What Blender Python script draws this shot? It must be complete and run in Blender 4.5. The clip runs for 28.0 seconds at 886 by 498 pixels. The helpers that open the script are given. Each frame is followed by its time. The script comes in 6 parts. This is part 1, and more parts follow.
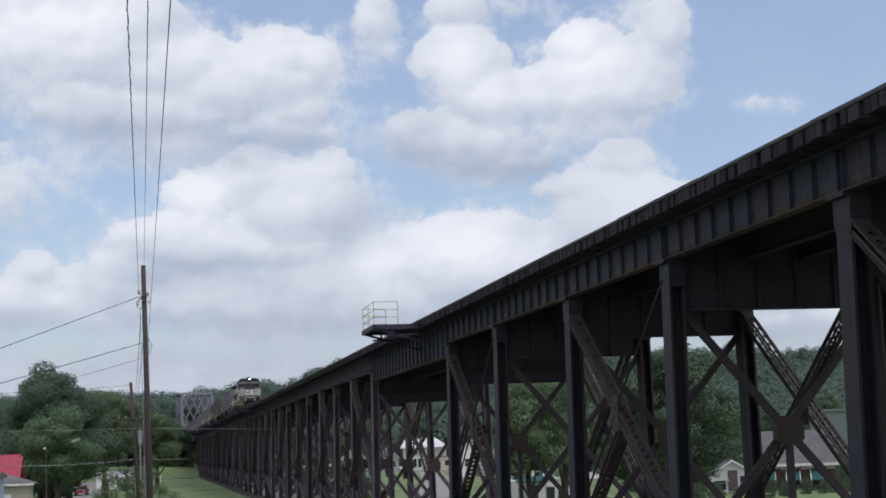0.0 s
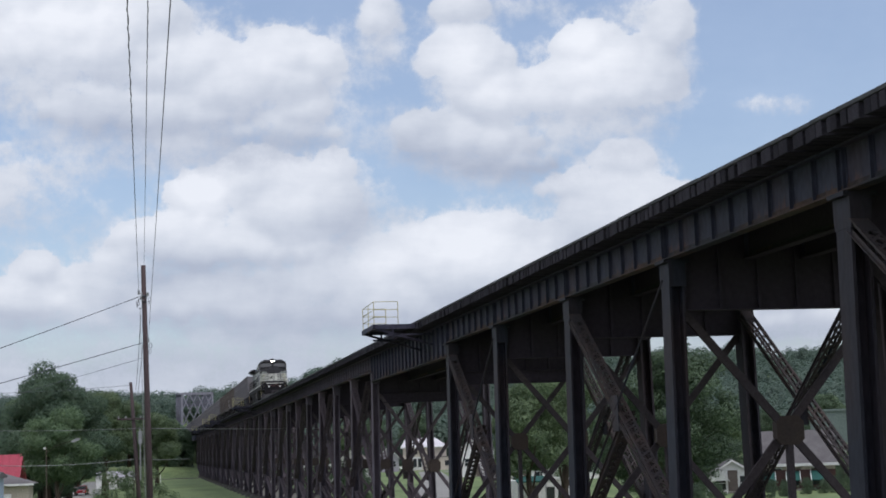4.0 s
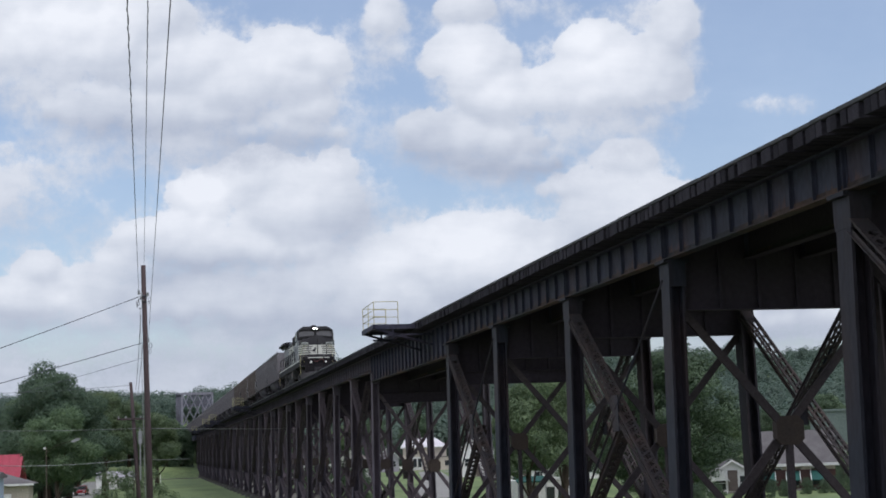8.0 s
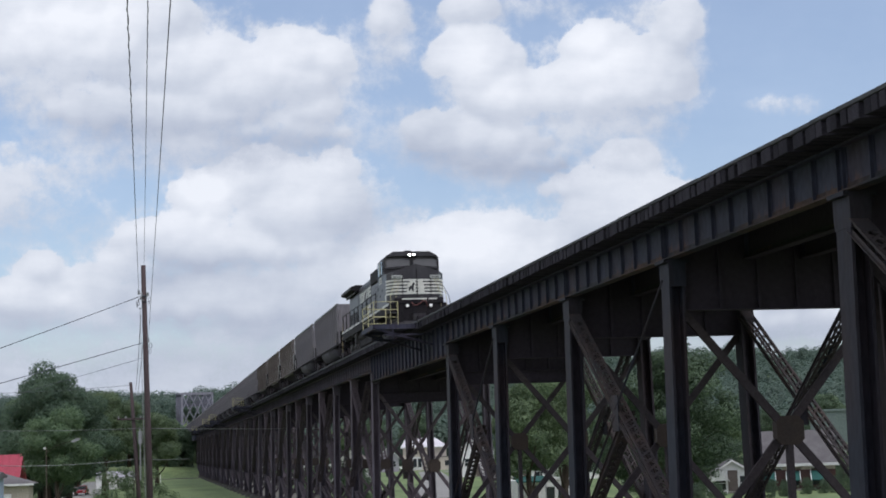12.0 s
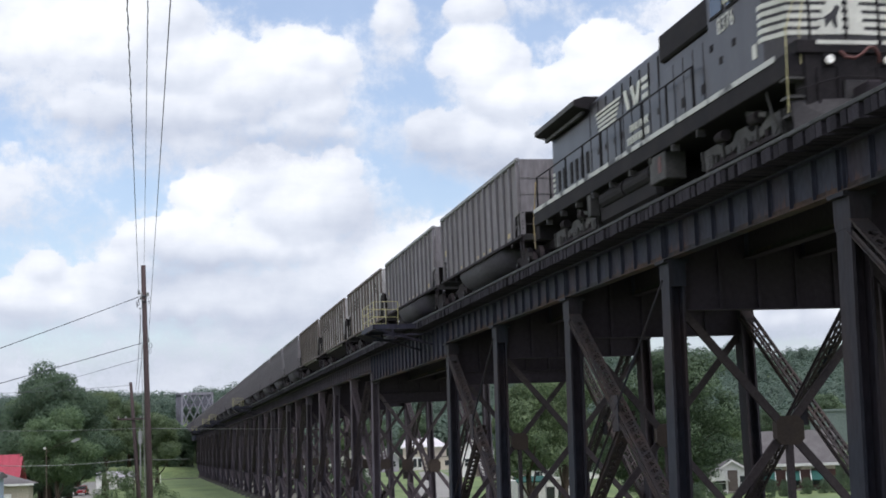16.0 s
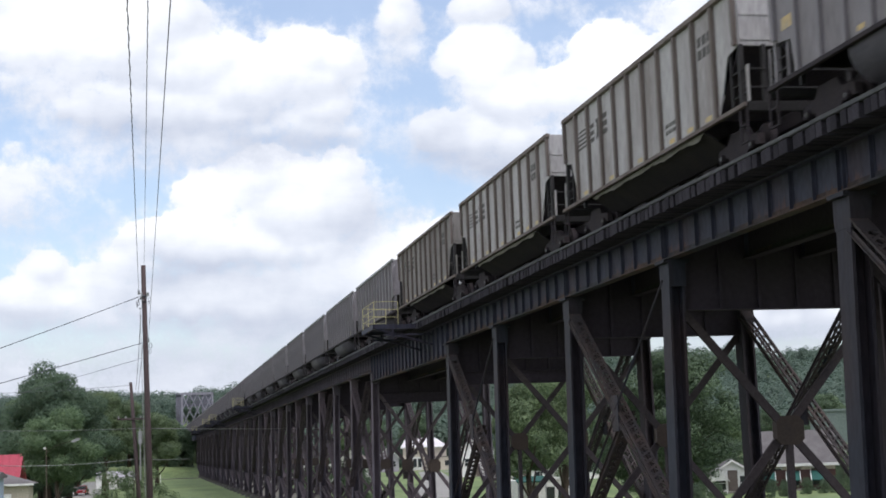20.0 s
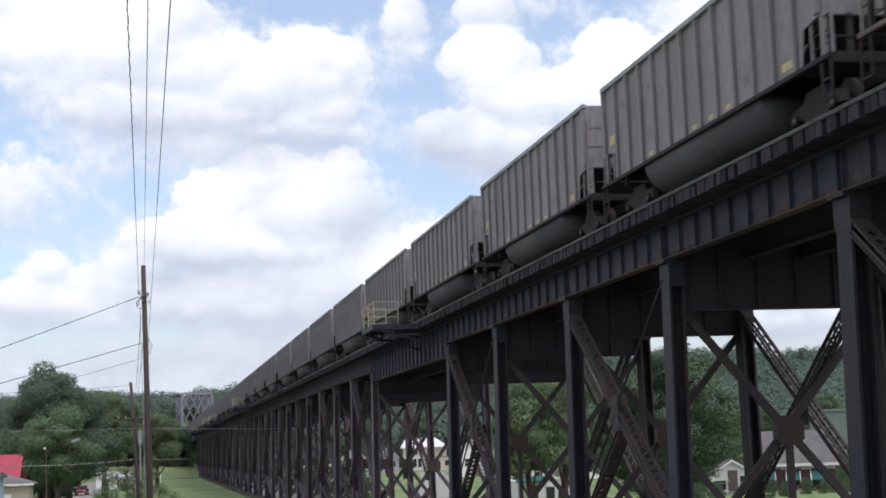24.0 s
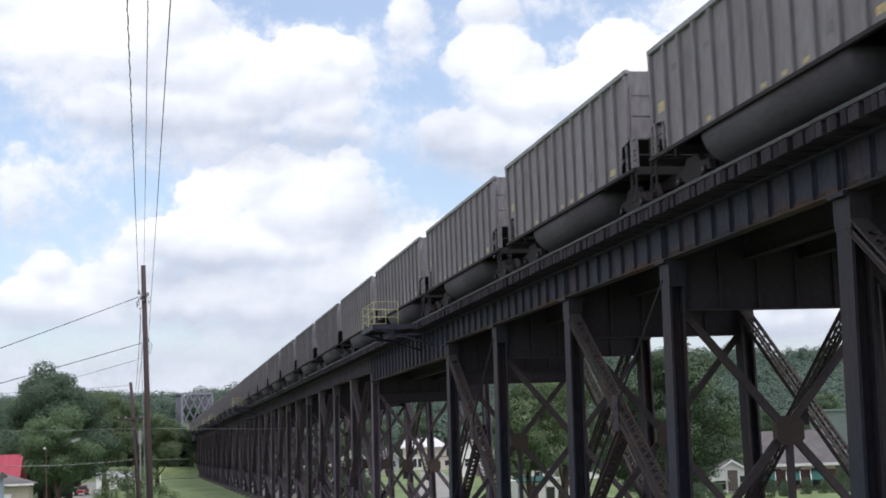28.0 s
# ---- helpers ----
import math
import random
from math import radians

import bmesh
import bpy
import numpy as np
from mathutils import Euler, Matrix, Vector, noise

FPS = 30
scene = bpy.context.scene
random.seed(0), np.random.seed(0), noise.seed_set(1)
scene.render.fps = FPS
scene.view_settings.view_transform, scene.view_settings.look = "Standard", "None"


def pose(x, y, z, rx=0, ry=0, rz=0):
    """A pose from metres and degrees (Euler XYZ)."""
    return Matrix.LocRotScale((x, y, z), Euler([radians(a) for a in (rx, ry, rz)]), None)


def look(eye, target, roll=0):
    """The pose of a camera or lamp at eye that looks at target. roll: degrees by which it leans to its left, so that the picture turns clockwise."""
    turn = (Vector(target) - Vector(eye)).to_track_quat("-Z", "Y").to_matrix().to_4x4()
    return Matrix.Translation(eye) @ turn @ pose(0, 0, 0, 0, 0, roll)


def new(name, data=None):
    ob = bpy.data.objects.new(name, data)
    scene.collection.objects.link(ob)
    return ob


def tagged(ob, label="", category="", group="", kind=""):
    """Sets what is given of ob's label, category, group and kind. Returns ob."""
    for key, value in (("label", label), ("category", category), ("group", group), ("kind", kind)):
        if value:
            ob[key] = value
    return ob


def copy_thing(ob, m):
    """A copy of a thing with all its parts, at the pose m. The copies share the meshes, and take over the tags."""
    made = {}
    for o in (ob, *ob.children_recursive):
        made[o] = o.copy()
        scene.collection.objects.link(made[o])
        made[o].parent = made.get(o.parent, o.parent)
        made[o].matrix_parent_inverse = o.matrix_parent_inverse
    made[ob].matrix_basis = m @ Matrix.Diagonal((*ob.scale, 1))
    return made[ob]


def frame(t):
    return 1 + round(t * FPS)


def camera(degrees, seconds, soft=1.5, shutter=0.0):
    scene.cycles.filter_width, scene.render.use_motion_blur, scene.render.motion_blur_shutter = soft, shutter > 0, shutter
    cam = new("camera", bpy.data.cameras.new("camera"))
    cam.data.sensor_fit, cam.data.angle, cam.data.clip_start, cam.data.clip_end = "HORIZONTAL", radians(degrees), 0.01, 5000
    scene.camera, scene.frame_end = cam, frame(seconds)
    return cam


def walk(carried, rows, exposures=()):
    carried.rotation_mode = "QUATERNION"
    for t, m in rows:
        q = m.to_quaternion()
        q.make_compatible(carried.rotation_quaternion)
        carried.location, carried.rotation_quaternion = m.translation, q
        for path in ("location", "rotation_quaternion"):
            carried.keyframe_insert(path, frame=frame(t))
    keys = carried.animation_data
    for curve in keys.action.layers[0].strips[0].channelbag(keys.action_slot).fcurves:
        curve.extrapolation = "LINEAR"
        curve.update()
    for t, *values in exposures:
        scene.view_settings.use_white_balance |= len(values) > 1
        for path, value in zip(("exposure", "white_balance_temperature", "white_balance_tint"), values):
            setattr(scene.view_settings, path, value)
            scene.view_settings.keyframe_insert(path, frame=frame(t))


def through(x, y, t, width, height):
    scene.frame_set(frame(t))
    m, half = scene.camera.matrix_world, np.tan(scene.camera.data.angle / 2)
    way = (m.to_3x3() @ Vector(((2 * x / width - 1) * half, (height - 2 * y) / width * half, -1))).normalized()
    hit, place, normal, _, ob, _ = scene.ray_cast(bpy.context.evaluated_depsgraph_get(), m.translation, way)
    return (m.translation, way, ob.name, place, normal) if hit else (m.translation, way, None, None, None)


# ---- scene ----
cam = camera(31.28, 28.0, soft=1.75, shutter=0.35)
EYE = Vector((0.0, 0.0, 5.5))
AHEAD = Vector((0.18468766, 0.97495849, 0.1238806))
walk(cam, [(0.0, look(EYE, EYE + AHEAD * 50, -2.0)), (28.0, look(EYE, EYE + AHEAD * 50, -2.0))],
     exposures=[(0.0, -0.07, 6080, 13), (12.5, -0.02, 6080, 13), (14.5, 0.13, 6140, 13), (17.0, 0.34, 6270, 13), (20.0, 0.37, 6290, 13), (28.0, 0.37, 6290, 13)])

# ---- light ----
SUN_ELEVATION, SUN_AZIMUTH = radians(58), radians(135)   # azimuth from +Y towards +X
world = bpy.data.worlds.new("summer_sky")
scene.world = world
world.use_nodes = True
wn, wl = world.node_tree.nodes, world.node_tree.links
sky = wn.new("ShaderNodeTexSky")
sky.sky_type, sky.sun_disc = "NISHITA", False
sky.sun_elevation, sky.sun_rotation = SUN_ELEVATION, SUN_AZIMUTH
sky.air_density, sky.dust_density, sky.ozone_density = 1.0, 1.5, 1.4
# broken white cloud added as unseen fill light, cut back around the camera's view
way = wn.new("ShaderNodeTexCoord")
puffs = wn.new("ShaderNodeTexNoise")
puffs.inputs["Scale"].default_value, puffs.inputs["Detail"].default_value = 3.2, 6
wl.new(way.outputs["Generated"], puffs.inputs[0])
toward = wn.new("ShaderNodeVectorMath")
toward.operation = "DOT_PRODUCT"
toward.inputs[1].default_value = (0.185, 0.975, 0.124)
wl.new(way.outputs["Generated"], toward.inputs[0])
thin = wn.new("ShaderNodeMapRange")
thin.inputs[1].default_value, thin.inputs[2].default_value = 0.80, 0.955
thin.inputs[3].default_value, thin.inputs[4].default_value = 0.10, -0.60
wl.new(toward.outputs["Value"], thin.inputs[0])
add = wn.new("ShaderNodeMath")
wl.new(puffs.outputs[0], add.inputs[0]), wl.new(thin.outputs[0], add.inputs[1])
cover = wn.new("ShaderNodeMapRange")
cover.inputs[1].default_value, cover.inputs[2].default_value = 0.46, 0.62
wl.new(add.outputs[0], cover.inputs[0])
cloudy = wn.new("ShaderNodeMix")
cloudy.data_type = "RGBA"
cloudy.inputs[7].default_value = (7.4, 7.3, 7.4, 1)
wl.new(cover.outputs[0], cloudy.inputs[0]), wl.new(sky.outputs[0], cloudy.inputs[6])
wl.new(cloudy.outputs[2], wn["Background"].inputs[0])
wn["Background"].inputs[1].default_value = 0.145
sun = new("sun", bpy.data.lights.new("sun", "SUN"))
sun.data.energy, sun.data.angle, sun.data.color = 1.45, radians(25), (1.0, 0.97, 0.93)
sun_from = Vector((math.sin(SUN_AZIMUTH) * math.cos(SUN_ELEVATION), math.cos(SUN_AZIMUTH) * math.cos(SUN_ELEVATION), math.sin(SUN_ELEVATION)))
sun.matrix_world = look(sun_from * 200, (0, 0, 0))


# ---- materials ----
def material(name, base, second=None, rough=0.6, metal=0.0, scale=1.0, cover=0.5, soft_edge=0.2, fine=0.25, bump=0.15, jitter=0.0, stretch=(1, 1, 1), glow=0.0, gloss=0.3):
    """A surface with patches of a second colour, fine grain in colour and relief, and a slight change from piece to piece."""
    m = bpy.data.materials.new(name)
    m.use_nodes = True
    n, l = m.node_tree.nodes, m.node_tree.links
    b = n["Principled BSDF"]
    coords = n.new("ShaderNodeTexCoord")
    mapping = n.new("ShaderNodeMapping")
    mapping.inputs["Scale"].default_value = stretch
    l.new(coords.outputs["Object"], mapping.inputs[0])
    big = n.new("ShaderNodeTexNoise")
    big.inputs["Scale"].default_value, big.inputs["Detail"].default_value = scale, 6
    small = n.new("ShaderNodeTexNoise")
    small.inputs["Scale"].default_value, small.inputs["Detail"].default_value = scale * 14, 4
    for tex in (big, small):
        l.new(mapping.outputs[0], tex.inputs[0])
    ramp = n.new("ShaderNodeMapRange")
    ramp.inputs[1].default_value, ramp.inputs[2].default_value = cover - soft_edge, cover + soft_edge
    l.new(big.outputs[0], ramp.inputs[0])
    mix = n.new("ShaderNodeMix")
    mix.data_type = "RGBA"
    mix.inputs[6].default_value = (*base, 1)
    mix.inputs[7].default_value = (*(second or [c * 0.7 for c in base]), 1)
    l.new(ramp.outputs[0], mix.inputs[0])
    grain = n.new("ShaderNodeMapRange")
    grain.inputs[1].default_value, grain.inputs[2].default_value = 0.25, 0.75
    grain.inputs[3].default_value, grain.inputs[4].default_value = 1 - fine, 1 + fine
    l.new(small.outputs[0], grain.inputs[0])
    value = grain.outputs[0]
    if jitter:
        info = n.new("ShaderNodeObjectInfo")
        each = n.new("ShaderNodeMapRange")
        each.inputs[3].default_value, each.inputs[4].default_value = 1 - jitter, 1 + jitter
        l.new(info.outputs["Random"], each.inputs[0])
        times = n.new("ShaderNodeMath")
        times.operation = "MULTIPLY"
        l.new(value, times.inputs[0]), l.new(each.outputs[0], times.inputs[1])
        value = times.outputs[0]
    tint = n.new("ShaderNodeVectorMath")
    tint.operation = "SCALE"
    l.new(mix.outputs[2], tint.inputs[0]), l.new(value, tint.inputs["Scale"])
    l.new(tint.outputs[0], b.inputs["Base Color"])
    b.inputs["Roughness"].default_value, b.inputs["Metallic"].default_value = rough, metal
    b.inputs["Specular IOR Level"].default_value = gloss
    if bump:
        rise = n.new("ShaderNodeBump")
        rise.inputs["Strength"].default_value, rise.inputs["Distance"].default_value = bump, 0.02
        l.new(small.outputs[0], rise.inputs["Height"])
        l.new(rise.outputs[0], b.inputs["Normal"])
    if glow:
        b.inputs["Emission Color"].default_value, b.inputs["Emission Strength"].default_value = (1.0, 0.93, 0.82, 1), glow
    return m


def foliage(name, base, second, through=0.42):
    """Leaves: green that changes from leaf to leaf, letting part of the light through."""
    m = bpy.data.materials.new(name)
    m.use_nodes = True
    n, l = m.node_tree.nodes, m.node_tree.links
    b = n["Principled BSDF"]
    geo = n.new("ShaderNodeNewGeometry")
    coords = n.new("ShaderNodeTexCoord")
    patch = n.new("ShaderNodeTexNoise")
    patch.inputs["Scale"].default_value, patch.inputs["Detail"].default_value = 0.35, 3
    l.new(coords.outputs["Object"], patch.inputs[0])
    add = n.new("ShaderNodeMath")
    add.operation = "ADD"
    half = n.new("ShaderNodeMath")
    half.operation, half.inputs[1].default_value = "MULTIPLY", 0.5
    l.new(geo.outputs["Random Per Island"], half.inputs[0])
    l.new(half.outputs[0], add.inputs[0]), l.new(patch.outputs[0], add.inputs[1])
    ramp = n.new("ShaderNodeMapRange")
    ramp.inputs[1].default_value, ramp.inputs[2].default_value = 0.35, 1.1
    l.new(add.outputs[0], ramp.inputs[0])
    mix = n.new("ShaderNodeMix")
    mix.data_type = "RGBA"
    mix.inputs[6].default_value, mix.inputs[7].default_value = (*base, 1), (*second, 1)
    l.new(ramp.outputs[0], mix.inputs[0])
    l.new(mix.outputs[2], b.inputs["Base Color"])
    b.inputs["Roughness"].default_value = 0.55
    see = n.new("ShaderNodeBsdfTranslucent")
    l.new(mix.outputs[2], see.inputs[0])
    blend = n.new("ShaderNodeMixShader")
    blend.inputs[0].default_value = through
    l.new(b.outputs[0], blend.inputs[1]), l.new(see.outputs[0], blend.inputs[2])
    l.new(blend.outputs[0], n["Material Output"].inputs[0])
    return m


GIRDER = material("painted_girder_steel", (0.043, 0.045, 0.066), (0.052, 0.043, 0.057), 0.6, 0.0, 0.5, 0.58, 0.12, 0.3, 0.2, 0.12, (1, 1, 0.5), gloss=0.06)
COLUMN = material("painted_column_steel", (0.026, 0.029, 0.041), (0.040, 0.030, 0.033), 0.6, 0.0, 0.6, 0.50, 0.12, 0.25, 0.2, 0.12, (1, 1, 0.35), gloss=0.1)
RUST = material("rusted_steel", (0.060, 0.050, 0.053), (0.046, 0.040, 0.046), 0.8, 0.0, 0.9, 0.5, 0.2, 0.22, 0.25, 0.1, gloss=0.1)
RUSTY = material("flaking_rusty_steel", (0.039, 0.035, 0.038), (0.060, 0.043, 0.039), 0.85, 0.0, 1.6, 0.5, 0.15, 0.3, 0.3, 0.12)
GUSSET = material("brown_rusted_plate", (0.058, 0.043, 0.036), (0.042, 0.034, 0.032), 0.85, 0.0, 1.2, 0.5, 0.2, 0.2, 0.2, 0.2)
FLANGE = material("rust_stained_flange", (0.036, 0.036, 0.042), (0.085, 0.050, 0.037), 0.75, 0.0, 0.35, 0.57, 0.1, 0.4, 0.3, 0.1, gloss=0.1)
# separate tone for under-deck steel, set to the darkness of its shade
UNDER = material("shade_toned_under_deck_steel", (0.047, 0.040, 0.051), (0.043, 0.036, 0.047), 0.9, 0.0, 0.5, 0.5, 0.2, 0.15, 0.1, 0.05, gloss=0.06)
# far steel: rusty, and lifted paler to stand in for haze
FAR_COLUMN = material("hazed_rusty_column_steel", (0.094, 0.086, 0.106), (0.098, 0.076, 0.086), 0.8, 0.0, 0.4, 0.5, 0.2, 0.25, 0.2, 0.3, (1, 1, 0.3), gloss=0.1)
FAR_GIRDER = material("hazed_girder_steel", (0.092, 0.086, 0.110), (0.096, 0.080, 0.096), 0.8, 0.0, 0.4, 0.5, 0.2, 0.25, 0.2, 0.1, gloss=0.1)
FAR_RUST = material("hazed_rusted_steel", (0.094, 0.077, 0.084), (0.076, 0.065, 0.074), 0.85, 0.0, 0.6, 0.5, 0.2, 0.25, 0.2, 0.2, gloss=0.1)
TIE = material("creosoted_tie", (0.042, 0.039, 0.048), (0.026, 0.024, 0.030), 0.95, 0.0, 2.0, 0.5, 0.25, 0.35, 0.5, 0.28, (0.3, 1, 1), gloss=0.06)
BOARD = material("weathered_lit_edge_board", (0.066, 0.068, 0.072), (0.036, 0.037, 0.041), 0.8, 0.0, 1.0, 0.5, 0.2, 0.35, 0.4, 0.3, (1, 0.2, 1))
RAIL = material("worn_rail_steel", (0.10, 0.085, 0.075), (0.05, 0.035, 0.028), 0.5, 0.6, 2.0)
YELLOW = material("faded_yellow_paint", (0.50, 0.46, 0.24), (0.38, 0.35, 0.20), 0.6, 0.0, 3.0)
TRUSS = material("grey_truss_paint", (0.27, 0.27, 0.31), (0.18, 0.18, 0.21), 0.6, 0.0, 0.3)
# darker copy of the truss paint for the shade inside the span
TRUSS_INNER = material("shaded_truss_paint", (0.115, 0.118, 0.145), (0.085, 0.086, 0.105), 0.7, 0.0, 0.3)
CONCRETE = material("weathered_concrete", (0.24, 0.23, 0.21), (0.15, 0.14, 0.125), 0.9, 0.0, 1.0)
FOOTING = material("dark_concrete_footing", (0.10, 0.098, 0.092), (0.055, 0.055, 0.045), 0.9, 0.0, 1.0)
CAR_GREY = material("dusty_grey_car_steel", (0.186, 0.174, 0.190), (0.142, 0.130, 0.138), 0.65, 0.0, 0.8, 0.55, 0.15, 0.25, 0.15, 0.0, (1, 1, 0.22))
CHORD = material("pale_top_chord_steel", (0.235, 0.24, 0.25), (0.16, 0.162, 0.17), 0.6, 0.0, 0.8, 0.55, 0.15, 0.25, 0.1)
# rust streaks, plus a darker tone for the shadow along the posts
RIB_BROWN = material("rust_and_shadow_toned_post", (0.150, 0.128, 0.120), (0.095, 0.072, 0.064), 0.75, 0.0, 0.9, 0.5, 0.15, 0.25, 0.1, 0.1, (1, 1, 0.2))
END_DARK = material("dark_car_end_steel", (0.030, 0.028, 0.030), (0.018, 0.017, 0.018), 0.8, 0.0, 1.4)
# tub darker than the car sides, standing in for shade underneath
TUB_GREY = material("shade_darkened_tub_steel", (0.092, 0.085, 0.104), (0.060, 0.055, 0.068), 0.7, 0.0, 0.6, 0.5, 0.2, 0.2, 0.15, 0.0, (1, 0.3, 1), gloss=0.2)
CAR_BEIGE = material("dusty_beige_car_paint", (0.350, 0.340, 0.348), (0.200, 0.178, 0.174), 0.7, 0.0, 0.9, 0.58, 0.13, 0.25, 0.15, 0.0, (1, 1, 0.22))
CAR_BROWN = material("dusty_brown_car_paint", (0.195, 0.182, 0.176), (0.130, 0.117, 0.112), 0.7, 0.0, 0.5, 0.52, 0.2, 0.2, 0.15, 0.0, (1, 1, 0.3))
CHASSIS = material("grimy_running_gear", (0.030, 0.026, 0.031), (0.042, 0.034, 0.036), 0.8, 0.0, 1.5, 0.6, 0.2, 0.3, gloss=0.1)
TREAD = material("polished_wheel_tread", (0.16, 0.155, 0.15), (0.06, 0.058, 0.056), 0.5, 0.5, 3.0)
LOCO_BLACK = material("locomotive_black_enamel", (0.017, 0.016, 0.021), (0.032, 0.030, 0.036), 0.40, 0.0, 1.1, 0.52, 0.12, 0.25, 0.08, stretch=(1, 1, 0.35), gloss=0.42)
LOCO_DARK = material("sooty_locomotive_black", (0.014, 0.013, 0.016), (0.025, 0.022, 0.024), 0.75, 0.0, 1.2, gloss=0.12)
LOCO_FRAME = material("dusty_truck_frame", (0.030, 0.029, 0.031), (0.085, 0.082, 0.082), 0.7, 0.1, 1.2)
WHITE = material("white_marking_paint", (0.62, 0.62, 0.57), (0.46, 0.46, 0.42), 0.55, 0.0, 2.0, 0.62, 0.15, 0.1, 0.05)
WHITE_WORN = material("worn_white_paint", (0.50, 0.50, 0.48), (0.07, 0.07, 0.075), 0.6, 0.0, 1.6, 0.56, 0.07, 0.2, 0.05)
BOARD_GLASS = material("pale_number_board_glass", (0.38, 0.40, 0.38), (0.30, 0.32, 0.30), 0.4, 0.0, 3.0)
PLOUGH = material("dusty_plough_steel", (0.050, 0.047, 0.050), (0.020, 0.019, 0.022), 0.8, 0.0, 0.9)
SAFETY = material("yellow_marking_paint", (0.52, 0.36, 0.13), (0.30, 0.26, 0.19), 0.55, 0.0, 2.0)
MARK_DARK = material("faded_dark_lettering", (0.045, 0.043, 0.042), (0.08, 0.076, 0.072), 0.7, 0.0, 3.0)
MARK_FAINT = material("worn_faint_lettering", (0.115, 0.112, 0.118), (0.15, 0.148, 0.156), 0.7, 0.0, 4.0)
RED_HOSE = material("red_cable", (0.15, 0.050, 0.045), (0.09, 0.040, 0.038), 0.6)
GLASS = material("cab_window_glass", (0.036, 0.037, 0.042), (0.050, 0.051, 0.056), 0.12, 0.0, 1.0, fine=0.04, bump=0.0, gloss=0.8)
BEIGE_BLIND = material("beige_window_deflector", (0.40, 0.39, 0.33), (0.33, 0.32, 0.27), 0.5, 0.0, 2.0)
LAMP = material("lit_headlight", (1, 1, 1), None, 0.3, glow=50.0)
LAMP_DIM = material("lit_ditch_light", (0.9, 0.9, 0.88), None, 0.3, glow=0.12)
POLE = material("weathered_pole_wood", (0.082, 0.058, 0.058), (0.046, 0.034, 0.037), 0.85, 0.0, 2.5, 0.5, 0.25, 0.3, 0.5, 0.0, (1, 1, 0.08))
WIRE = material("dark_cable_sheath", (0.070, 0.074, 0.086), None, 0.6)
WIRE_PALE = material("pale_cable_sheath", (0.26, 0.27, 0.27), None, 0.6)
GALV = material("galvanised_steel", (0.36, 0.37, 0.38), (0.26, 0.26, 0.27), 0.45, 0.6, 3.0)
BARK = material("tree_bark", (0.085, 0.066, 0.050), (0.045, 0.036, 0.030), 0.9, 0.0, 2.0, 0.5, 0.2, 0.4, 0.6, 0.1, (1, 1, 0.3))
# dark and mid leaf are tinted bluish to stand in for haze
LEAF_DARK = foliage("dark_leaf", (0.055, 0.098, 0.066), (0.112, 0.170, 0.096))
LEAF_MID = foliage("mid_leaf", (0.074, 0.128, 0.070), (0.150, 0.222, 0.104))
LEAF_LIGHT = foliage("bright_leaf", (0.078, 0.120, 0.064), (0.152, 0.208, 0.096))
# brighter leaf copy, with sunlight put into its colour
LEAF_SUNLIT = foliage("sunlit_leaf", (0.084, 0.136, 0.074), (0.190, 0.262, 0.122))
# leaf copy darkened to carry the shade in a crown and the shrubs
LEAF_SHADED = foliage("shade_darkened_leaf", (0.027, 0.052, 0.031), (0.112, 0.170, 0.084), 0.32)
# paler, bluer leaf copy: aerial haze painted into the hill woods
LEAF_FAR = foliage("hazy_hill_leaf", (0.066, 0.108, 0.088), (0.120, 0.172, 0.126))
GRASS = material("mown_grass", (0.150, 0.198, 0.078), (0.096, 0.140, 0.054), 0.9, 0.0, 0.10, 0.5, 0.12, 0.35, 0.3, stretch=(1, 0.45, 1))
EARTH = material("bare_earth", (0.20, 0.185, 0.165), (0.14, 0.135, 0.11), 0.95, 0.0, 0.4)
ASPHALT = material("pale_worn_asphalt", (0.19, 0.188, 0.18), (0.15, 0.148, 0.14), 0.9, 0.0, 0.2)
PALE_ROAD = material("sunlit_gravel_road", (0.27, 0.265, 0.25), (0.20, 0.195, 0.18), 0.95, 0.0, 0.2)
SIDING = material("white_siding", (0.76, 0.76, 0.74), (0.68, 0.68, 0.66), 0.7, 0.0, 0.6, jitter=0.08)
SIDING_GREY = material("grey_siding", (0.36, 0.35, 0.38), (0.30, 0.29, 0.32), 0.7, 0.0, 0.5)
SIDING_TAN = material("tan_siding", (0.42, 0.38, 0.31), (0.34, 0.30, 0.25), 0.7, 0.0, 0.6)
SIDING_GREEN = material("grey_green_metal_siding", (0.16, 0.20, 0.185), (0.13, 0.165, 0.15), 0.6, 0.0, 0.3)
CREAM = material("cream_stucco", (0.60, 0.53, 0.46), (0.50, 0.44, 0.38), 0.8, 0.0, 0.5)
PALE_ROOF = material("pale_metal_roof", (0.62, 0.60, 0.62), (0.52, 0.50, 0.53), 0.6, 0.0, 0.4)
PORCH_BRICK = material("shade_dark_red_brick", (0.075, 0.040, 0.036), (0.050, 0.030, 0.028), 0.85, 0.0, 1.5)
SHINGLE = material("grey_shingle_roof", (0.130, 0.122, 0.124), (0.090, 0.083, 0.086), 0.9, 0.0, 0.8, jitter=0.15)
SHINGLE_BROWN = material("brown_shingle_roof", (0.15, 0.125, 0.110), (0.10, 0.085, 0.075), 0.9, 0.0, 0.8, jitter=0.15)
RED_ROOF = material("red_metal_roof", (0.33, 0.036, 0.064), (0.26, 0.032, 0.052), 0.5, 0.0, 0.4)
TRIM = material("white_trim_paint", (0.72, 0.72, 0.70), None, 0.6)
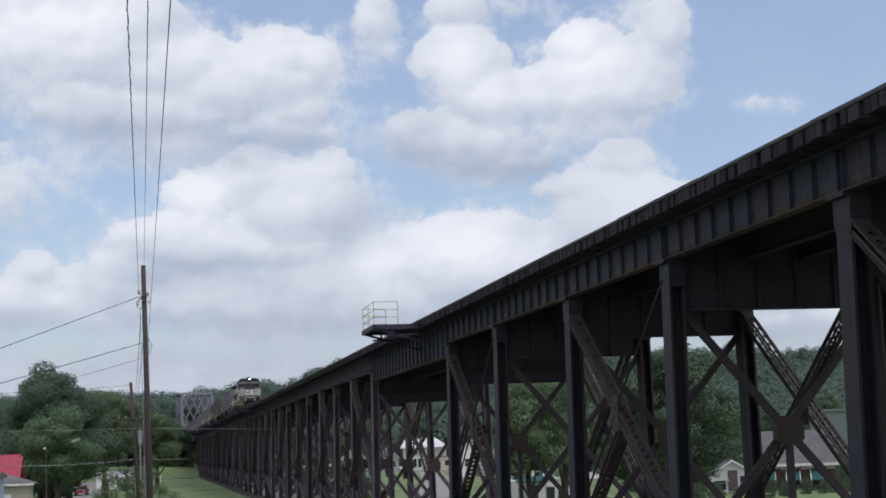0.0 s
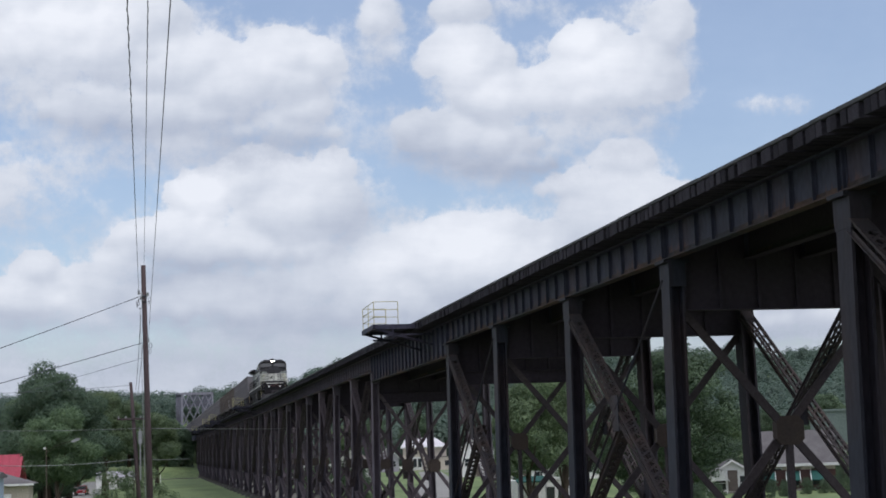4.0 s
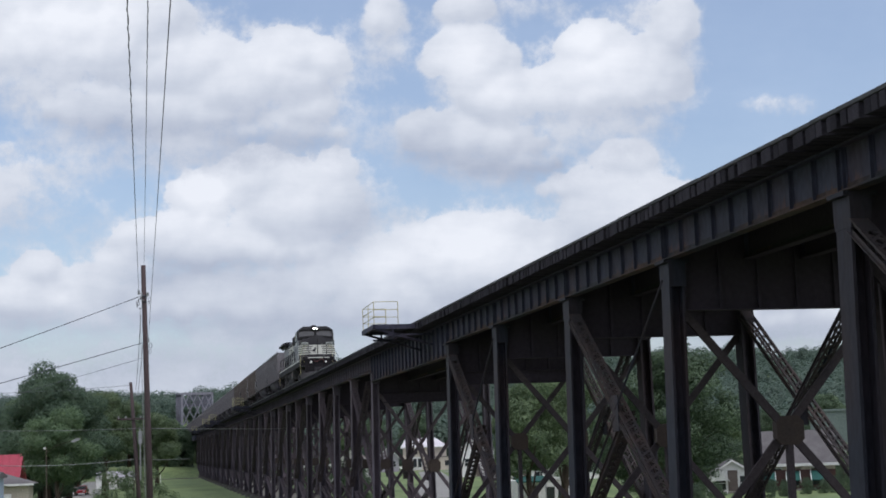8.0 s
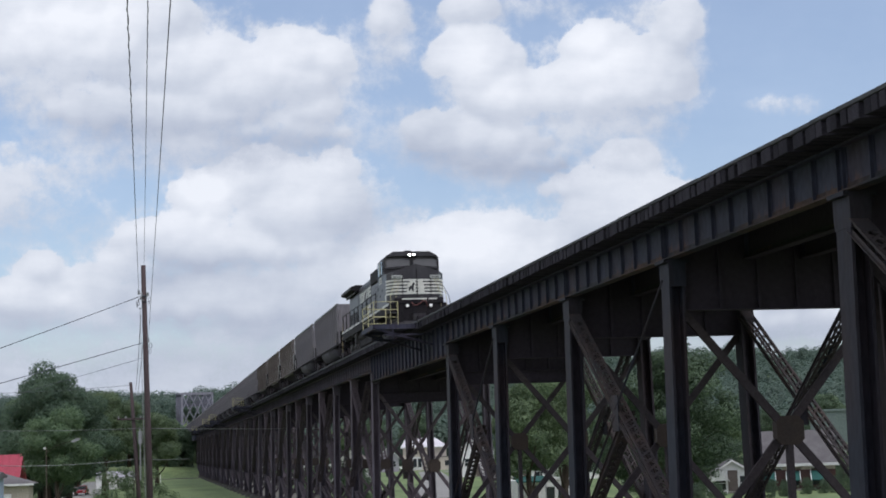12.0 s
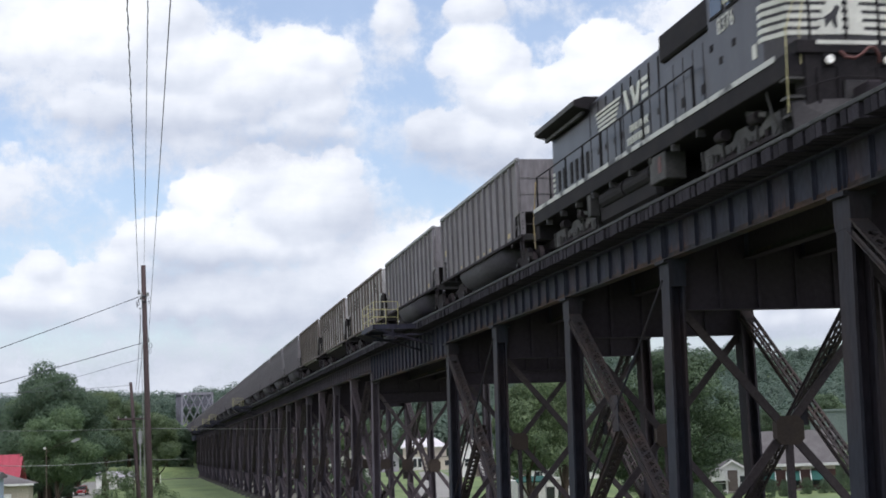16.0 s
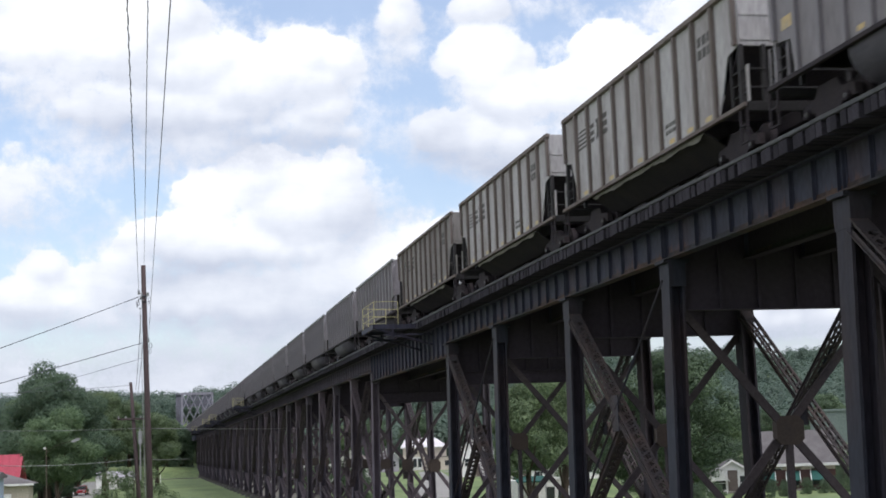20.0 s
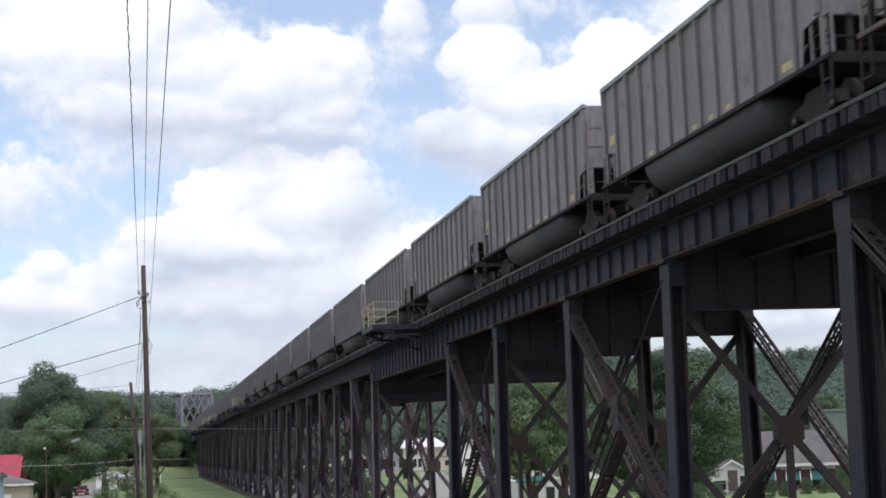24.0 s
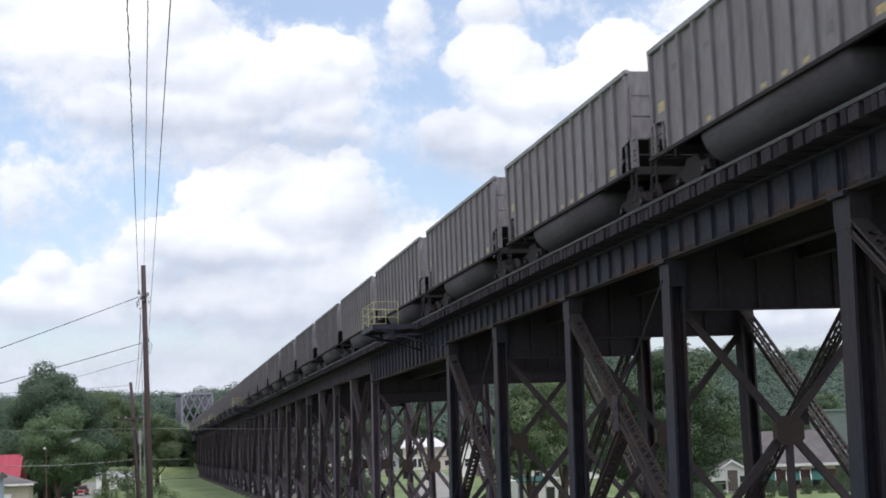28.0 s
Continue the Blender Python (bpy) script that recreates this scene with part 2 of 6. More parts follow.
PANE = material("dark_window_pane", (0.030, 0.034, 0.040), None, 0.08, bump=0, gloss=0.6)
CAR_WHITE = material("white_car_enamel", (0.88, 0.88, 0.88), (0.84, 0.84, 0.84), 0.25, 0.0, 1.0, bump=0, gloss=0.6)
CAR_RED = material("red_car_enamel", (0.42, 0.035, 0.045), (0.38, 0.03, 0.04), 0.25, 0.0, 1.0, bump=0, gloss=0.6)
RUBBER = material("tyre_rubber", (0.025, 0.025, 0.026), None, 0.85)
TEAL = material("teal_awning_cloth", (0.016, 0.085, 0.072), (0.013, 0.065, 0.056), 0.7)
BLUE_WALL = material("pale_blue_siding", (0.33, 0.40, 0.50), (0.28, 0.34, 0.43), 0.7, 0.0, 0.5)


def girder_web(name, low):
    """The girder paint, with orange rust creeping up the web from the bottom flange in uneven patches."""
    m = GIRDER.copy()
    m.name = name
    n, l = m.node_tree.nodes, m.node_tree.links
    b = n["Principled BSDF"]
    coords = n.new("ShaderNodeTexCoord")
    split = n.new("ShaderNodeSeparateXYZ")
    l.new(coords.outputs["Object"], split.inputs[0])
    patch, streak = n.new("ShaderNodeTexNoise"), n.new("ShaderNodeTexNoise")
    patch.inputs["Scale"].default_value, patch.inputs["Detail"].default_value = 0.45, 5
    l.new(coords.outputs["Object"], patch.inputs[0])
    squash = n.new("ShaderNodeMapping")
    squash.inputs["Scale"].default_value = (1, 1, 0.12)
    l.new(coords.outputs["Object"], squash.inputs[0])
    streak.inputs["Scale"].default_value, streak.inputs["Detail"].default_value = 7.0, 4
    l.new(squash.outputs[0], streak.inputs[0])
    foot = n.new("ShaderNodeMapRange")
    foot.inputs[1].default_value, foot.inputs[2].default_value = low, low + 0.60
    foot.inputs[3].default_value, foot.inputs[4].default_value = 0.34, -0.24
    l.new(split.outputs[2], foot.inputs[0])
    def total(a, c):
        k = n.new("ShaderNodeMath")
        l.new(a, k.inputs[0]), l.new(c, k.inputs[1])
        return k.outputs[0]
    amount = n.new("ShaderNodeMapRange")
    amount.inputs[1].default_value, amount.inputs[2].default_value = 1.15, 1.52
    amount.inputs[4].default_value = 0.75
    l.new(total(total(patch.outputs[0], streak.outputs[0]), foot.outputs[0]), amount.inputs[0])
    mix = n.new("ShaderNodeMix")
    mix.data_type = "RGBA"
    mix.inputs[7].default_value = (0.135, 0.062, 0.036, 1)
    l.new(amount.outputs[0], mix.inputs[0])
    l.new(b.inputs["Base Color"].links[0].from_socket, mix.inputs[6])
    l.new(mix.outputs[2], b.inputs["Base Color"])
    return m


# ---- mesh helpers ----
def mesh_of(name, bm, mat, smooth=False):
    me = bpy.data.meshes.new(name)
    bm.to_mesh(me)
    bm.free()
    for m in (mat if isinstance(mat, (list, tuple)) else [mat]):
        me.materials.append(m)
    if smooth:
        for p in me.polygons:
            p.use_smooth = True
    return me


def part(name, bm, mat, parent=None, label="", smooth=False, at=None):
    """Links a bmesh as one mesh object under a thing or a part."""
    ob = new(name, mesh_of(name, bm, mat, smooth))
    if parent is not None:
        ob.parent = parent
    if at is not None:
        ob.matrix_basis = at
    if label:
        ob["label"] = label
    return ob


def piece(name, me, parent, at):
    """One more object on a mesh that is there already."""
    ob = new(name, me)
    ob.parent = parent
    ob.matrix_basis = at
    return ob


def thing(name, label, category, group="", kind="", at=None):
    ob = new(name)
    ob.empty_display_size = 0.3
    if at is not None:
        ob.matrix_basis = at
    return tagged(ob, label, category, group, kind)


def add_box(bm, x0, x1, y0, y1, z0, z1, bevel=0.0):
    vs = bmesh.ops.create_cube(bm, size=1.0, matrix=Matrix.Translation(((x0 + x1) / 2, (y0 + y1) / 2, (z0 + z1) / 2)) @ Matrix.Diagonal((x1 - x0, y1 - y0, z1 - z0, 1)))["verts"]
    if bevel:
        es = {e for v in vs for e in v.link_edges}
        bmesh.ops.bevel(bm, geom=list(es), offset=bevel, segments=1, affect="EDGES")
    return bm


def box(x0, x1, y0, y1, z0, z1, bevel=0.0):
    return add_box(bmesh.new(), x0, x1, y0, y1, z0, z1, bevel)


def axes(p, q, side):
    """Unit vectors along p to q, and across, with the first across vector as near to side as can be."""
    p, q = Vector(p), Vector(q)
    a = (q - p).normalized()
    s = Vector(side)
    s = (s - a * s.dot(a)).normalized()
    return p, q, a, s, a.cross(s)


def add_bar(bm, p, q, w, h, side=(1, 0, 0)):
    """A rectangular bar from p to q, w wide along side and h the other way."""
    p, q, a, s, t = axes(p, q, side)
    vs = [bm.verts.new(e + s * (i * w / 2) + t * (j * h / 2)) for e in (p, q) for i, j in ((-1, -1), (1, -1), (1, 1), (-1, 1))]
    for f in ((0, 1, 2, 3), (7, 6, 5, 4), (0, 4, 5, 1), (1, 5, 6, 2), (2, 6, 7, 3), (3, 7, 4, 0)):
        bm.faces.new([vs[i] for i in f])
    return bm


def bar(p, q, w, h, side=(1, 0, 0)):
    bm = add_bar(bmesh.new(), p, q, w, h, side)
    bmesh.ops.recalc_face_normals(bm, faces=bm.faces)
    return bm


def add_tube(bm, pts, r, sides=6, taper=None):
    """A round tube along points, open lists of radii allowed."""
    rings = []
    for i, p in enumerate(pts):
        a = Vector(pts[max(i - 1, 0)])
        b = Vector(pts[min(i + 1, len(pts) - 1)])
        d = (b - a).normalized()
        s = d.orthogonal().normalized() if abs(d.z) > 0.9 else d.cross(Vector((0, 0, 1))).normalized()
        t = d.cross(s)
        rad = taper[i] if taper else r
        rings.append([bm.verts.new(Vector(p) + (s * math.cos(k * math.tau / sides) + t * math.sin(k * math.tau / sides)) * rad) for k in range(sides)])
    for a, b in zip(rings, rings[1:]):
        for k in range(sides):
            bm.faces.new((a[k], a[(k + 1) % sides], b[(k + 1) % sides], b[k]))
    bm.faces.new(rings[0][::-1]), bm.faces.new(rings[-1])
    return bm


def tube(pts, r, sides=6, taper=None):
    return add_tube(bmesh.new(), pts, r, sides, taper)


def disc(axis, centre, r, depth, sides=16, r2=None):
    bm = bmesh.new()
    turn = {"x": pose(0, 0, 0, 0, 90, 0), "y": pose(0, 0, 0, 90, 0, 0), "z": Matrix()}[axis]
    bmesh.ops.create_cone(bm, cap_ends=True, segments=sides, radius1=r, radius2=r if r2 is None else r2, depth=depth, matrix=Matrix.Translation(centre) @ turn)
    return bm


def prism(outline, axis, a, b):
    """A solid from a flat outline of (u, v), pushed from a to b along the axis."""
    bm = bmesh.new()
    put = {"x": lambda u, v, w: (w, u, v), "y": lambda u, v, w: (u, w, v), "z": lambda u, v, w: (u, v, w)}[axis]
    lo = [bm.verts.new(put(u, v, a)) for u, v in outline]
    hi = [bm.verts.new(put(u, v, b)) for u, v in outline]
    bm.faces.new(lo), bm.faces.new(hi[::-1])
    for i in range(len(outline)):
        j = (i + 1) % len(outline)
        bm.faces.new((lo[j], lo[i], hi[i], hi[j]))
    bmesh.ops.recalc_face_normals(bm, faces=bm.faces)
    return bm


def lattice_bar(p, q, w, d, side, pitch=0.32, flat=0.075, edge=0.08):
    """A laced bar: four corner angles, joined by crossed flats on two faces."""
    bm = bmesh.new()
    P, Q, a, s, t = axes(p, q, side)
    for i in (-1, 1):
        for j in (-1, 1):
            o = s * (i * w / 2) + t * (j * d / 2)
            add_bar(bm, P + o - s * i * 0.012, Q + o - s * i * (edge / 2 - 0.028), edge, 0.02, s)
            o = s * (i * w / 2) + t * (j * (d / 2 - 0.045))
            add_bar(bm, P + o - s * i * 0.035, Q + o - s * i * 0.035, 0.02, 0.08, s)
    n = max(2, int((Q - P).length / pitch))
    for j in (-1, 1):
        for k in range(n):
            u, v = P + a * ((Q - P).length * k / n), P + a * ((Q - P).length * (k + 1) / n)
            o = t * (j * d / 2)
            add_bar(bm, u + o - s * w / 2, v + o + s * w / 2, 0.012, flat, t)
            add_bar(bm, u + o + s * w / 2, v + o - s * w / 2, 0.012, flat, t)
    for e, g in ((P, 1), (Q, -1)):
        for j in (-1, 1):
            c = e + t * (j * (d / 2 + 0.012))
            add_bar(bm, c, c + a * (g * 0.55), w + 0.02, 0.014, s)
    bmesh.ops.recalc_face_normals(bm, faces=bm.faces)
    return bm


# ---- ground ----
def smooth(v, a, b):
    u = max(0.0, min(1.0, (v - a) / (b - a)))
    return u * u * (3 - 2 * u)


def hills(x, y):
    """Wooded hills beyond the flat town and to the right, with a ridge behind the river bridge shaped to fit the
    camera's view.
    """
    far = smooth(y, 430, 930) if x < 60 else 0.0
    side = smooth(math.hypot(x - 60, y * 0.9), 330, 850) if x >= 60 else 0.0
    blend = max(0.0, min(1.0, (x + 40) / 200))
    lumps = noise.noise(Vector((x / 180, y / 180, 3.0))) * 0.25 + noise.noise(Vector((x / 70, y / 70, 8.0))) * 0.08
    h = (far * 29.5 * (1 - blend) + max(far * 0.75, side) * 43 * blend) * (1 + lumps)
    if y > 300:
        h += 12.0 * math.exp(-((x / y - 0.115) / 0.05) ** 2) * smooth(y, 500, 820)
    return h if math.hypot(x, y) < 2500 else h * 0.7


def rise(x, y):
    """Height of the ground: flat field, a grassy levee along the river, and the hills."""
    levee = 3.0 * smooth(y, 401, 428) * (1 - smooth(y, 452, 478)) * smooth(x, -160, -110) * (1 - smooth(x, 30, 48))
    return max(levee, hills(x, y))


def ground():
    bm = bmesh.new()
    edges = [-4000, -2500, -1500, -1000] + list(range(-700, 1001, 50)) + [1200, 1500, 2000, 2600, 4000]
    rows = [-3000, -1500, -600, -200] + list(range(-100, 400, 50)) + [400, 407, 414, 421, 428, 440, 452, 460, 470, 480] + list(range(500, 1401, 50)) + [1600, 2000, 2600, 3300, 4300]
    grid = [[bm.verts.new((x, y, rise(x, y) - 0.03)) for x in edges] for y in rows]
    for a, b in zip(grid, grid[1:]):
        for i in range(len(edges) - 1):
            bm.faces.new((a[i], a[i + 1], b[i + 1], b[i]))
    tagged(part("ground", bm, GRASS, smooth=True), "mown green grass of a flat town field", "ground", kind="structure")


ground()


def strip(name, label, pts, width, mat, z=0.0, cat="road"):
    bm = bmesh.new()
    prev = None
    for i, p in enumerate(pts):
        a, b = Vector((*pts[max(i - 1, 0)], 0)), Vector((*pts[min(i + 1, len(pts) - 1)], 0))
        d = (b - a).normalized()
        s = Vector((d.y, -d.x, 0)) * width / 2
        c = Vector((*p, z))
        ring = [bm.verts.new(c - s + Vector((0, 0, -0.2))), bm.verts.new(c - s), bm.verts.new(c + s), bm.verts.new(c + s + Vector((0, 0, -0.2)))]
        if prev:
            for k in range(3):
                bm.faces.new((prev[k], prev[k + 1], ring[k + 1], ring[k]))
        prev = ring
    bmesh.ops.recalc_face_normals(bm, faces=bm.faces)
    return tagged(part(name, bm, mat), label, cat, kind="structure")


strip("cross_road", "pale worn asphalt road crossing behind the field", [(-320, 395), (-20, 395), (60, 395), (200, 398)], 7.4, ASPHALT, 0.02)
strip("kerb_line", "pale concrete kerb beside the crossing road", [(-120, 390.6), (60, 390.6)], 0.35, CONCRETE, 0.14, "kerb")
# strips added under the viaduct to set the light bounced to its underside
strip("viaduct_path", "added brown earth strip under the viaduct for bounce light", [(16.1, 120), (16.1, 200), (16.1, 400)], 6.4, EARTH, 0.01, "path")
strip("service_track", "added unseen ground strip under the viaduct for neutral bounce light", [(11.0, -80), (11.0, 119)], 20.0, EARTH, 0.012, "path")
strip("side_street", "pale sunlit street with parked car", [(-12.6, 200), (-11.0, 300), (-10.0, 391)], 8.5, PALE_ROAD, 0.03)
strip("far_street", "pale street beyond the viaduct", [(52, 200), (58, 250), (72, 392)], 6.0, PALE_ROAD, 0.03)
strip("parking_lot", "pale gravel lot beyond the viaduct", [(29.8, 170), (45.5, 250), (63.5, 362)], 5.0, PALE_ROAD, 0.035, "parking lot")

# ---- viaduct ----
GIRDER_NEAR, NEAR, FAR = 12.85, 12.97, 18.50   # girder plane and column lines
GIRDER_LOW, GIRDER_TOP, TIE_TOP = 9.93, 10.82, 11.10
TRACK, RAIL_TOP = 13.95, 11.26
MID = 15.80
TOWER = 9.55


def build_tower(FAR=18.50, low_cross=False, COLUMN=COLUMN, RUST=RUST, RUSTY=RUSTY):
    """A braced tower of two bents, with its first bent at y = 0; beyond the deep span each bent has one tall cross and stands wider."""
    MID = (NEAR + FAR) / 2 + 0.06
    tower = thing("trestle_tower", "dark steel viaduct tower with laced braces on concrete footings", "trestle tower", "towers of the viaduct")
    for y in (0.0, TOWER):
        for x, out in ((NEAR, -1), (FAR, 1)):
            bm = bmesh.new()
            low = x + out * 0.12
            # built-up column: web and two channels
            ring = [(-0.20, -0.31), (-0.135, -0.31), (-0.135, -0.04), (0.135, -0.04), (0.135, -0.31), (0.20, -0.31), (0.20, 0.31), (0.135, 0.31), (0.135, 0.04), (-0.135, 0.04), (-0.135, 0.31), (-0.20, 0.31)]
            hi = [bm.verts.new((x + u, y + v, 9.9)) for u, v in ring]
            lo = [bm.verts.new((low + u, y + v, 0.5)) for u, v in ring]
            for i in range(12):
                bm.faces.new((hi[i], hi[(i + 1) % 12], lo[(i + 1) % 12], lo[i]))
            bm.faces.new(hi), bm.faces.new(lo)
            bmesh.ops.recalc_face_normals(bm, faces=bm.faces)
            col = part("column", bm, COLUMN, tower)
            bm = box(x - 0.22, x + 0.22, y - 0.36, y + 0.36, 9.25, 9.84)
            add_box(bm, x - 0.34, x + 0.34, y - 0.36, y + 0.36, 9.84, 9.925)
            part("cap", bm, COLUMN, col)
            bm = box(low - 0.35, low + 0.35, y - 0.4, y + 0.4, 0.42, 0.52)
            part("base_plate", bm, RUST, col)
            bm = bmesh.new()
            bmesh.ops.create_cone(bm, cap_ends=True, segments=4, radius1=1.15, radius2=0.75, depth=0.9, matrix=pose(low, y, -0.02, 0, 0, 45))
            part("footing", bm, FOOTING, tower, "dark concrete footing")
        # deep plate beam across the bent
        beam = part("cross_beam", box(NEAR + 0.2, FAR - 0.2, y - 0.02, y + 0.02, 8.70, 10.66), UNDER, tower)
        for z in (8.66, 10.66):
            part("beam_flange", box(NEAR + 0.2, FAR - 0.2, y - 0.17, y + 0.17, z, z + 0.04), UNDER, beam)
        for k in range(1, 5):
            x = NEAR + 0.2 + (FAR - NEAR - 0.4) * k / 5
            part("beam_stiffener", box(x - 0.05, x + 0.05, y - 0.1, y - 0.02, 8.72, 10.64), UNDER, beam)
        # sway bracing across the bent
        for top, low in ((8.62, 0.25),) if low_cross else ((8.62, 2.60), (2.20, 0.6)):
            part("sway_brace", bar((NEAR + 0.2, y - 0.07, top), (FAR - 0.2, y - 0.07, low), 0.10, 0.20, (0, 1, 0)), RUST, tower)
            part("sway_brace", bar((FAR - 0.2, y + 0.07, top), (NEAR + 0.2, y + 0.07, low), 0.10, 0.20, (0, 1, 0)), RUST, tower)
            zc = (top + low) / 2
            w = 0.36 if top > 5 else 0.28
            o = [(MID - w, zc - w * 0.6), (MID - w * 0.6, zc - w), (MID + w * 0.6, zc - w), (MID + w, zc - w * 0.6), (MID + w, zc + w * 0.6), (MID + w * 0.6, zc + w), (MID - w * 0.6, zc + w), (MID - w, zc + w * 0.6)]
            part("gusset_plate", prism(o, "y", y - 0.14, y + 0.14), GUSSET, tower, "brown rusted gusset plate")
        if low_cross:
            continue
        part("strut", bar((NEAR, y, 2.40), (FAR, y, 2.40), 0.24, 0.28, (0, 1, 0)), RUST, tower)
        part("hanger", bar((MID, y, 5.3), (MID, y, 2.40), 0.14, 0.2, (1, 0, 0)), RUST, tower)
    # bracing along the tower
    for x in (NEAR, FAR):
        o = 0.05
        near = x == NEAR
        part("lattice_brace", lattice_bar((x - o, TOWER - 0.25, 9.3), (x - o, 0.25, 3.3), 0.33, 0.26, (1, 0, 0), 0.32 if near else 0.46, 0.065 if near else 0.045, 0.075 if near else 0.065), RUSTY, tower)
        if near and not low_cross:
            part("lattice_brace", lattice_bar((x + 0.25, TOWER / 2 + 0.15, 6.2), (x + 0.25, TOWER - 0.25, 3.3), 0.30, 0.22, (1, 0, 0), 0.30, 0.06), RUSTY, tower)
        else:
            part("lattice_brace", lattice_bar((x - 0.34, 0.25, 9.3), (x - 0.34, TOWER - 0.25, 3.3), 0.30, 0.22, (1, 0, 0), 0.44, 0.045, 0.065), RUST, tower)
        if not low_cross:
            part("lattice_strut", lattice_bar((x, 0.2, 3.0), (x, TOWER - 0.2, 3.0), 0.3, 0.3, (0, 0, 1)), RUST, tower)
        part("lattice_brace", lattice_bar((x - o, TOWER - 0.25, 2.8), (x - o, 0.25, 0.7), 0.30, 0.22, (1, 0, 0)), RUST, tower)
        part("lattice_brace", lattice_bar((x + 0.2, 0.25, 2.8), (x + 0.2, TOWER - 0.25, 0.7), 0.30, 0.22, (1, 0, 0)), RUST, tower)
        part("tie_rod", tube([(x - 0.22, 0.15, 9.45), (x - 0.22, TOWER / 2, 6.35)], 0.035, 6), COLUMN, tower)
        part("tie_rod", tube([(x - 0.22, TOWER / 2, 6.2), (x - 0.22, TOWER - 0.4, 3.3)], 0.035, 6), COLUMN, tower)
        part("brace_plate", box(x - 0.24, x - 0.20, TOWER / 2 - 0.3, TOWER / 2 + 0.3, 5.75, 6.75, 0.01), COLUMN, tower)
    return tower


WEBS = {9.93: girder_web("rust_footed_girder_web", 9.93), 9.35: girder_web("rust_footed_deep_web", 9.35)}


def build_girder(length, low, spacing, label, stiff=True, GIRDER=GIRDER):
    """A plate girder along y from 0, with stiffeners where its face is seen."""
    girder = thing("plate_girder", label, "bridge girder", "girders of the viaduct")
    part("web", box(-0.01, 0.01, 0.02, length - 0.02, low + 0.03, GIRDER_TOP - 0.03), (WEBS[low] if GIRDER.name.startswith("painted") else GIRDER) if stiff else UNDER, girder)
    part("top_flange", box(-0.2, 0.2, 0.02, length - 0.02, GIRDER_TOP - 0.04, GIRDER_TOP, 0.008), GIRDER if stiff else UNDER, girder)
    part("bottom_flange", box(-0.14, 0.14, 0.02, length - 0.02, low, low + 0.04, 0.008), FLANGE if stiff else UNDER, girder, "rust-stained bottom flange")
    bm = box(-0.1, -0.012, 0.03, length - 0.03, low + 0.042, low + 0.06)
    add_box(bm, -0.03, -0.012, 0.03, length - 0.03, low + 0.06, low + 0.16)
    part("flange_angle", bm, FLANGE, girder)
    bm = bmesh.new()
    add_box(bm, -0.105, 0.105, -0.02, 0.0, low + 0.045, GIRDER_TOP - 0.045)
    add_box(bm, -0.03, -0.012, -0.06, 0.06, low + 0.045, GIRDER_TOP - 0.045)
    me = mesh_of("stiffener", bm, GIRDER)
    n = max(2, round(length / spacing))
    for k in range(n + 1) if stiff else (0, n):
        y = 0.12 + (length - 0.24) * k / n
        piece("stiffener", me, girder, pose(0, y, 0))
    return girder


A0 = 27.3 - TOWER
STARTS = [A0 - 39.8, A0 - 19.9, A0, 37.7, 57.65, 91.0] + [110.2 + 19.25 * k for k in range(17)]
first = build_tower()
first.matrix_basis = pose(0, STARTS[0], 0)
TOWERS = [first]
for k, y in enumerate(STARTS[1:], 1):
    if k == 5:
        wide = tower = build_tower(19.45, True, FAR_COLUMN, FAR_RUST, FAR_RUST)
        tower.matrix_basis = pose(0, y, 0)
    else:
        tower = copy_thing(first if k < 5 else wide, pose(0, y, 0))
    TOWERS.append(tower)
# the bents beside the deep span carry a deeper beam
for tower, at, far in ((TOWERS[4], TOWER, FAR), (TOWERS[5], 0.0, 19.45)):
    part("deep_beam", box(NEAR + 0.2, far - 0.2, at - 0.03, at + 0.03, 8.16, 8.655), UNDER, tower)
    part("deep_beam_flange", box(NEAR + 0.2, far - 0.2, at - 0.17, at + 0.17, 8.12, 8.158), UNDER, tower)

seats = sorted([s for s in STARTS] + [s + TOWER for s in STARTS])
made = {}
for a, b in zip(seats, seats[1:]):
    length = round(b - a, 2)
    deep = length > 15
    for x, face in ((GIRDER_NEAR, 0), (FAR, 180), (NEAR + 2.0, 0), (FAR - 2.0, 180)):
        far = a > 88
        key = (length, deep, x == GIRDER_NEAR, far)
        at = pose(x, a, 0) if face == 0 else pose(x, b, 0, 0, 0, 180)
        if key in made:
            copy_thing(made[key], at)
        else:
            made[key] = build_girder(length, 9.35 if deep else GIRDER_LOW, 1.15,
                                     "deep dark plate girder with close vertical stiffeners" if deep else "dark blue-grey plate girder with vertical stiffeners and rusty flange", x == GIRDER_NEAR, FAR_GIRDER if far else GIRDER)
            made[key].matrix_basis = at
DECK0, DECK1 = STARTS[0], STARTS[-1] + TOWER


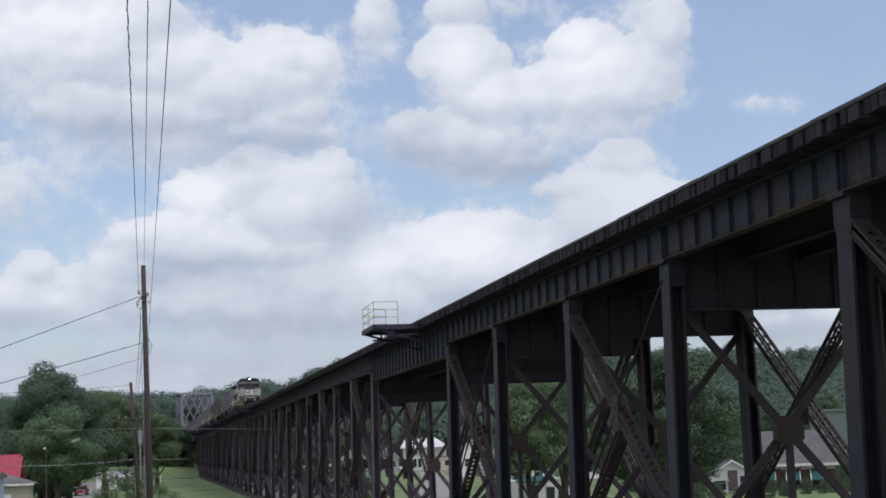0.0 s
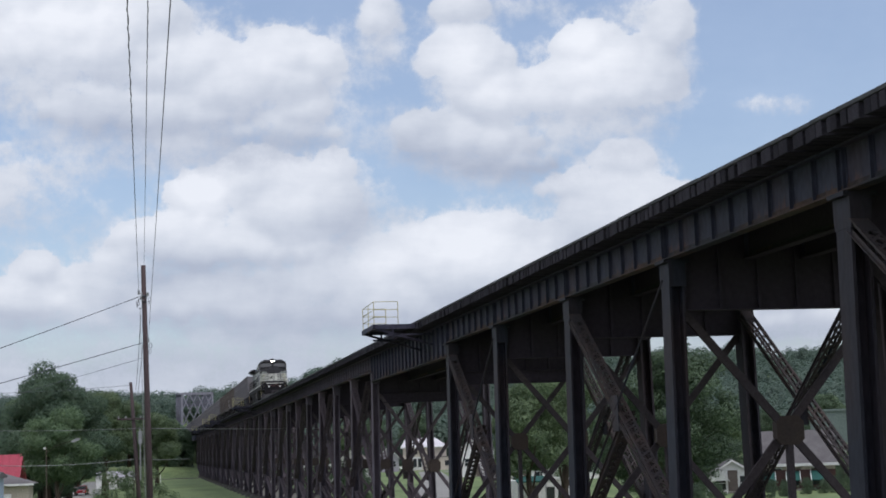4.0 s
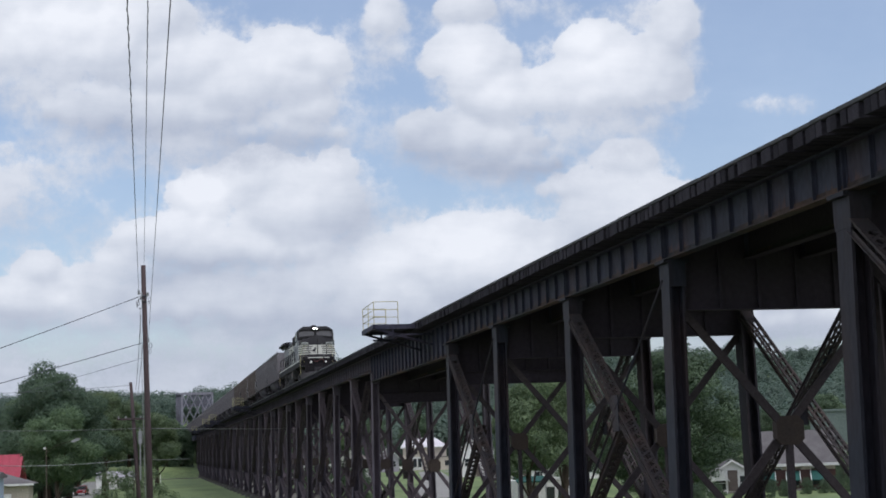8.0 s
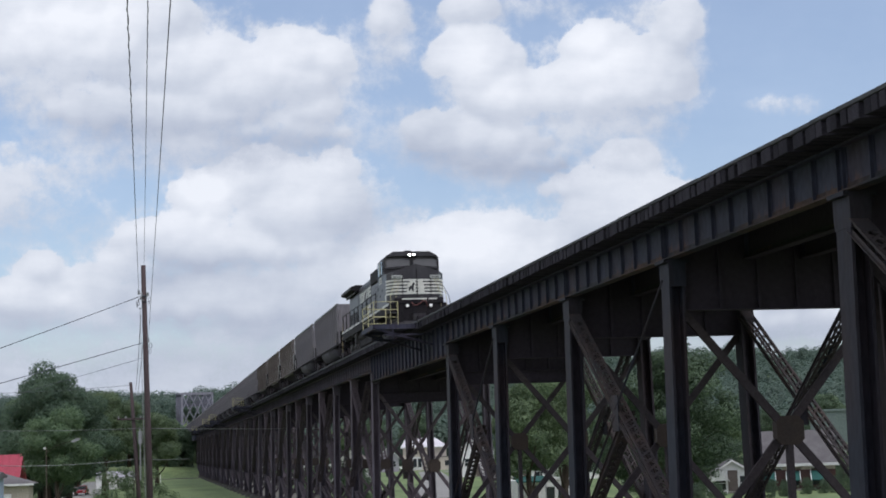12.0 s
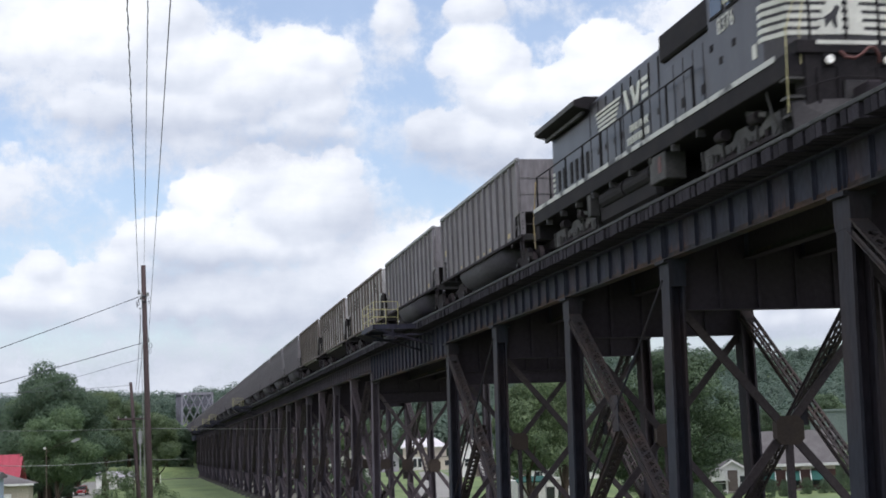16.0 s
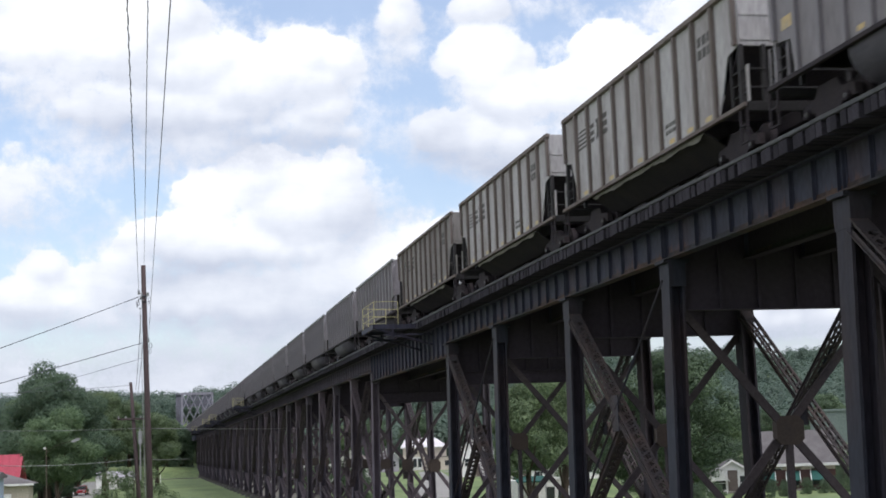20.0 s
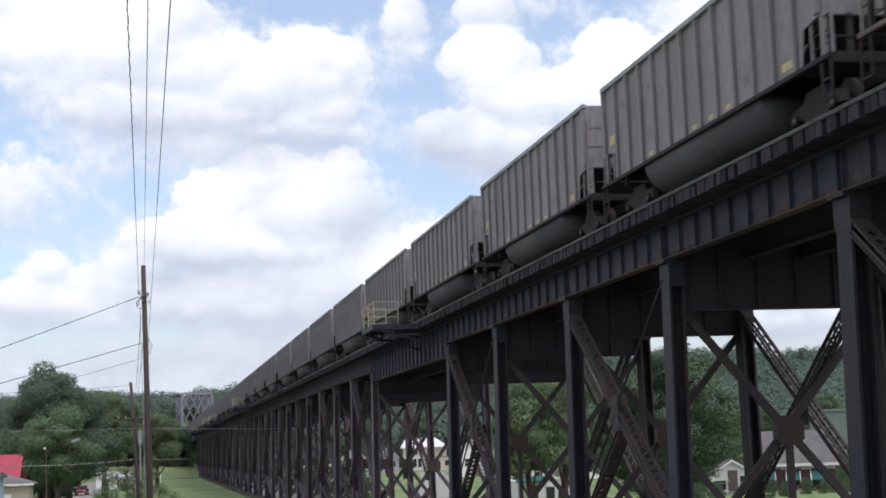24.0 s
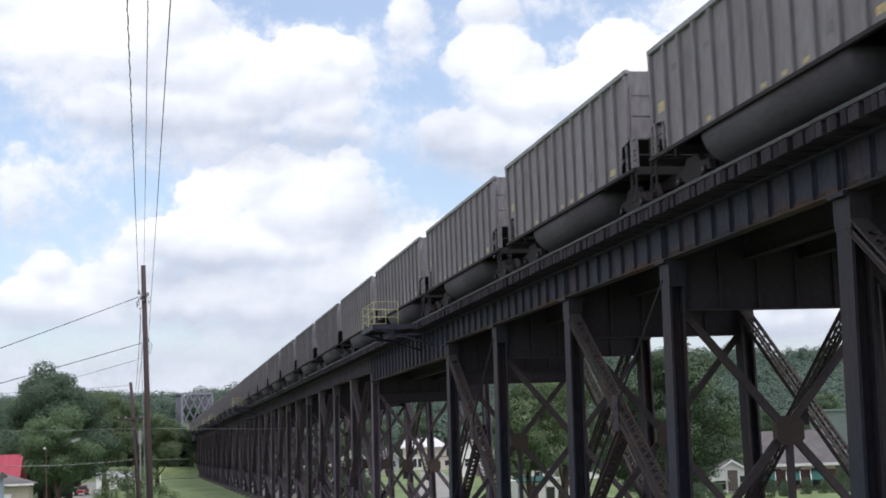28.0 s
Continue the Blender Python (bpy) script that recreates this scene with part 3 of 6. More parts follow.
# ---- deck ----
def build_deck():
    deck = thing("viaduct_deck", "open timber deck of dark ties carrying the near track", "bridge deck", kind="structure")
    near = [y for y in np.arange(18.0, 95.0, 0.31)]
    rng = random.Random(4)
    bm = bmesh.new()
    add_box(bm, 12.0, 16.0, -0.125, 0.125, GIRDER_TOP, TIE_TOP, 0.012)
    me = mesh_of("tie", bm, TIE)
    for y in near:
        piece("tie", me, deck, pose(rng.uniform(-0.022, 0.022), y, rng.uniform(-0.012, 0.004), 0, 0, rng.uniform(-0.4, 0.4)))
    bm = bmesh.new()
    y = DECK0
    while y < DECK1:
        if not (17.8 < y < 95.0):
            add_bar(bm, (12.04 + rng.uniform(-0.03, 0.03), y, 10.96), (16.0, y, 10.96), 0.25, 0.28, (0, 1, 0))
        y += 0.31
    bmesh.ops.recalc_face_normals(bm, faces=bm.faces)
    tagged(part("far_ties", bm, TIE, deck), kind="stuff")
    part("second_track_deck", box(16.02, 19.5, DECK0, DECK1, GIRDER_TOP + 0.002, TIE_TOP), TIE, deck)
    for x in (TRACK - 0.755, TRACK + 0.755):
        bm = box(x - 0.036, x + 0.036, DECK0, DECK1, RAIL_TOP - 0.045, RAIL_TOP)
        add_box(bm, x - 0.01, x + 0.01, DECK0, DECK1, TIE_TOP + 0.015, RAIL_TOP - 0.045)
        add_box(bm, x - 0.07, x + 0.07, DECK0, DECK1, TIE_TOP + 0.002, TIE_TOP + 0.02)
        part("rail", bm, RAIL, deck, "worn steel rail")
    # timber guard along the tie ends, length by length, paled for its lit edge
    rng = random.Random(6)
    y = DECK0
    while y < DECK1 - 1:
        b = min(y + 6.1, DECK1)
        part("guard_timber", box(11.98, 12.20, y + 0.006, b - 0.006, TIE_TOP + 0.004, TIE_TOP + 0.085 + rng.uniform(-0.012, 0.012), 0.012), BOARD, deck, "weathered guard timber, paler for its lit top edge")
        y += 6.1
    # planks added to block the sky light between the tie ends
    for k in range(12):
        a = 20.0 + 6.4 * k
        for x in (12.34, 12.62, 12.90):
            part("walkway_plank", box(x, x + 0.26, a + 0.01, a + 6.39, TIE_TOP + 0.004, TIE_TOP + 0.05), TIE, deck)
    part("far_walkway", box(12.34, 13.1, 96.8, DECK1, TIE_TOP + 0.004, TIE_TOP + 0.05), TIE, deck)
    # closed sheet added so that no light shows through the deck
    part("deck_soffit", box(13.2, 18.3, DECK0, DECK1, 10.74, 10.79), UNDER, deck, "added dark sheet closing the deck from below")


build_deck()


def build_refuge():
    """A refuge platform that stands out 2 m from the deck, origin at its near inner corner."""
    bay = thing("refuge_platform", "steel refuge platform with faded yellow pipe railing on brackets", "platform", "refuge platforms of the viaduct")
    bm = box(-2.0, 0.0, 0.0, 3.8, -0.09, -0.03)
    add_box(bm, -2.02, -1.9, -0.02, 3.82, -0.24, -0.03), add_box(bm, -2.0, 0.4, -0.02, 0.08, -0.24, -0.03), add_box(bm, -2.0, 0.4, 3.72, 3.82, -0.24, -0.03)
    part("floor", bm, GIRDER, bay, "dark steel floor")
    for y in (0.1, 3.7):
        part("bracket", bar((-1.9, y, -0.2), (0.75, y, -1.0), 0.1, 0.1, (0, 1, 0)), GIRDER, bay)
        part("bracket", bar((-1.1, y, -0.62), (-1.1, y, -0.2), 0.08, 0.08, (0, 1, 0)), GIRDER, bay)
        part("bracket", bar((-1.5, y, -0.5), (0.7, y, -0.5), 0.1, 0.08, (0, 1, 0)), GIRDER, bay)
    for x, y in ((-1.95, 0.05), (-1.95, 1.9), (-1.95, 3.75), (-0.85, 0.05), (-0.85, 3.75)):
        part("post", tube([(x, y, -0.25), (x, y, 1.0)], 0.018, 6), YELLOW, bay)
    for z in (0.30, 0.64, 1.0):
        part("handrail", tube([(-0.85, 0.05, z), (-1.95, 0.05, z)], 0.016, 6), YELLOW, bay)
        part("handrail", tube([(-1.95, 0.05, z), (-1.95, 3.75, z)], 0.016, 6), YELLOW, bay)
        part("handrail", tube([(-1.95, 3.75, z), (-0.85, 3.75, z)], 0.016, 6), YELLOW, bay)
    return bay


bay = build_refuge()
bay.matrix_basis = pose(12.05, 70.6, TIE_TOP)
for y in (190.0, 266.0, 298.0, 372.0):
    copy_thing(bay, pose(12.05, y, TIE_TOP))


def build_truss():
    """The river span: a through truss beyond the viaduct's end."""
    t = thing("through_truss", "grey steel through truss bridge over the river", "truss bridge")
    y0, n, step = 596.0, 6, 19.0
    def top(k):
        return 28.2 + 0.7 * k
    for x, name in ((12.6, "near"), (23.8, "far")):
        for k in range(n + 1):
            y = y0 + k * step
            inner = TRUSS_INNER if k or name == "far" else TRUSS
            part("truss_post", bar((x, y, 10.2), (x, y, top(k)), 0.62, 0.62), TRUSS if k == 0 else inner, t)
            if k < n:
                part("top_chord", bar((x, y, top(k)), (x, y + step, top(k + 1)), 0.8, 0.8), inner, t)
                part("bottom_chord", bar((x, y, 10.3), (x, y + step, 10.3), 0.8, 0.9), inner, t)
                part("diagonal", bar((x, y, 10.3 if k % 2 else top(k)), (x, y + step, top(k + 1) if k % 2 else 10.3), 0.6, 0.5), inner, t)
                part("counter_brace", bar((x, y, top(k) if k % 2 else 10.3), (x, y + step, 10.3 if k % 2 else top(k + 1)), 0.4, 0.4), TRUSS_INNER, t)
    for k in range(n + 1):
        y, z = y0 + k * step, top(k)
        part("portal_beam", bar((12.6, y, z), (23.8, y, z), 0.7, 0.9, (0, 1, 0)), TRUSS if k == 0 else TRUSS_INNER, t)
        if k:
            part("sway_beam", bar((12.6, y, z - 4.6), (23.8, y, z - 4.6), 0.4, 0.5, (0, 1, 0)), TRUSS_INNER, t)
            for i in range(4):
                part("sway_bar", bar((12.6 + 2.8 * i, y, z - 4.6 * (i % 2)), (15.4 + 2.8 * i, y, z - 4.6 * (1 - i % 2)), 0.3, 0.3, (0, 1, 0)), TRUSS_INNER, t)
            continue
        for i in range(4):
            for j in range(2):
                a, b, c, d = 12.6 + 2.8 * i, 15.4 + 2.8 * i, z - 6.2 * j, z - 6.2 * (j + 1)
                part("sway_bar", bar((a, y, c), (b, y, d), 0.28, 0.34, (0, 1, 0)), TRUSS, t)
                part("sway_bar", bar((b, y, c), (a, y, d), 0.28, 0.34, (0, 1, 0)), TRUSS, t)
        part("portal_beam", bar((12.6, y, z - 12.4), (23.8, y, z - 12.4), 0.4, 0.4, (0, 1, 0)), TRUSS, t)
    part("floor", box(12.6, 23.8, DECK1, y0 + n * step, 9.6, 10.9), GIRDER, t)
    for k in (0, n):
        part("pier", box(11.5, 25.0, y0 + k * step - 2, y0 + k * step + 2, -1.0, 9.6, 0.1), CONCRETE, t, "weathered concrete pier")


build_truss()


# ---- train ----
def build_bogie(parent, y, wheelbase, radius, mat, axles=2, name="bogie", fine=True):
    bogie = part(name, box(-1.05, 1.05, -0.22, 0.22, 0.6, 0.85, 0.03), mat, parent, at=pose(0, y, 0))
    reach = wheelbase / 2
    for x in (-1.0, 1.0):
        o = [(-reach - 0.32, 0.42), (-reach - 0.26, 0.66), (-reach + 0.3, 0.72), (-0.42, 0.92), (0.42, 0.92), (reach - 0.3, 0.72), (reach + 0.26, 0.66), (reach + 0.32, 0.42),
             (reach - 0.2, 0.46), (0.48, 0.30), (-0.48, 0.30), (-reach + 0.2, 0.46)]
        if axles == 2:
            part("side_frame", prism(o, "x", x - 0.08, x + 0.08), mat, bogie)
        else:
            top = [(-2.5, 0.62), (-2.42, 0.86), (-1.5, 0.88), (-1.1, 0.72), (-0.55, 0.74), (-0.3, 0.92), (0.3, 0.92), (0.55, 0.74), (1.1, 0.72), (1.5, 0.88), (2.42, 0.86), (2.5, 0.62)]
            o = top + [(2.3, 0.62), (1.55, 0.66), (1.2, 0.52), (0.5, 0.54), (0.25, 0.66), (-0.25, 0.66), (-0.5, 0.54), (-1.2, 0.52), (-1.55, 0.66), (-2.3, 0.62)]
            side = part("side_frame", prism(o, "x", x - 0.09, x + 0.09), mat, bogie)
            for yy in (-2.0, 0.0, 2.0):
                part("axle_box", box(x - 0.13, x + 0.13, yy - 0.24, yy + 0.24, 0.36, 0.70, 0.03), mat, side)
                part("pedestal", box(x - 0.07, x + 0.07, yy - 0.36, yy - 0.26, 0.3, 0.68), mat, side)
                part("pedestal", box(x - 0.07, x + 0.07, yy + 0.26, yy + 0.36, 0.3, 0.68), mat, side)
            for yy in (-1.0, 1.0):
                part("brake_cylinder", disc("y", (x * 1.14, yy, 0.95), 0.13, 0.42, 12), CHASSIS, side)
                part("brake_shoe", box(x - 0.05, x + 0.05, yy - 0.1, yy + 0.1, 0.25, 0.55), CHASSIS, side)
            for yy in (-1.35, -0.65, 0.65, 1.35):
                part("coil_spring", disc("z", (x * 1.02, yy, 0.50), 0.085, 0.26, 10), CHASSIS, side)
            part("equaliser", bar((x * 1.1, -2.1, 0.40), (x * 1.1, 2.1, 0.40), 0.05, 0.09), CHASSIS, side)
            for yy in (-2.35, -1.0, 1.0, 2.35):
                part("hanger_link", bar((x * 1.12, yy, 0.40), (x * 1.12, yy + 0.06, 0.86), 0.04, 0.07, (0, 1, 0)), mat, side)
            part("damper", bar((x * 1.12, -1.6, 0.9), (x * 1.12, -0.5, 1.15), 0.1, 0.1), mat, side)
        for k in (-0.16, 0.0, 0.16) if axles == 3 else ():
            part("spring", disc("z", (x, k, 0.52), 0.07, 0.34, 8), CHASSIS, bogie)
    for k in range(axles):
        yy = -reach + wheelbase * k / (axles - 1)
        part("axle", disc("x", (0, yy, radius), 0.085, 2.15, 10), CHASSIS, bogie)
        for x in (-0.76, 0.76):
            part("wheel", disc("x", (x, yy, radius), radius, 0.13, 22), CHASSIS, bogie)
        for x in (-1.1, 1.1) if fine else ():
            part("bearing_cap", disc("x", (x, yy, radius), 0.10 if axles == 2 else 0.12, 0.1, 10), CHASSIS if axles == 2 else mat, bogie)
            if axles == 2:
                part("end_cap", disc("x", (x * 1.05, yy, radius), 0.045, 0.02, 8), TREAD, bogie)
    return bogie


def build_hopper(label, paint, tubs, marks, fine=True):
    """A bathtub coal car or an open hopper: front coupler at y = 0, rails at z = 0."""
    car = thing("coal_hopper_car", label, "hopper car", "coal cars of the train")
    a, b, low, high, half = 0.95, 15.1, 1.18, 3.74, 1.50
    ca, cb, cz = (a + 0.95, b - 0.95, 2.02) if tubs else (a + 1.25, b - 1.25, 2.50)
    lean = 0.15 if tubs else 0.62
    for x in (-half, half):
        o = [(ca, low), (cb, low), (cb + lean, cz - 0.1), (b, cz), (b, high), (a, high), (a, cz), (ca - lean, cz - 0.1)]
        body = part("side_wall", prism(o, "x", x - 0.012, x + 0.012), paint, car)
        out = -1 if x < 0 else 1
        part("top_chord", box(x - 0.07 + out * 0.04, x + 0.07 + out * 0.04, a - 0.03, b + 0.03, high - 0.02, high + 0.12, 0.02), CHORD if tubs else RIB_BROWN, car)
        part("side_sill", box(x - 0.05 + out * 0.03, x + 0.05 + out * 0.03, a - 0.35, b + 0.35, low - 0.075, low + 0.02, 0.01), CHASSIS if tubs else RIB_BROWN, car)
        bm = bmesh.new()
        vs = [bm.verts.new(p) for p in ((-0.075, -0.075, 0), (0.0, -0.075, 0), (0, 0.075, 0), (-0.075, 0.075, 0))]
        ws = [bm.verts.new(p) for p in ((-0.10, -0.06, 1), (0.0, -0.075, 1), (0, 0.075, 1), (-0.10, 0.06, 1))]
        for i in range(4):
            bm.faces.new((vs[i], vs[(i + 1) % 4], ws[(i + 1) % 4], ws[i]))
        bm.faces.new(vs), bm.faces.new(ws)
        bmesh.ops.recalc_face_normals(bm, faces=bm.faces)
        me = mesh_of("side_post", bm, paint if tubs else RIB_BROWN)
        n = 13 if tubs else 11
        if not fine:
            bm = bmesh.new()
            for k in range(n + 1):
                y = a + 0.09 + (b - a - 0.18) * k / n
                add_box(bm, min(x, x + out * 0.11), max(x, x + out * 0.11), y - 0.07, y + 0.07, low + 0.02 if ca - 0.05 < y < cb + 0.05 else cz + 0.02, high - 0.03)
            tagged(part("side_ribbing", bm, paint, car), kind="stuff")
        for k in range(n + 1) if fine else ():
            y = a + 0.09 + (b - a - 0.18) * k / n
            z0 = low + 0.02 if ca - 0.05 < y < cb + 0.05 else cz + 0.02
            piece("side_post", me, car, Matrix.Translation((x + out * 0.012, y, z0)) @ Matrix.Diagonal((1 if out < 0 else -1, 1, high - 0.03 - z0, 1)))
    for y, f in ((a, 1), (b, -1)):
        part("end_wall", box(-half + 0.02, half - 0.02, y - 0.02, y + 0.02, cz, high + 0.08, 0.004), paint, car)
        for z in (2.65, 3.2):
            part("end_rib", box(-half + 0.05, half - 0.05, y - 0.028 * f - 0.01, y - 0.028 * f + 0.01, z - 0.03, z + 0.03), paint, car)
        p = bmesh.new()
        add_bar(p, (0, y + 0.05 * f, cz + 0.02), (0, y + 1.5 * f, low), 0.03, 2 * half - 0.1, (0, f, 1))
        bmesh.ops.recalc_face_normals(p, faces=p.faces)
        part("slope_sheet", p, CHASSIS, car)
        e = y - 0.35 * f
        part("end_sill", box(-half, half, e - 0.05, e + 0.05, low - 0.18, low + 0.03, 0.01), END_DARK, car)
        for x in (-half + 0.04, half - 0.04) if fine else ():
            part("corner_post", box(x - 0.05, x + 0.05, y - 0.06, y + 0.06, low, cz + 0.02), paint if tubs else END_DARK, car)
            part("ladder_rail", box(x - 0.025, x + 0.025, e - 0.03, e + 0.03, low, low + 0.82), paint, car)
            part("ladder_rail", box(x - 0.025, x + 0.025, y + 0.55 * f - 0.03, y + 0.55 * f + 0.03, low, cz + 0.02), paint if tubs else END_DARK, car)
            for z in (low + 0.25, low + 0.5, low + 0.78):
                part("grab_iron", tube([(x, e, z), (x, y + 0.55 * f, z)], 0.016, 5), END_DARK, car)
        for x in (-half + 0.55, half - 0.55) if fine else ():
            part("end_brace", box(x - 0.05, x + 0.05, y - 0.06, y + 0.06, low, cz + 0.02), END_DARK, car)
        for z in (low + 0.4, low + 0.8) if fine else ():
            part("grab_iron", tube([(-half + 0.05, y - 0.07 * f, z), (half - 0.05, y - 0.07 * f, z)], 0.018, 5), END_DARK, car)
        for x in (-half - 0.02, half + 0.02) if fine else ():
            bm = box(x - 0.02, x + 0.02, e - 0.03, e + 0.03, 0.35, low - 0.1)
            add_box(bm, x - 0.02, x + 0.02, e + 0.40 * f - 0.03, e + 0.40 * f + 0.03, 0.35, low - 0.1)
            add_box(bm, x - 0.02, x + 0.02, min(e, e + 0.4 * f), max(e, e + 0.4 * f), 0.35, 0.39)
            add_box(bm, x - 0.02, x + 0.02, min(e, e + 0.4 * f), max(e, e + 0.4 * f), 0.72, 0.76)
            part("sill_step", bm, CHASSIS, car)
        part("coupler", box(-0.14, 0.14, min(e, e - 0.55 * f), max(e, e - 0.55 * f), 0.72, 1.0, 0.03), CHASSIS, car)
        if fine:
            part("air_hose", tube([(0.35, e - 0.1 * f, 0.85), (0.4, e - 0.35 * f, 0.5), (0.3, e - 0.55 * f, 0.42)], 0.03, 5), CHASSIS, car)
    part("centre_sill", box(-0.28, 0.28, a - 0.3, b + 0.3, 0.78, 1.12, 0.02), CHASSIS, car)
    for y in (2.35, 13.7):
        build_bogie(car, y, 1.78, 0.46, CHASSIS, fine=fine)
    if tubs:
        for x in (-0.74, 0.74):
            bm = bmesh.new()
            arc = [(x + 0.74 * math.cos(math.pi + math.pi * k / 12), low - 0.02 + 0.74 * math.sin(math.pi + math.pi * k / 12)) for k in range(13)]
            part("tub", prism(arc, "y", 4.15, 11.9), TUB_GREY, car, "round tub in a darker grey", smooth=True)
    else:
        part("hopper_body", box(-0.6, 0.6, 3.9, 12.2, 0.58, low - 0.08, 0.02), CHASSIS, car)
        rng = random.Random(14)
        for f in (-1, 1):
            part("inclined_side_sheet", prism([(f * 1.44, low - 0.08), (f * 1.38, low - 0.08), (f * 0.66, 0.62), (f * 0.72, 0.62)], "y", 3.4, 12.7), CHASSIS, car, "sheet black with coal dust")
            # paler ragged strip painted for the lit top of the sheet
            bm = bmesh.new()
            rows = []
            for k in range(49):
                u = 0.09 + 0.025 * math.sin(k * 0.55) + rng.uniform(-0.02, 0.02) if 0 < k < 48 else 0.02
                rows.append([bm.verts.new((f * (1.46 - 0.3 * v), 3.5 + 9.1 * k / 48, low - 0.075 - v)) for v in (0.0, u)])
            for p, q in zip(rows, rows[1:]):
                bm.faces.new((p[0], q[0], q[1], p[1]))
            part("bare_sheet", bm, CAR_BROWN, car, "ragged pale band for the lit top of the sheet")
        for k in range(3):
            y = 4.0 + k * 2.75
            part("hopper_chute", prism([(y, low), (y + 2.6, low), (y + 1.75, 0.42), (y + 0.85, 0.42)], "x", -0.62, 0.62), CHASSIS, car)
            part("chute_door", prism([(y + 0.8, 0.62), (y + 1.8, 0.62), (y + 1.7, 0.36), (y + 0.9, 0.36)], "x", -0.66, 0.66), CHASSIS, car)
    coal = bmesh.new()
    n = 20
    rng = random.Random(9)
    grid = [[coal.verts.new((-1.45 + 2.9 * i / 5, a + 0.05 + (b - a - 0.1) * j / n, 3.35 + (0.18 * math.sin(math.pi * i / 5)) + rng.uniform(-0.03, 0.03))) for i in range(6)] for j in range(n + 1)]
    for r, q in zip(grid, grid[1:]):
        for i in range(5):
            coal.faces.new((r[i], r[i + 1], q[i + 1], q[i]))
    part("coal_load", coal, LOCO_DARK, car, "black coal heaped inside")
    # painted marks: plain bars and small reflective patches on the sides
    for x, out in ((-half, -1),) if fine else ():
        fx = x + out * 0.016
        def patch(y0, y1, z0, z1, mat, name="marking"):
            part(name, box(fx - 0.003, fx + 0.003, y0, y1, z0, z1), mat, car)
        s = (b - a - 0.18) / (13 if tubs else 11)
        at = lambda k, u: a + 0.09 + s * (k + u)
        if tubs:
            for k in (1, 12):
                patch(at(k, 0.2), at(k, 0.7), cz + 0.15 if k == 12 else low + 0.16, cz + 0.4 if k == 12 else low + 0.32, SAFETY, "reflector")
            for k in (4, 5, 6, 9):
                patch(at(k, 0.35), at(k, 0.62), low + 0.10, low + 0.20, SAFETY, "reflector")
            patch(at(9, 0.3), at(9, 0.55), 2.95, 3.08, MARK_FAINT), patch(at(10, 0.25), at(10, 0.7), 2.85, 3.2, MARK_FAINT), patch(at(11, 0.25), at(11, 0.6), 2.95, 3.12, MARK_FAINT)
            patch(at(3, 0.3), at(3, 0.6), low + 0.35, low + 0.6, MARK_FAINT)
        else:
            for k in range(5):
                patch(at(9, 0.25), at(9, 0.95) - 0.04 * k, 2.62 + 0.12 * k, 2.68 + 0.12 * k, MARK_DARK)
            for k in range(3):
                patch(at(8, 0.62), at(8, 0.9), 2.62 + 0.2 * k, 2.74 + 0.2 * k, MARK_DARK)
            for u, v in ((8.25, 8.42), (8.42, 8.25)):
                y0, y1 = at(0, u), at(0, v)
                part("marking", prism([(y0 - 0.07, 2.62), (y0 + 0.07, 2.62), (y1 + 0.07, 3.2), (y1 - 0.07, 3.2)], "x", fx - 0.003, fx + 0.003), MARK_DARK, car)
            for k in range(3):
                patch(at(7, 0.62), at(7, 0.92), 2.62 + 0.22 * k, 2.76 + 0.22 * k, MARK_DARK)
            for z in (2.75, 3.05):
                for u in (0.18, 0.42, 0.66):
                    patch(at(1, u), at(1, u + 0.17), z, z + 0.22, MARK_DARK)
            for z in (1.52, 1.68):
                for u in (0.25, 0.45, 0.65):
                    patch(at(3, u), at(3, u + 0.14), z, z + 0.10, MARK_DARK)
            for k in (1, 2, 3, 5, 7, 9):
                patch(at(k, 0.3), at(k, 0.6), low + 0.08, low + 0.19, SAFETY, "reflector")
    return car


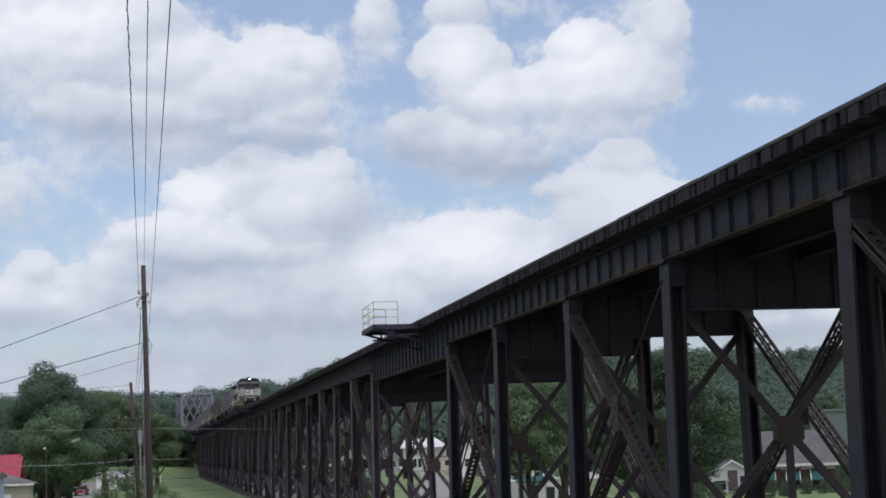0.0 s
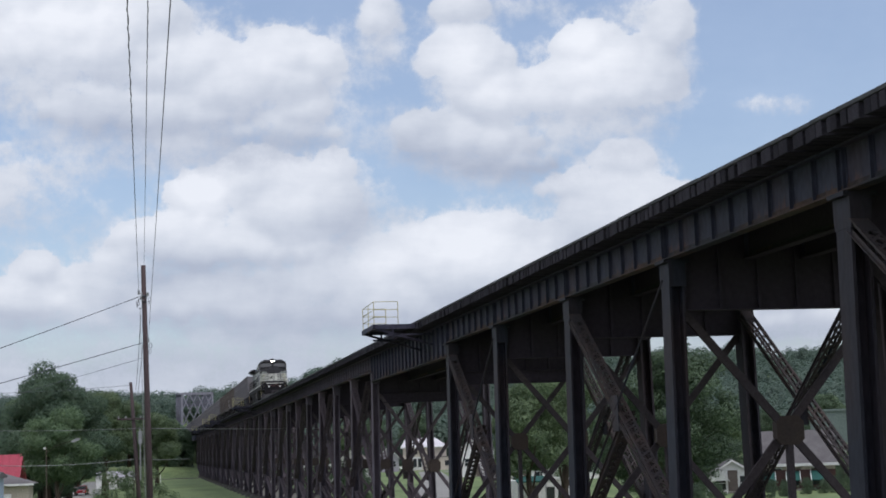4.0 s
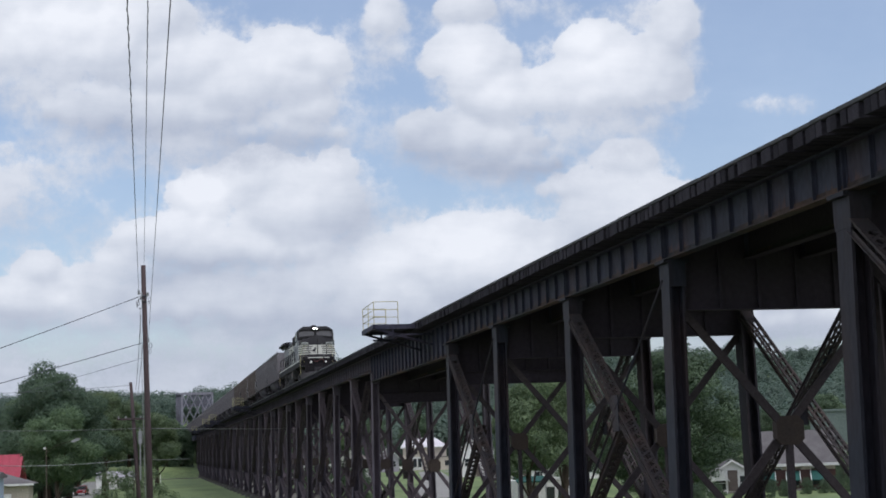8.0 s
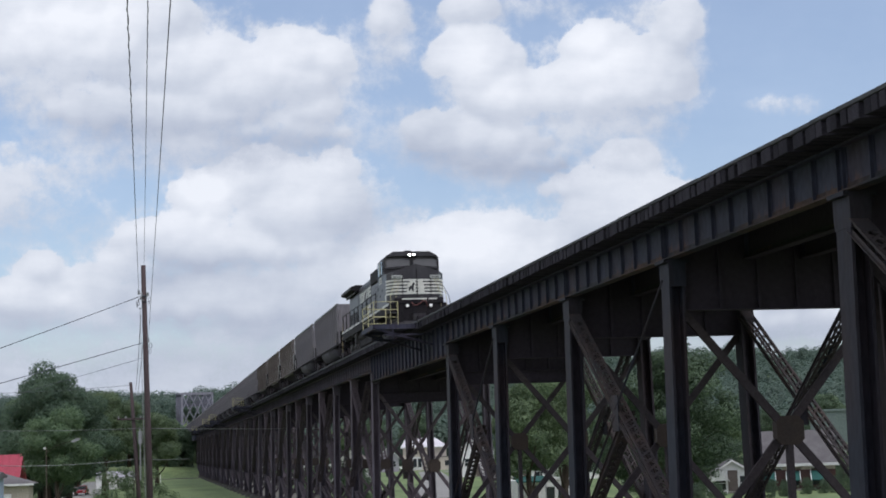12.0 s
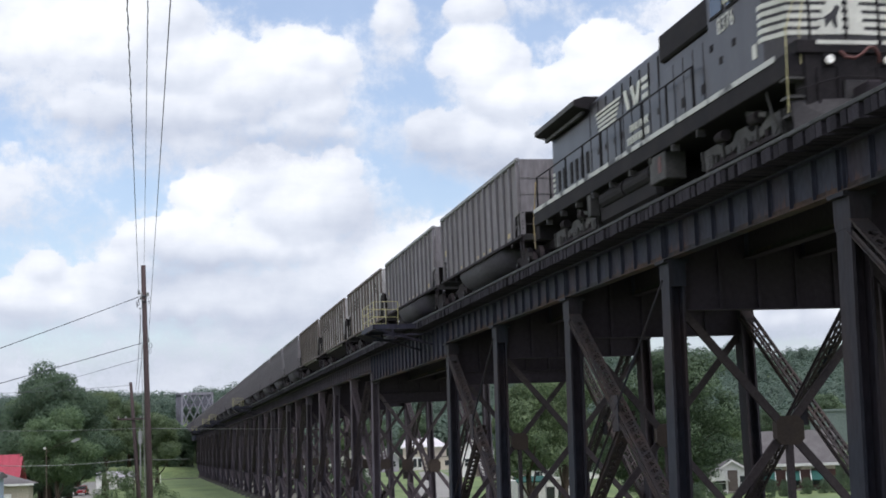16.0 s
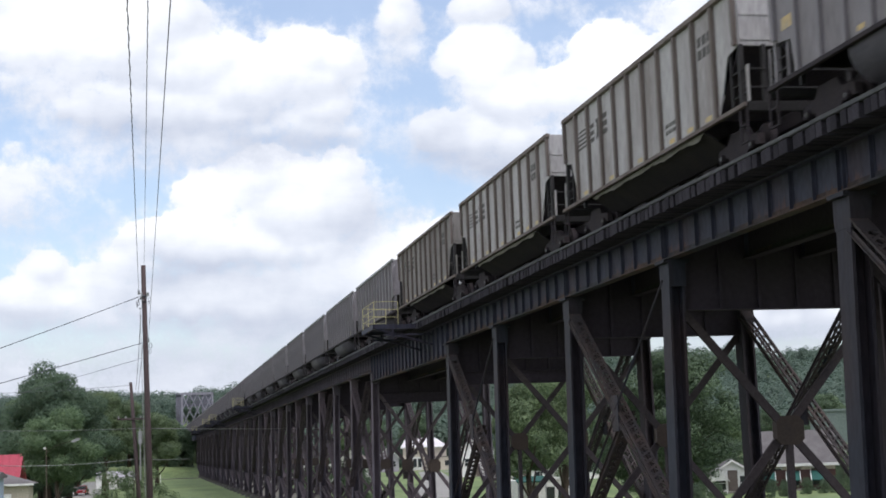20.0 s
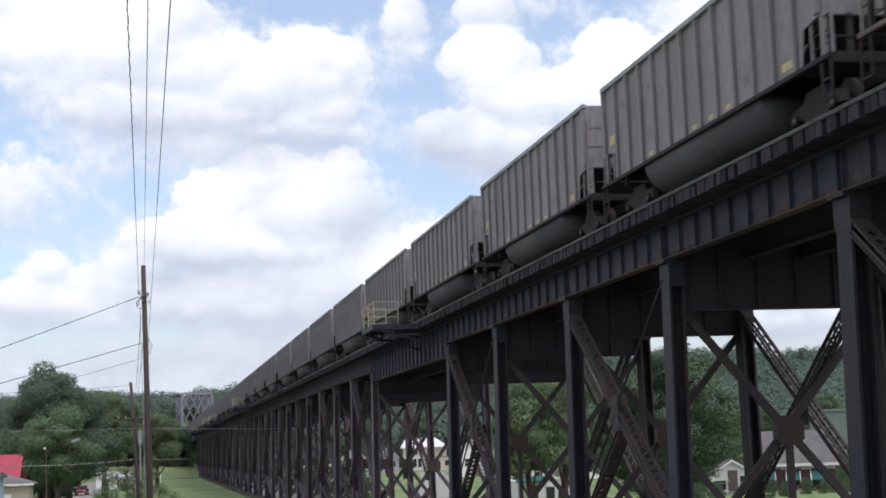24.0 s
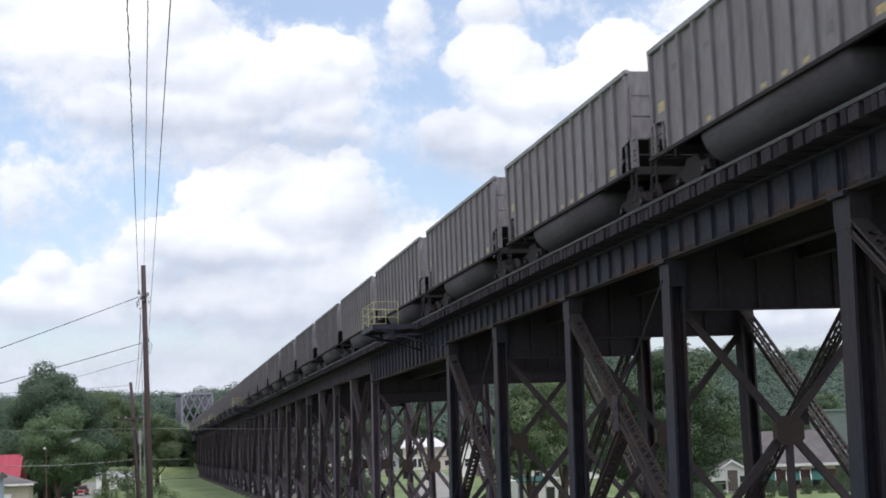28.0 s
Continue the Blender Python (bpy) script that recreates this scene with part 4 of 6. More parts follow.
def build_locomotive():
    """Six-axle wide-nose freight locomotive: headlight at y = 0, nose towards -y, rails at z = 0."""
    loco = thing("freight_locomotive", "black diesel freight locomotive with white nose stripes and lit headlights", "locomotive")
    sill = 1.72
    part("frame", box(-1.5, 1.5, -2.0, 18.9, 1.25, sill, 0.02), LOCO_DARK, loco)
    for x in (-1.515, 1.515):
        part("sill_stripe", box(x - 0.006, x + 0.006, -1.5, 18.8, sill - 0.06, sill + 0.06), WHITE_WORN, loco, "worn white stripe along the sill")
    # nose: five-sided plan, roof falling to the front
    plan = [(-1.5, 0.0), (-1.5, -0.95), (-1.2, -1.5), (0.0, -1.62), (1.2, -1.5), (1.5, -0.95), (1.5, 0.0)]
    bm = bmesh.new()
    lowv = [bm.verts.new((x, y, sill)) for x, y in plan]
    highv = [bm.verts.new((x, y, 3.35 + 0.47 * (1 - abs(x) / 1.5) + (0.10 if y == 0 else 0))) for x, y in plan]
    for i in range(len(plan)):
        j = (i + 1) % len(plan)
        bm.faces.new((lowv[i], lowv[j], highv[j], highv[i]))
    bm.faces.new(highv), bm.faces.new(lowv[::-1])
    bmesh.ops.recalc_face_normals(bm, faces=bm.faces)
    bmesh.ops.triangulate(bm, faces=[f for f in bm.faces if len(f.verts) > 4])
    nose = part("nose", bm, LOCO_BLACK, loco)
    # white bars wrapped round the nose
    wrap = [(-1.5, -0.72), (-1.5, -0.95), (-1.2, -1.5), (0.0, -1.62), (1.2, -1.5), (1.5, -0.95), (1.5, -0.72)]
    for k in range(5):
        z = 2.27 + k * 0.172
        for u, v in zip(wrap, wrap[1:]):
            d = Vector((v[0] - u[0], v[1] - u[1], 0)).normalized()
            o = Vector((d.y, -d.x, 0)) * 0.008
            p, q = Vector((*u, z)) + o, Vector((*v, z)) + o
            part("nose_stripe", bar(p, q, 0.014, 0.098, (d.y, -d.x, 0)), WHITE, nose, "white stripe")
    # plain pale shield with a dark blot, either side of the middle door
    tilt = math.degrees(math.atan2(0.12, 1.2))
    part("nose_emblem", prism([(-0.34, 2.22), (0.27, 2.22), (0.27, 3.01), (-0.06, 3.01), (-0.02, 2.78), (-0.16, 2.72), (-0.08, 2.55), (-0.26, 2.50), (-0.18, 2.38)], "y", -0.014, 0.012), WHITE, nose, at=pose(-0.34, -1.60, 0, 0, 0, -tilt))
    part("nose_emblem", prism([(-0.27, 2.22), (0.14, 2.22), (0.02, 2.44), (0.08, 2.62), (-0.04, 2.80), (0.02, 3.01), (-0.27, 3.01)], "y", -0.014, 0.012), WHITE, nose, at=pose(0.34, -1.60, 0, 0, 0, tilt))
    part("emblem_shape", prism([(-0.12, 2.36), (0.0, 2.50), (0.08, 2.34), (0.13, 2.36), (0.12, 2.58), (0.20, 2.78), (0.12, 2.84), (0.02, 2.68), (-0.14, 2.58)], "y", -0.024, 0.02), LOCO_BLACK, nose, at=pose(-0.30, -1.60, 0, 0, 0, -tilt))
    for x in (-0.75, 0.0, 0.75):
        part("nose_seam", box(x - 0.018, x + 0.018, -1.66 + abs(x) * 0.1, -1.60 + abs(x) * 0.1, 1.8, 3.5 - abs(x) * 0.3), LOCO_DARK, nose)
    for x in (-1.04, 1.0):
        board = part("number_board", box(x - 0.28, x + 0.28, -1.62, -1.50, 3.04, 3.22, 0.015), BOARD_GLASS, loco, "pale number board")
        for k in range(4):
            part("board_bar", box(x - 0.19 + k * 0.1, x - 0.13 + k * 0.1, -1.626, -1.62, 3.09, 3.16), LOCO_FRAME, board)
    # cab
    o = [(-1.5, sill), (1.5, sill), (1.5, 4.26), (1.36, 4.42), (0.98, 4.62), (-0.98, 4.62), (-1.36, 4.42), (-1.5, 4.26)]
    cab = part("cab", prism(o, "y", 0.0, 2.15), LOCO_BLACK, loco)
    o2 = [(-1.47, 4.30), (-1.34, 4.45), (-0.97, 4.65), (0.97, 4.65), (1.34, 4.45), (1.47, 4.30), (1.30, 4.36), (0.95, 4.40), (-0.95, 4.40), (-1.30, 4.36)]
    part("cab_visor", prism(o2, "y", -0.20, 2.19), LOCO_BLACK, cab)
    for s in (-1, 1):
        part("windshield", prism([(s * 0.1, 3.90), (s * 1.36, 3.80), (s * 1.36, 4.20), (s * 1.2, 4.26), (s * 0.1, 4.28)], "y", -0.012, 0.012), GLASS, cab, "grey windshield glass", at=Matrix.Translation((0, -0.16, 3.85)) @ pose(0, 0, 0, -17, 0, 0) @ Matrix.Translation((0, 0, -3.85)))
        part("windshield_pillar", box(min(s * 1.36, s * 1.46), max(s * 1.36, s * 1.46), -0.18, 0.0, 3.72, 4.32), LOCO_FRAME if s < 0 else LOCO_BLACK, cab)
        part("windshield_frame", prism([(s * 0.04, 3.82), (s * 1.42, 3.70), (s * 1.42, 3.77), (s * 0.04, 3.88)], "y", -0.20, 0.0), LOCO_BLACK, cab)
        for y0, y1 in ((0.30, 0.92), (1.22, 1.92)):
            part("cab_window", box(s * 1.5 - 0.015, s * 1.5 + 0.015, y0, y1, 3.50, 4.18), GLASS, cab, "pale side window")
            part("window_frame", box(s * 1.51 - 0.02, s * 1.51 + 0.02, y0 - 0.05, y1 + 0.05, 3.44, 3.50), LOCO_DARK, cab)
            part("window_frame", box(s * 1.51 - 0.02, s * 1.51 + 0.02, y0 - 0.06, y0 - 0.005, 3.50, 4.2), LOCO_DARK, cab)
        part("wind_deflector", box(s * 1.60 - 0.012, s * 1.60 + 0.012, 0.55, 0.92, 3.52, 4.16, 0.006), BEIGE_BLIND, cab, "beige hinged wind deflector")
        part("deflector_arm", box(min(s * 1.5, s * 1.60), max(s * 1.5, s * 1.60), 0.92, 0.96, 4.10, 4.14), LOCO_DARK, cab)
        part("cab_patch", box(s * 1.506 - 0.006, s * 1.506 + 0.006, -0.60, -0.36, 1.98, 2.28), WHITE, cab, "small white panel")
    text = bpy.data.curves.new("running_number", "FONT")
    text.body, text.size, text.extrude = "8376", 0.52, 0.004
    text.align_x = "CENTER"
    text.materials.append(WHITE)
    label = new("running_number", text)
    label.parent = loco
    label.matrix_basis = pose(-1.513, 1.05, 3.02, 90, 0, -90)
    for x in (-0.11, 0.11):
        lamp = part("headlight", disc("y", (x, -0.27, 4.46), 0.046, 0.06, 16), LAMP, loco, "lit headlight")
        part("headlight_rim", disc("y", (x, -0.25, 4.46), 0.09, 0.05, 16), LOCO_DARK, lamp)
    part("headlight_box", box(-0.30, 0.30, -0.25, 0.1, 4.36, 4.60, 0.02), LOCO_BLACK, loco)
    # hood, in sections
    part("air_intake_hood", box(-1.40, 1.40, 2.2, 5.9, 3.45, 4.16, 0.05), LOCO_DARK, loco)
    part("equipment_hood", box(-1.30, 1.30, 2.16, 5.9, sill, 3.44, 0.02), LOCO_BLACK, loco)
    part("engine_hood", box(-1.12, 1.12, 5.9, 13.2, sill, 4.10, 0.10), LOCO_BLACK, loco)
    part("radiator_hood", box(-1.12, 1.12, 13.2, 17.6, sill, 3.86, 0.04), LOCO_BLACK, loco)
    wing = [(-1.60, 3.99), (-1.50, 3.95), (-1.121, 3.868), (1.121, 3.868), (1.50, 3.95), (1.60, 3.99), (1.60, 4.16), (1.3, 4.27), (-1.3, 4.27), (-1.60, 4.16)]
    part("radiator_wing", prism(wing, "y", 13.1, 17.85), LOCO_DARK, loco, "overhanging radiator box")
    for s in (-1, 1):
        part("wing_edge", box(min(s * 1.60, s * 1.62), max(s * 1.60, s * 1.62), 13.1, 17.85, 4.0, 4.15), LOCO_FRAME, loco, "lighter grey edge of the radiator box")
        part("wing_beam", bar((s * 1.28, 13.3, 3.82), (s * 1.28, 17.7, 3.82), 0.10, 0.10), LOCO_FRAME, loco)
        for k in range(9):
            y = 6.05 + k * 0.78
            door = part("hood_door", box(s * 1.12 - 0.018, s * 1.12 + 0.018, y, y + 0.70, sill + 0.12, 3.3 if k % 3 else 3.1, 0.008), LOCO_BLACK, loco)
            part("door_gap", box(s * 1.12 - 0.024, s * 1.12 + 0.024, y - 0.055, y - 0.025, sill + 0.1, 3.9), LOCO_DARK, loco)
            part("door_handle", box(s * 1.145 - 0.012, s * 1.145 + 0.012, y + 0.08, y + 0.12, 2.4, 2.56), LOCO_FRAME, door)
        for k in range(6):
            y = 13.45 + k * 0.6 + (0.25 if k > 3 else 0)
            part("louvre_opening", box(s * 1.12 - 0.02, s * 1.12 + 0.02, y, y + 0.26, 2.08, 2.72, 0.006), LOCO_DARK, loco)
        for k in range(5):
            y = 2.35 + k * 0.7
            part("cabinet_door", box(s * 1.30 - 0.016, s * 1.30 + 0.016, y, y + 0.62, sill + 0.15, 3.25, 0.008), LOCO_BLACK, loco)
        # plain shapes for the lettering on the flank
        fx = s * 1.148
        for k in range(5):
            part("flank_bar", box(fx - 0.006, fx + 0.006, 10.05 + 0.12 * k, 12.45 - 0.06 * k, 3.52 - 0.125 * k, 3.59 - 0.125 * k), WHITE, loco)
        for u, v in ((9.35, 9.62), (8.72, 9.0), (8.62, 8.34)):
            part("flank_bar", prism([(u - 0.13, 3.06), (u + 0.13, 3.06), (v + 0.13, 3.62), (v - 0.13, 3.62)], "x", fx - 0.006, fx + 0.006), WHITE, loco)
        for z in (3.06, 3.29, 3.50):
            part("flank_bar", box(fx - 0.006, fx + 0.006, 7.62, 8.14, z, z + 0.12), WHITE, loco)
        for z, n in ((2.40, 7), (2.10, 8)):
            for k in range(n):
                part("flank_bar", box(fx - 0.006, fx + 0.006, 7.70 + 0.245 * k, 7.87 + 0.245 * k, z, z + 0.19), WHITE, loco)
        # handrail
        posts = [-0.9 + 0, 3.4, 5.3, 7.2, 9.1, 11.0, 12.9, 14.8, 16.7, 18.4]
        for y in posts[1:]:
            part("stanchion", tube([(s * 1.47, y, sill), (s * 1.47, y, sill + 1.05)], 0.03, 6), LOCO_DARK, loco)
        part("handrail", tube([(s * 1.47, 3.4, sill + 1.05), (s * 1.47, 18.4, sill + 1.05)], 0.022, 6), LOCO_DARK, loco)
        for k in range(5):
            part("end_stripe", box(s * 1.125 - 0.01, s * 1.125 + 0.01, 17.35, 17.58, sill + 0.25 + 0.17 * k, sill + 0.34 + 0.17 * k), WHITE, loco)
        # front steps and their yellow grab rails
        for z in (0.45, 0.82, 1.2):
            part("step", box(min(s * 1.1, s * 1.48), max(s * 1.1, s * 1.48), -2.0, -1.62, z, z + 0.05), LOCO_FRAME, loco)
        part("step_plate", box(s * 1.1 - 0.02, s * 1.1 + 0.02, -2.0, -1.55, 0.4, 1.3), LOCO_DARK, loco)
        part("grab_rail", tube([(s * 1.5, -2.02, 0.5), (s * 1.5, -2.05, 1.4), (s * 1.46, -2.0, 2.2), (s * 1.1, -1.72, 3.0)], 0.012, 6), YELLOW, loco, "yellow grab rail")
        part("grab_rail", tube([(s * 1.18, -2.02, 1.5), (s * 1.18, -2.02, 2.2), (s * 0.92, -1.72, 3.0)], 0.012, 6), YELLOW, loco)
        part("grab_rail", tube([(s * 1.48, 18.9, 0.5), (s * 1.48, 19.0, 1.4), (s * 1.42, 18.75, 2.7)], 0.02, 6), SAFETY, loco)
        lamp = part("ditch_light", disc("y", (s * 0.62, -2.12, 1.57), 0.085, 0.1, 16), LAMP_DIM, loco, "ditch light")
        part("ditch_light_box", box(s * 0.62 - 0.13, s * 0.62 + 0.13, -2.10, -1.85, 1.44, 1.70, 0.02), LOCO_DARK, lamp)
        # tanks and boxes under the frame
        for y0, y1 in ((7.3, 9.5), (9.65, 11.8)):
            part("air_reservoir", disc("y", (s * 1.1, (y0 + y1) / 2, 0.98), 0.28, y1 - y0, 16), LOCO_DARK, loco)
        part("equipment_box", box(min(s * 0.9, s * 1.46), max(s * 0.9, s * 1.46), 5.7, 6.9, 0.55, 1.24, 0.03), LOCO_FRAME, loco, "grey equipment box")
        part("box_placard", box(s * 1.465 - 0.008, s * 1.465 + 0.008, 5.95, 6.2, 0.75, 1.15), RED_HOSE, loco)
        part("box_placard", box(min(s * 1.2, s * 1.48), max(s * 1.2, s * 1.48), 12.3, 12.6, 0.6, 1.24, 0.02), LOCO_FRAME, loco)
    part("fuel_tank", box(-1.25, 1.25, 6.9, 12.2, 0.25, 1.2, 0.15), LOCO_DARK, loco)
    part("anticlimber", box(-1.3, 1.3, -2.12, -1.6, sill - 0.02, sill + 0.26, 0.02), LOCO_DARK, loco)
    for u, v in ((-0.88, 0.42), (0.52, 0.95)):
        part("anticlimber_stripe", box(u, v, -2.13, -2.12, sill + 0.16, sill + 0.24), WHITE, loco)
    part("pilot", box(-1.12, 1.12, -2.05, -1.95, 0.62, 1.7, 0.02), LOCO_DARK, loco)
    for x in (-0.85, -0.42, 0.42, 0.85):
        part("pilot_rib", box(x - 0.03, x + 0.03, -2.09, -2.052, 0.66, 1.42), LOCO_DARK, loco)
    part("coupler_pocket", box(-0.34, 0.34, -2.14, -2.054, 0.62, 1.16, 0.02), PLOUGH, loco)
    part("uncoupling_lever", tube([(-1.35, -2.12, 0.95), (-0.4, -2.16, 1.22), (0.4, -2.16, 1.22), (1.35, -2.12, 0.95)], 0.014, 6), LOCO_DARK, loco)
    bm = bmesh.new()
    top = [bm.verts.new(p) for p in ((-1.40, -1.92, 0.78), (-0.3, -2.16, 0.78), (0.3, -2.16, 0.78), (1.40, -1.92, 0.78))]
    low = [bm.verts.new(p) for p in ((-1.44, -2.12, 0.12), (-0.35, -2.52, 0.12), (0.35, -2.52, 0.12), (1.44, -2.12, 0.12))]
    rear = [bm.verts.new((v.co.x, v.co.y + 0.06, v.co.z)) for v in top + low]
    for i in range(3):
        bm.faces.new((top[i], top[i + 1], low[i + 1], low[i]))
        bm.faces.new((rear[i + 1], rear[i], rear[i + 4], rear[i + 5]))
        bm.faces.new((top[i + 1], top[i], rear[i], rear[i + 1])), bm.faces.new((low[i], low[i + 1], rear[i + 5], rear[i + 4]))
    bmesh.ops.recalc_face_normals(bm, faces=bm.faces)
    part("plough", bm, PLOUGH, loco, "dusty V-shaped pilot plough")
    part("coupler", box(-0.16, 0.16, -2.75, -1.95, 0.72, 1.02, 0.04), CHASSIS, loco)
    part("jumper_cable", tube([(-0.38, -2.12, 1.74), (-0.30, -2.2, 1.60), (-0.12, -2.22, 1.58), (0.05, -2.22, 1.68), (0.18, -2.2, 1.80), (0.32, -2.2, 1.80), (0.40, -2.2, 1.66), (0.44, -2.12, 1.52)], 0.035, 6), RED_HOSE, loco, "red jumper cable")
    for k in range(4):
        part("air_hose", tube([(0.55 + 0.14 * k, -2.05, 1.0), (0.57 + 0.14 * k, -2.25, 0.75), (0.55 + 0.14 * k, -2.2, 0.5)], 0.025, 5), LOCO_DARK, loco)
    part("chain", tube([(1.48, -1.9, 1.55), (1.62, -1.95, 1.2), (1.66, -1.95, 0.9)], 0.02, 5), LOCO_DARK, loco)
    part("mirror_arm", tube([(1.3, -1.72, 2.75), (1.62, -1.9, 2.1), (1.72, -1.95, 1.5)], 0.018, 5), LOCO_DARK, loco)
    for y in (1.55, 15.3):
        build_bogie(loco, y, 4.0, 0.53, LOCO_FRAME, 3, "six_wheel_bogie")
    part("rear_end", box(-1.4, 1.4, 18.6, 18.7, 0.8, sill, 0.02), LOCO_DARK, loco)
    part("rear_coupler", box(-0.16, 0.16, 18.7, 19.6, 0.72, 1.02, 0.04), CHASSIS, loco)
    for s in (-1, 1):
        for y, z in ((0.55, 2.55), (1.35, 2.35), (1.9, 2.75), (3.0, 2.05), (4.4, 2.05)):
            part("side_grille", box(s * 1.504 - 0.006, s * 1.504 + 0.006, y, y + 0.2, z, z + 0.16) if y < 2.1 else box(s * 1.318 - 0.006, s * 1.318 + 0.006, y, y + 0.26, z, z + 0.24), LOCO_DARK, loco)
        for k in range(9):
            part("sill_bracket", box(min(s * 1.3, s * 1.5), max(s * 1.3, s * 1.5), 3.2 + 1.75 * k, 3.28 + 1.75 * k, 1.08, 1.25), LOCO_FRAME, loco)
        part("sand_pipe", tube([(s * 1.35, -0.6, 1.25), (s * 1.32, -0.8, 0.7), (s * 1.1, -0.95, 0.2)], 0.03, 6), LOCO_FRAME, loco)
        part("roof_rail", tube([(s * 0.95, 6.0, 4.14), (s * 0.95, 13.0, 4.14)], 0.02, 5), LOCO_FRAME, loco)
    for y in (7.6, 10.4):
        part("exhaust_stack", box(-0.35, 0.35, y - 0.4, y + 0.4, 4.10, 4.22, 0.03), LOCO_DARK, loco)
    part("horn", box(-0.2, 0.2, 1.0, 1.4, 4.67, 4.85, 0.03), LOCO_DARK, loco)
    return loco


def train_at(t):
    """Where the headlight is along the viaduct at t seconds: speeding up to a steady 13.1 m/s."""
    if t <= 15:
        return 222.587 - 10.27 * t - 0.1303 * t * t + 0.001378 * t ** 3
    return 43.87 - 13.12 * (t - 15)


LOCO = build_locomotive()
CAR_PITCH, FIRST_CAR = 16.10, 19.75
grey = build_hopper("dusty grey steel coal car with a round tub underneath", CAR_GREY, True, WHITE)
beige = build_hopper("dusty pale beige open hopper car with dark marks", CAR_BEIGE, False, WHITE)
brown = build_hopper("dusty brownish open hopper car with dark marks", CAR_BROWN, False, WHITE)
CARS = [grey, copy_thing(grey, Matrix()), beige, copy_thing(beige, Matrix()), brown]
while len(CARS) < 13:
    CARS.append(copy_thing(grey, Matrix()))
# those that stay far down the viaduct
plain = build_hopper("dusty grey steel coal car far down the train", CAR_GREY, True, WHITE, fine=False)
CARS.append(plain)
while len(CARS) < 37:
    CARS.append(copy_thing(plain, Matrix()))


# ---- plants ----
def leaf_cloud(lobes, count, size, seed, droop=0.25, flutter=0.42):
    """Many small bent leaves spread through a set of lobes (centre, radii)."""
    rng = np.random.default_rng(seed)
    sizes = np.array([l[3] * l[4] * l[5] for l in lobes]) ** 0.67
    pick = rng.choice(len(lobes), count, p=sizes / sizes.sum())
    L = np.array(lobes)[pick]
    d = rng.normal(size=(count, 3))
    d /= np.linalg.norm(d, axis=1)[:, None]
    r = 1 - np.abs(rng.normal(scale=0.24, size=count))
    r = np.clip(r, 0.15, 1.0) + rng.normal(scale=0.07, size=count)
    c = L[:, :3] + d * L[:, 3:6] * r[:, None]
    nrm = d + rng.normal(scale=flutter, size=(count, 3)) + np.array([0, 0, 0.30])
    nrm /= np.linalg.norm(nrm, axis=1)[:, None]
    t = np.cross(nrm, rng.normal(size=(count, 3)))
    t /= np.linalg.norm(t, axis=1)[:, None]
    b = np.cross(nrm, t)
    s = size * rng.uniform(0.6, 1.35, count)[:, None]
    p0, p1 = c - t * s, c + t * s
    q0, q1 = c + b * s * 0.55 - nrm * s * droop, c - b * s * 0.55 - nrm * s * droop
    verts = np.stack([p0, q1, p1, q0], axis=1).reshape(-1, 3)
    i = np.arange(count)[:, None] * 4
    faces = np.concatenate([i + np.array([0, 1, 2]), i + np.array([0, 2, 3])]).tolist()
    return verts.tolist(), faces


def leaf_mesh(name, lobes, count, size, seed, mat, flutter=0.42):
    me = bpy.data.meshes.new(name)
    v, f = leaf_cloud(lobes, count, size, seed, 0.25, flutter)
    me.from_pydata(v, [], f)
    me.materials.append(mat)
    return me


def build_tree(label, height, spread, seed, leaf, count=5200, size=0.3, clear=0.2, n_lobes=22, category="tree", tower=1.0):
    """A tapered trunk with limbs, and a crown of leafy lobes with gaps between."""
    rng = random.Random(seed)
    tree = thing("broadleaf_tree", label, category)
    lobes, ends = [], []
    for k in range(n_lobes):
        u = (k + 0.5) / n_lobes
        z = height * (clear + (0.93 - clear) * u ** 0.85 + rng.uniform(-0.05, 0.03))
        w = spread * (math.sin(math.pi * min(1, 0.16 + 0.80 * u) ** tower)) ** 0.7
        a = k * 2.4 + rng.uniform(-0.5, 0.5)
        r = w * rng.uniform(0.22, 0.92)
        s = spread * rng.uniform(0.17, 0.40)
        c = (r * math.cos(a), r * math.sin(a), z)
        lobes.append((*c, s, s, s * rng.uniform(0.6, 0.85)))
        ends.append(c)
    r0 = 0.028 * height
    top = height * 0.75
    pts = [(0.03 * height * math.sin(k * 1.3 + seed) * k / 5, 0.02 * height * math.cos(k * 1.7 + seed) * k / 5, top * k / 5 - 0.2 * (k == 0)) for k in range(6)]
    part("trunk", tube(pts, r0, 8, [r0 * (1.25 if k == 0 else 1 - 0.15 * k) for k in range(6)]), BARK, tree, smooth=True)
    for k in range(0, n_lobes, 4):
        c = Vector(ends[k])
        base = Vector(pts[max(1, min(4, int(c.z / top * 5) - 1))])
        mid = (base + c) / 2 + Vector((0, 0, -0.03 * height))
        part("limb", tube([base, mid, c], r0, 5, [r0 * 0.42, r0 * 0.27, r0 * 0.1]), BARK, tree)
    crown = new("crown", leaf_mesh("crown", lobes, count, size, seed, leaf))
    crown.parent = tree
    return tree


def plant(tree, x, y, turn, scale=1.0, label=""):
    t = copy_thing(tree, Matrix.Translation((x, y, rise(x, y) - 0.05)) @ Matrix.Rotation(turn, 4, "Z"))
    t.scale = (scale, scale, scale)
    if label:
        t["label"] = label
    return t


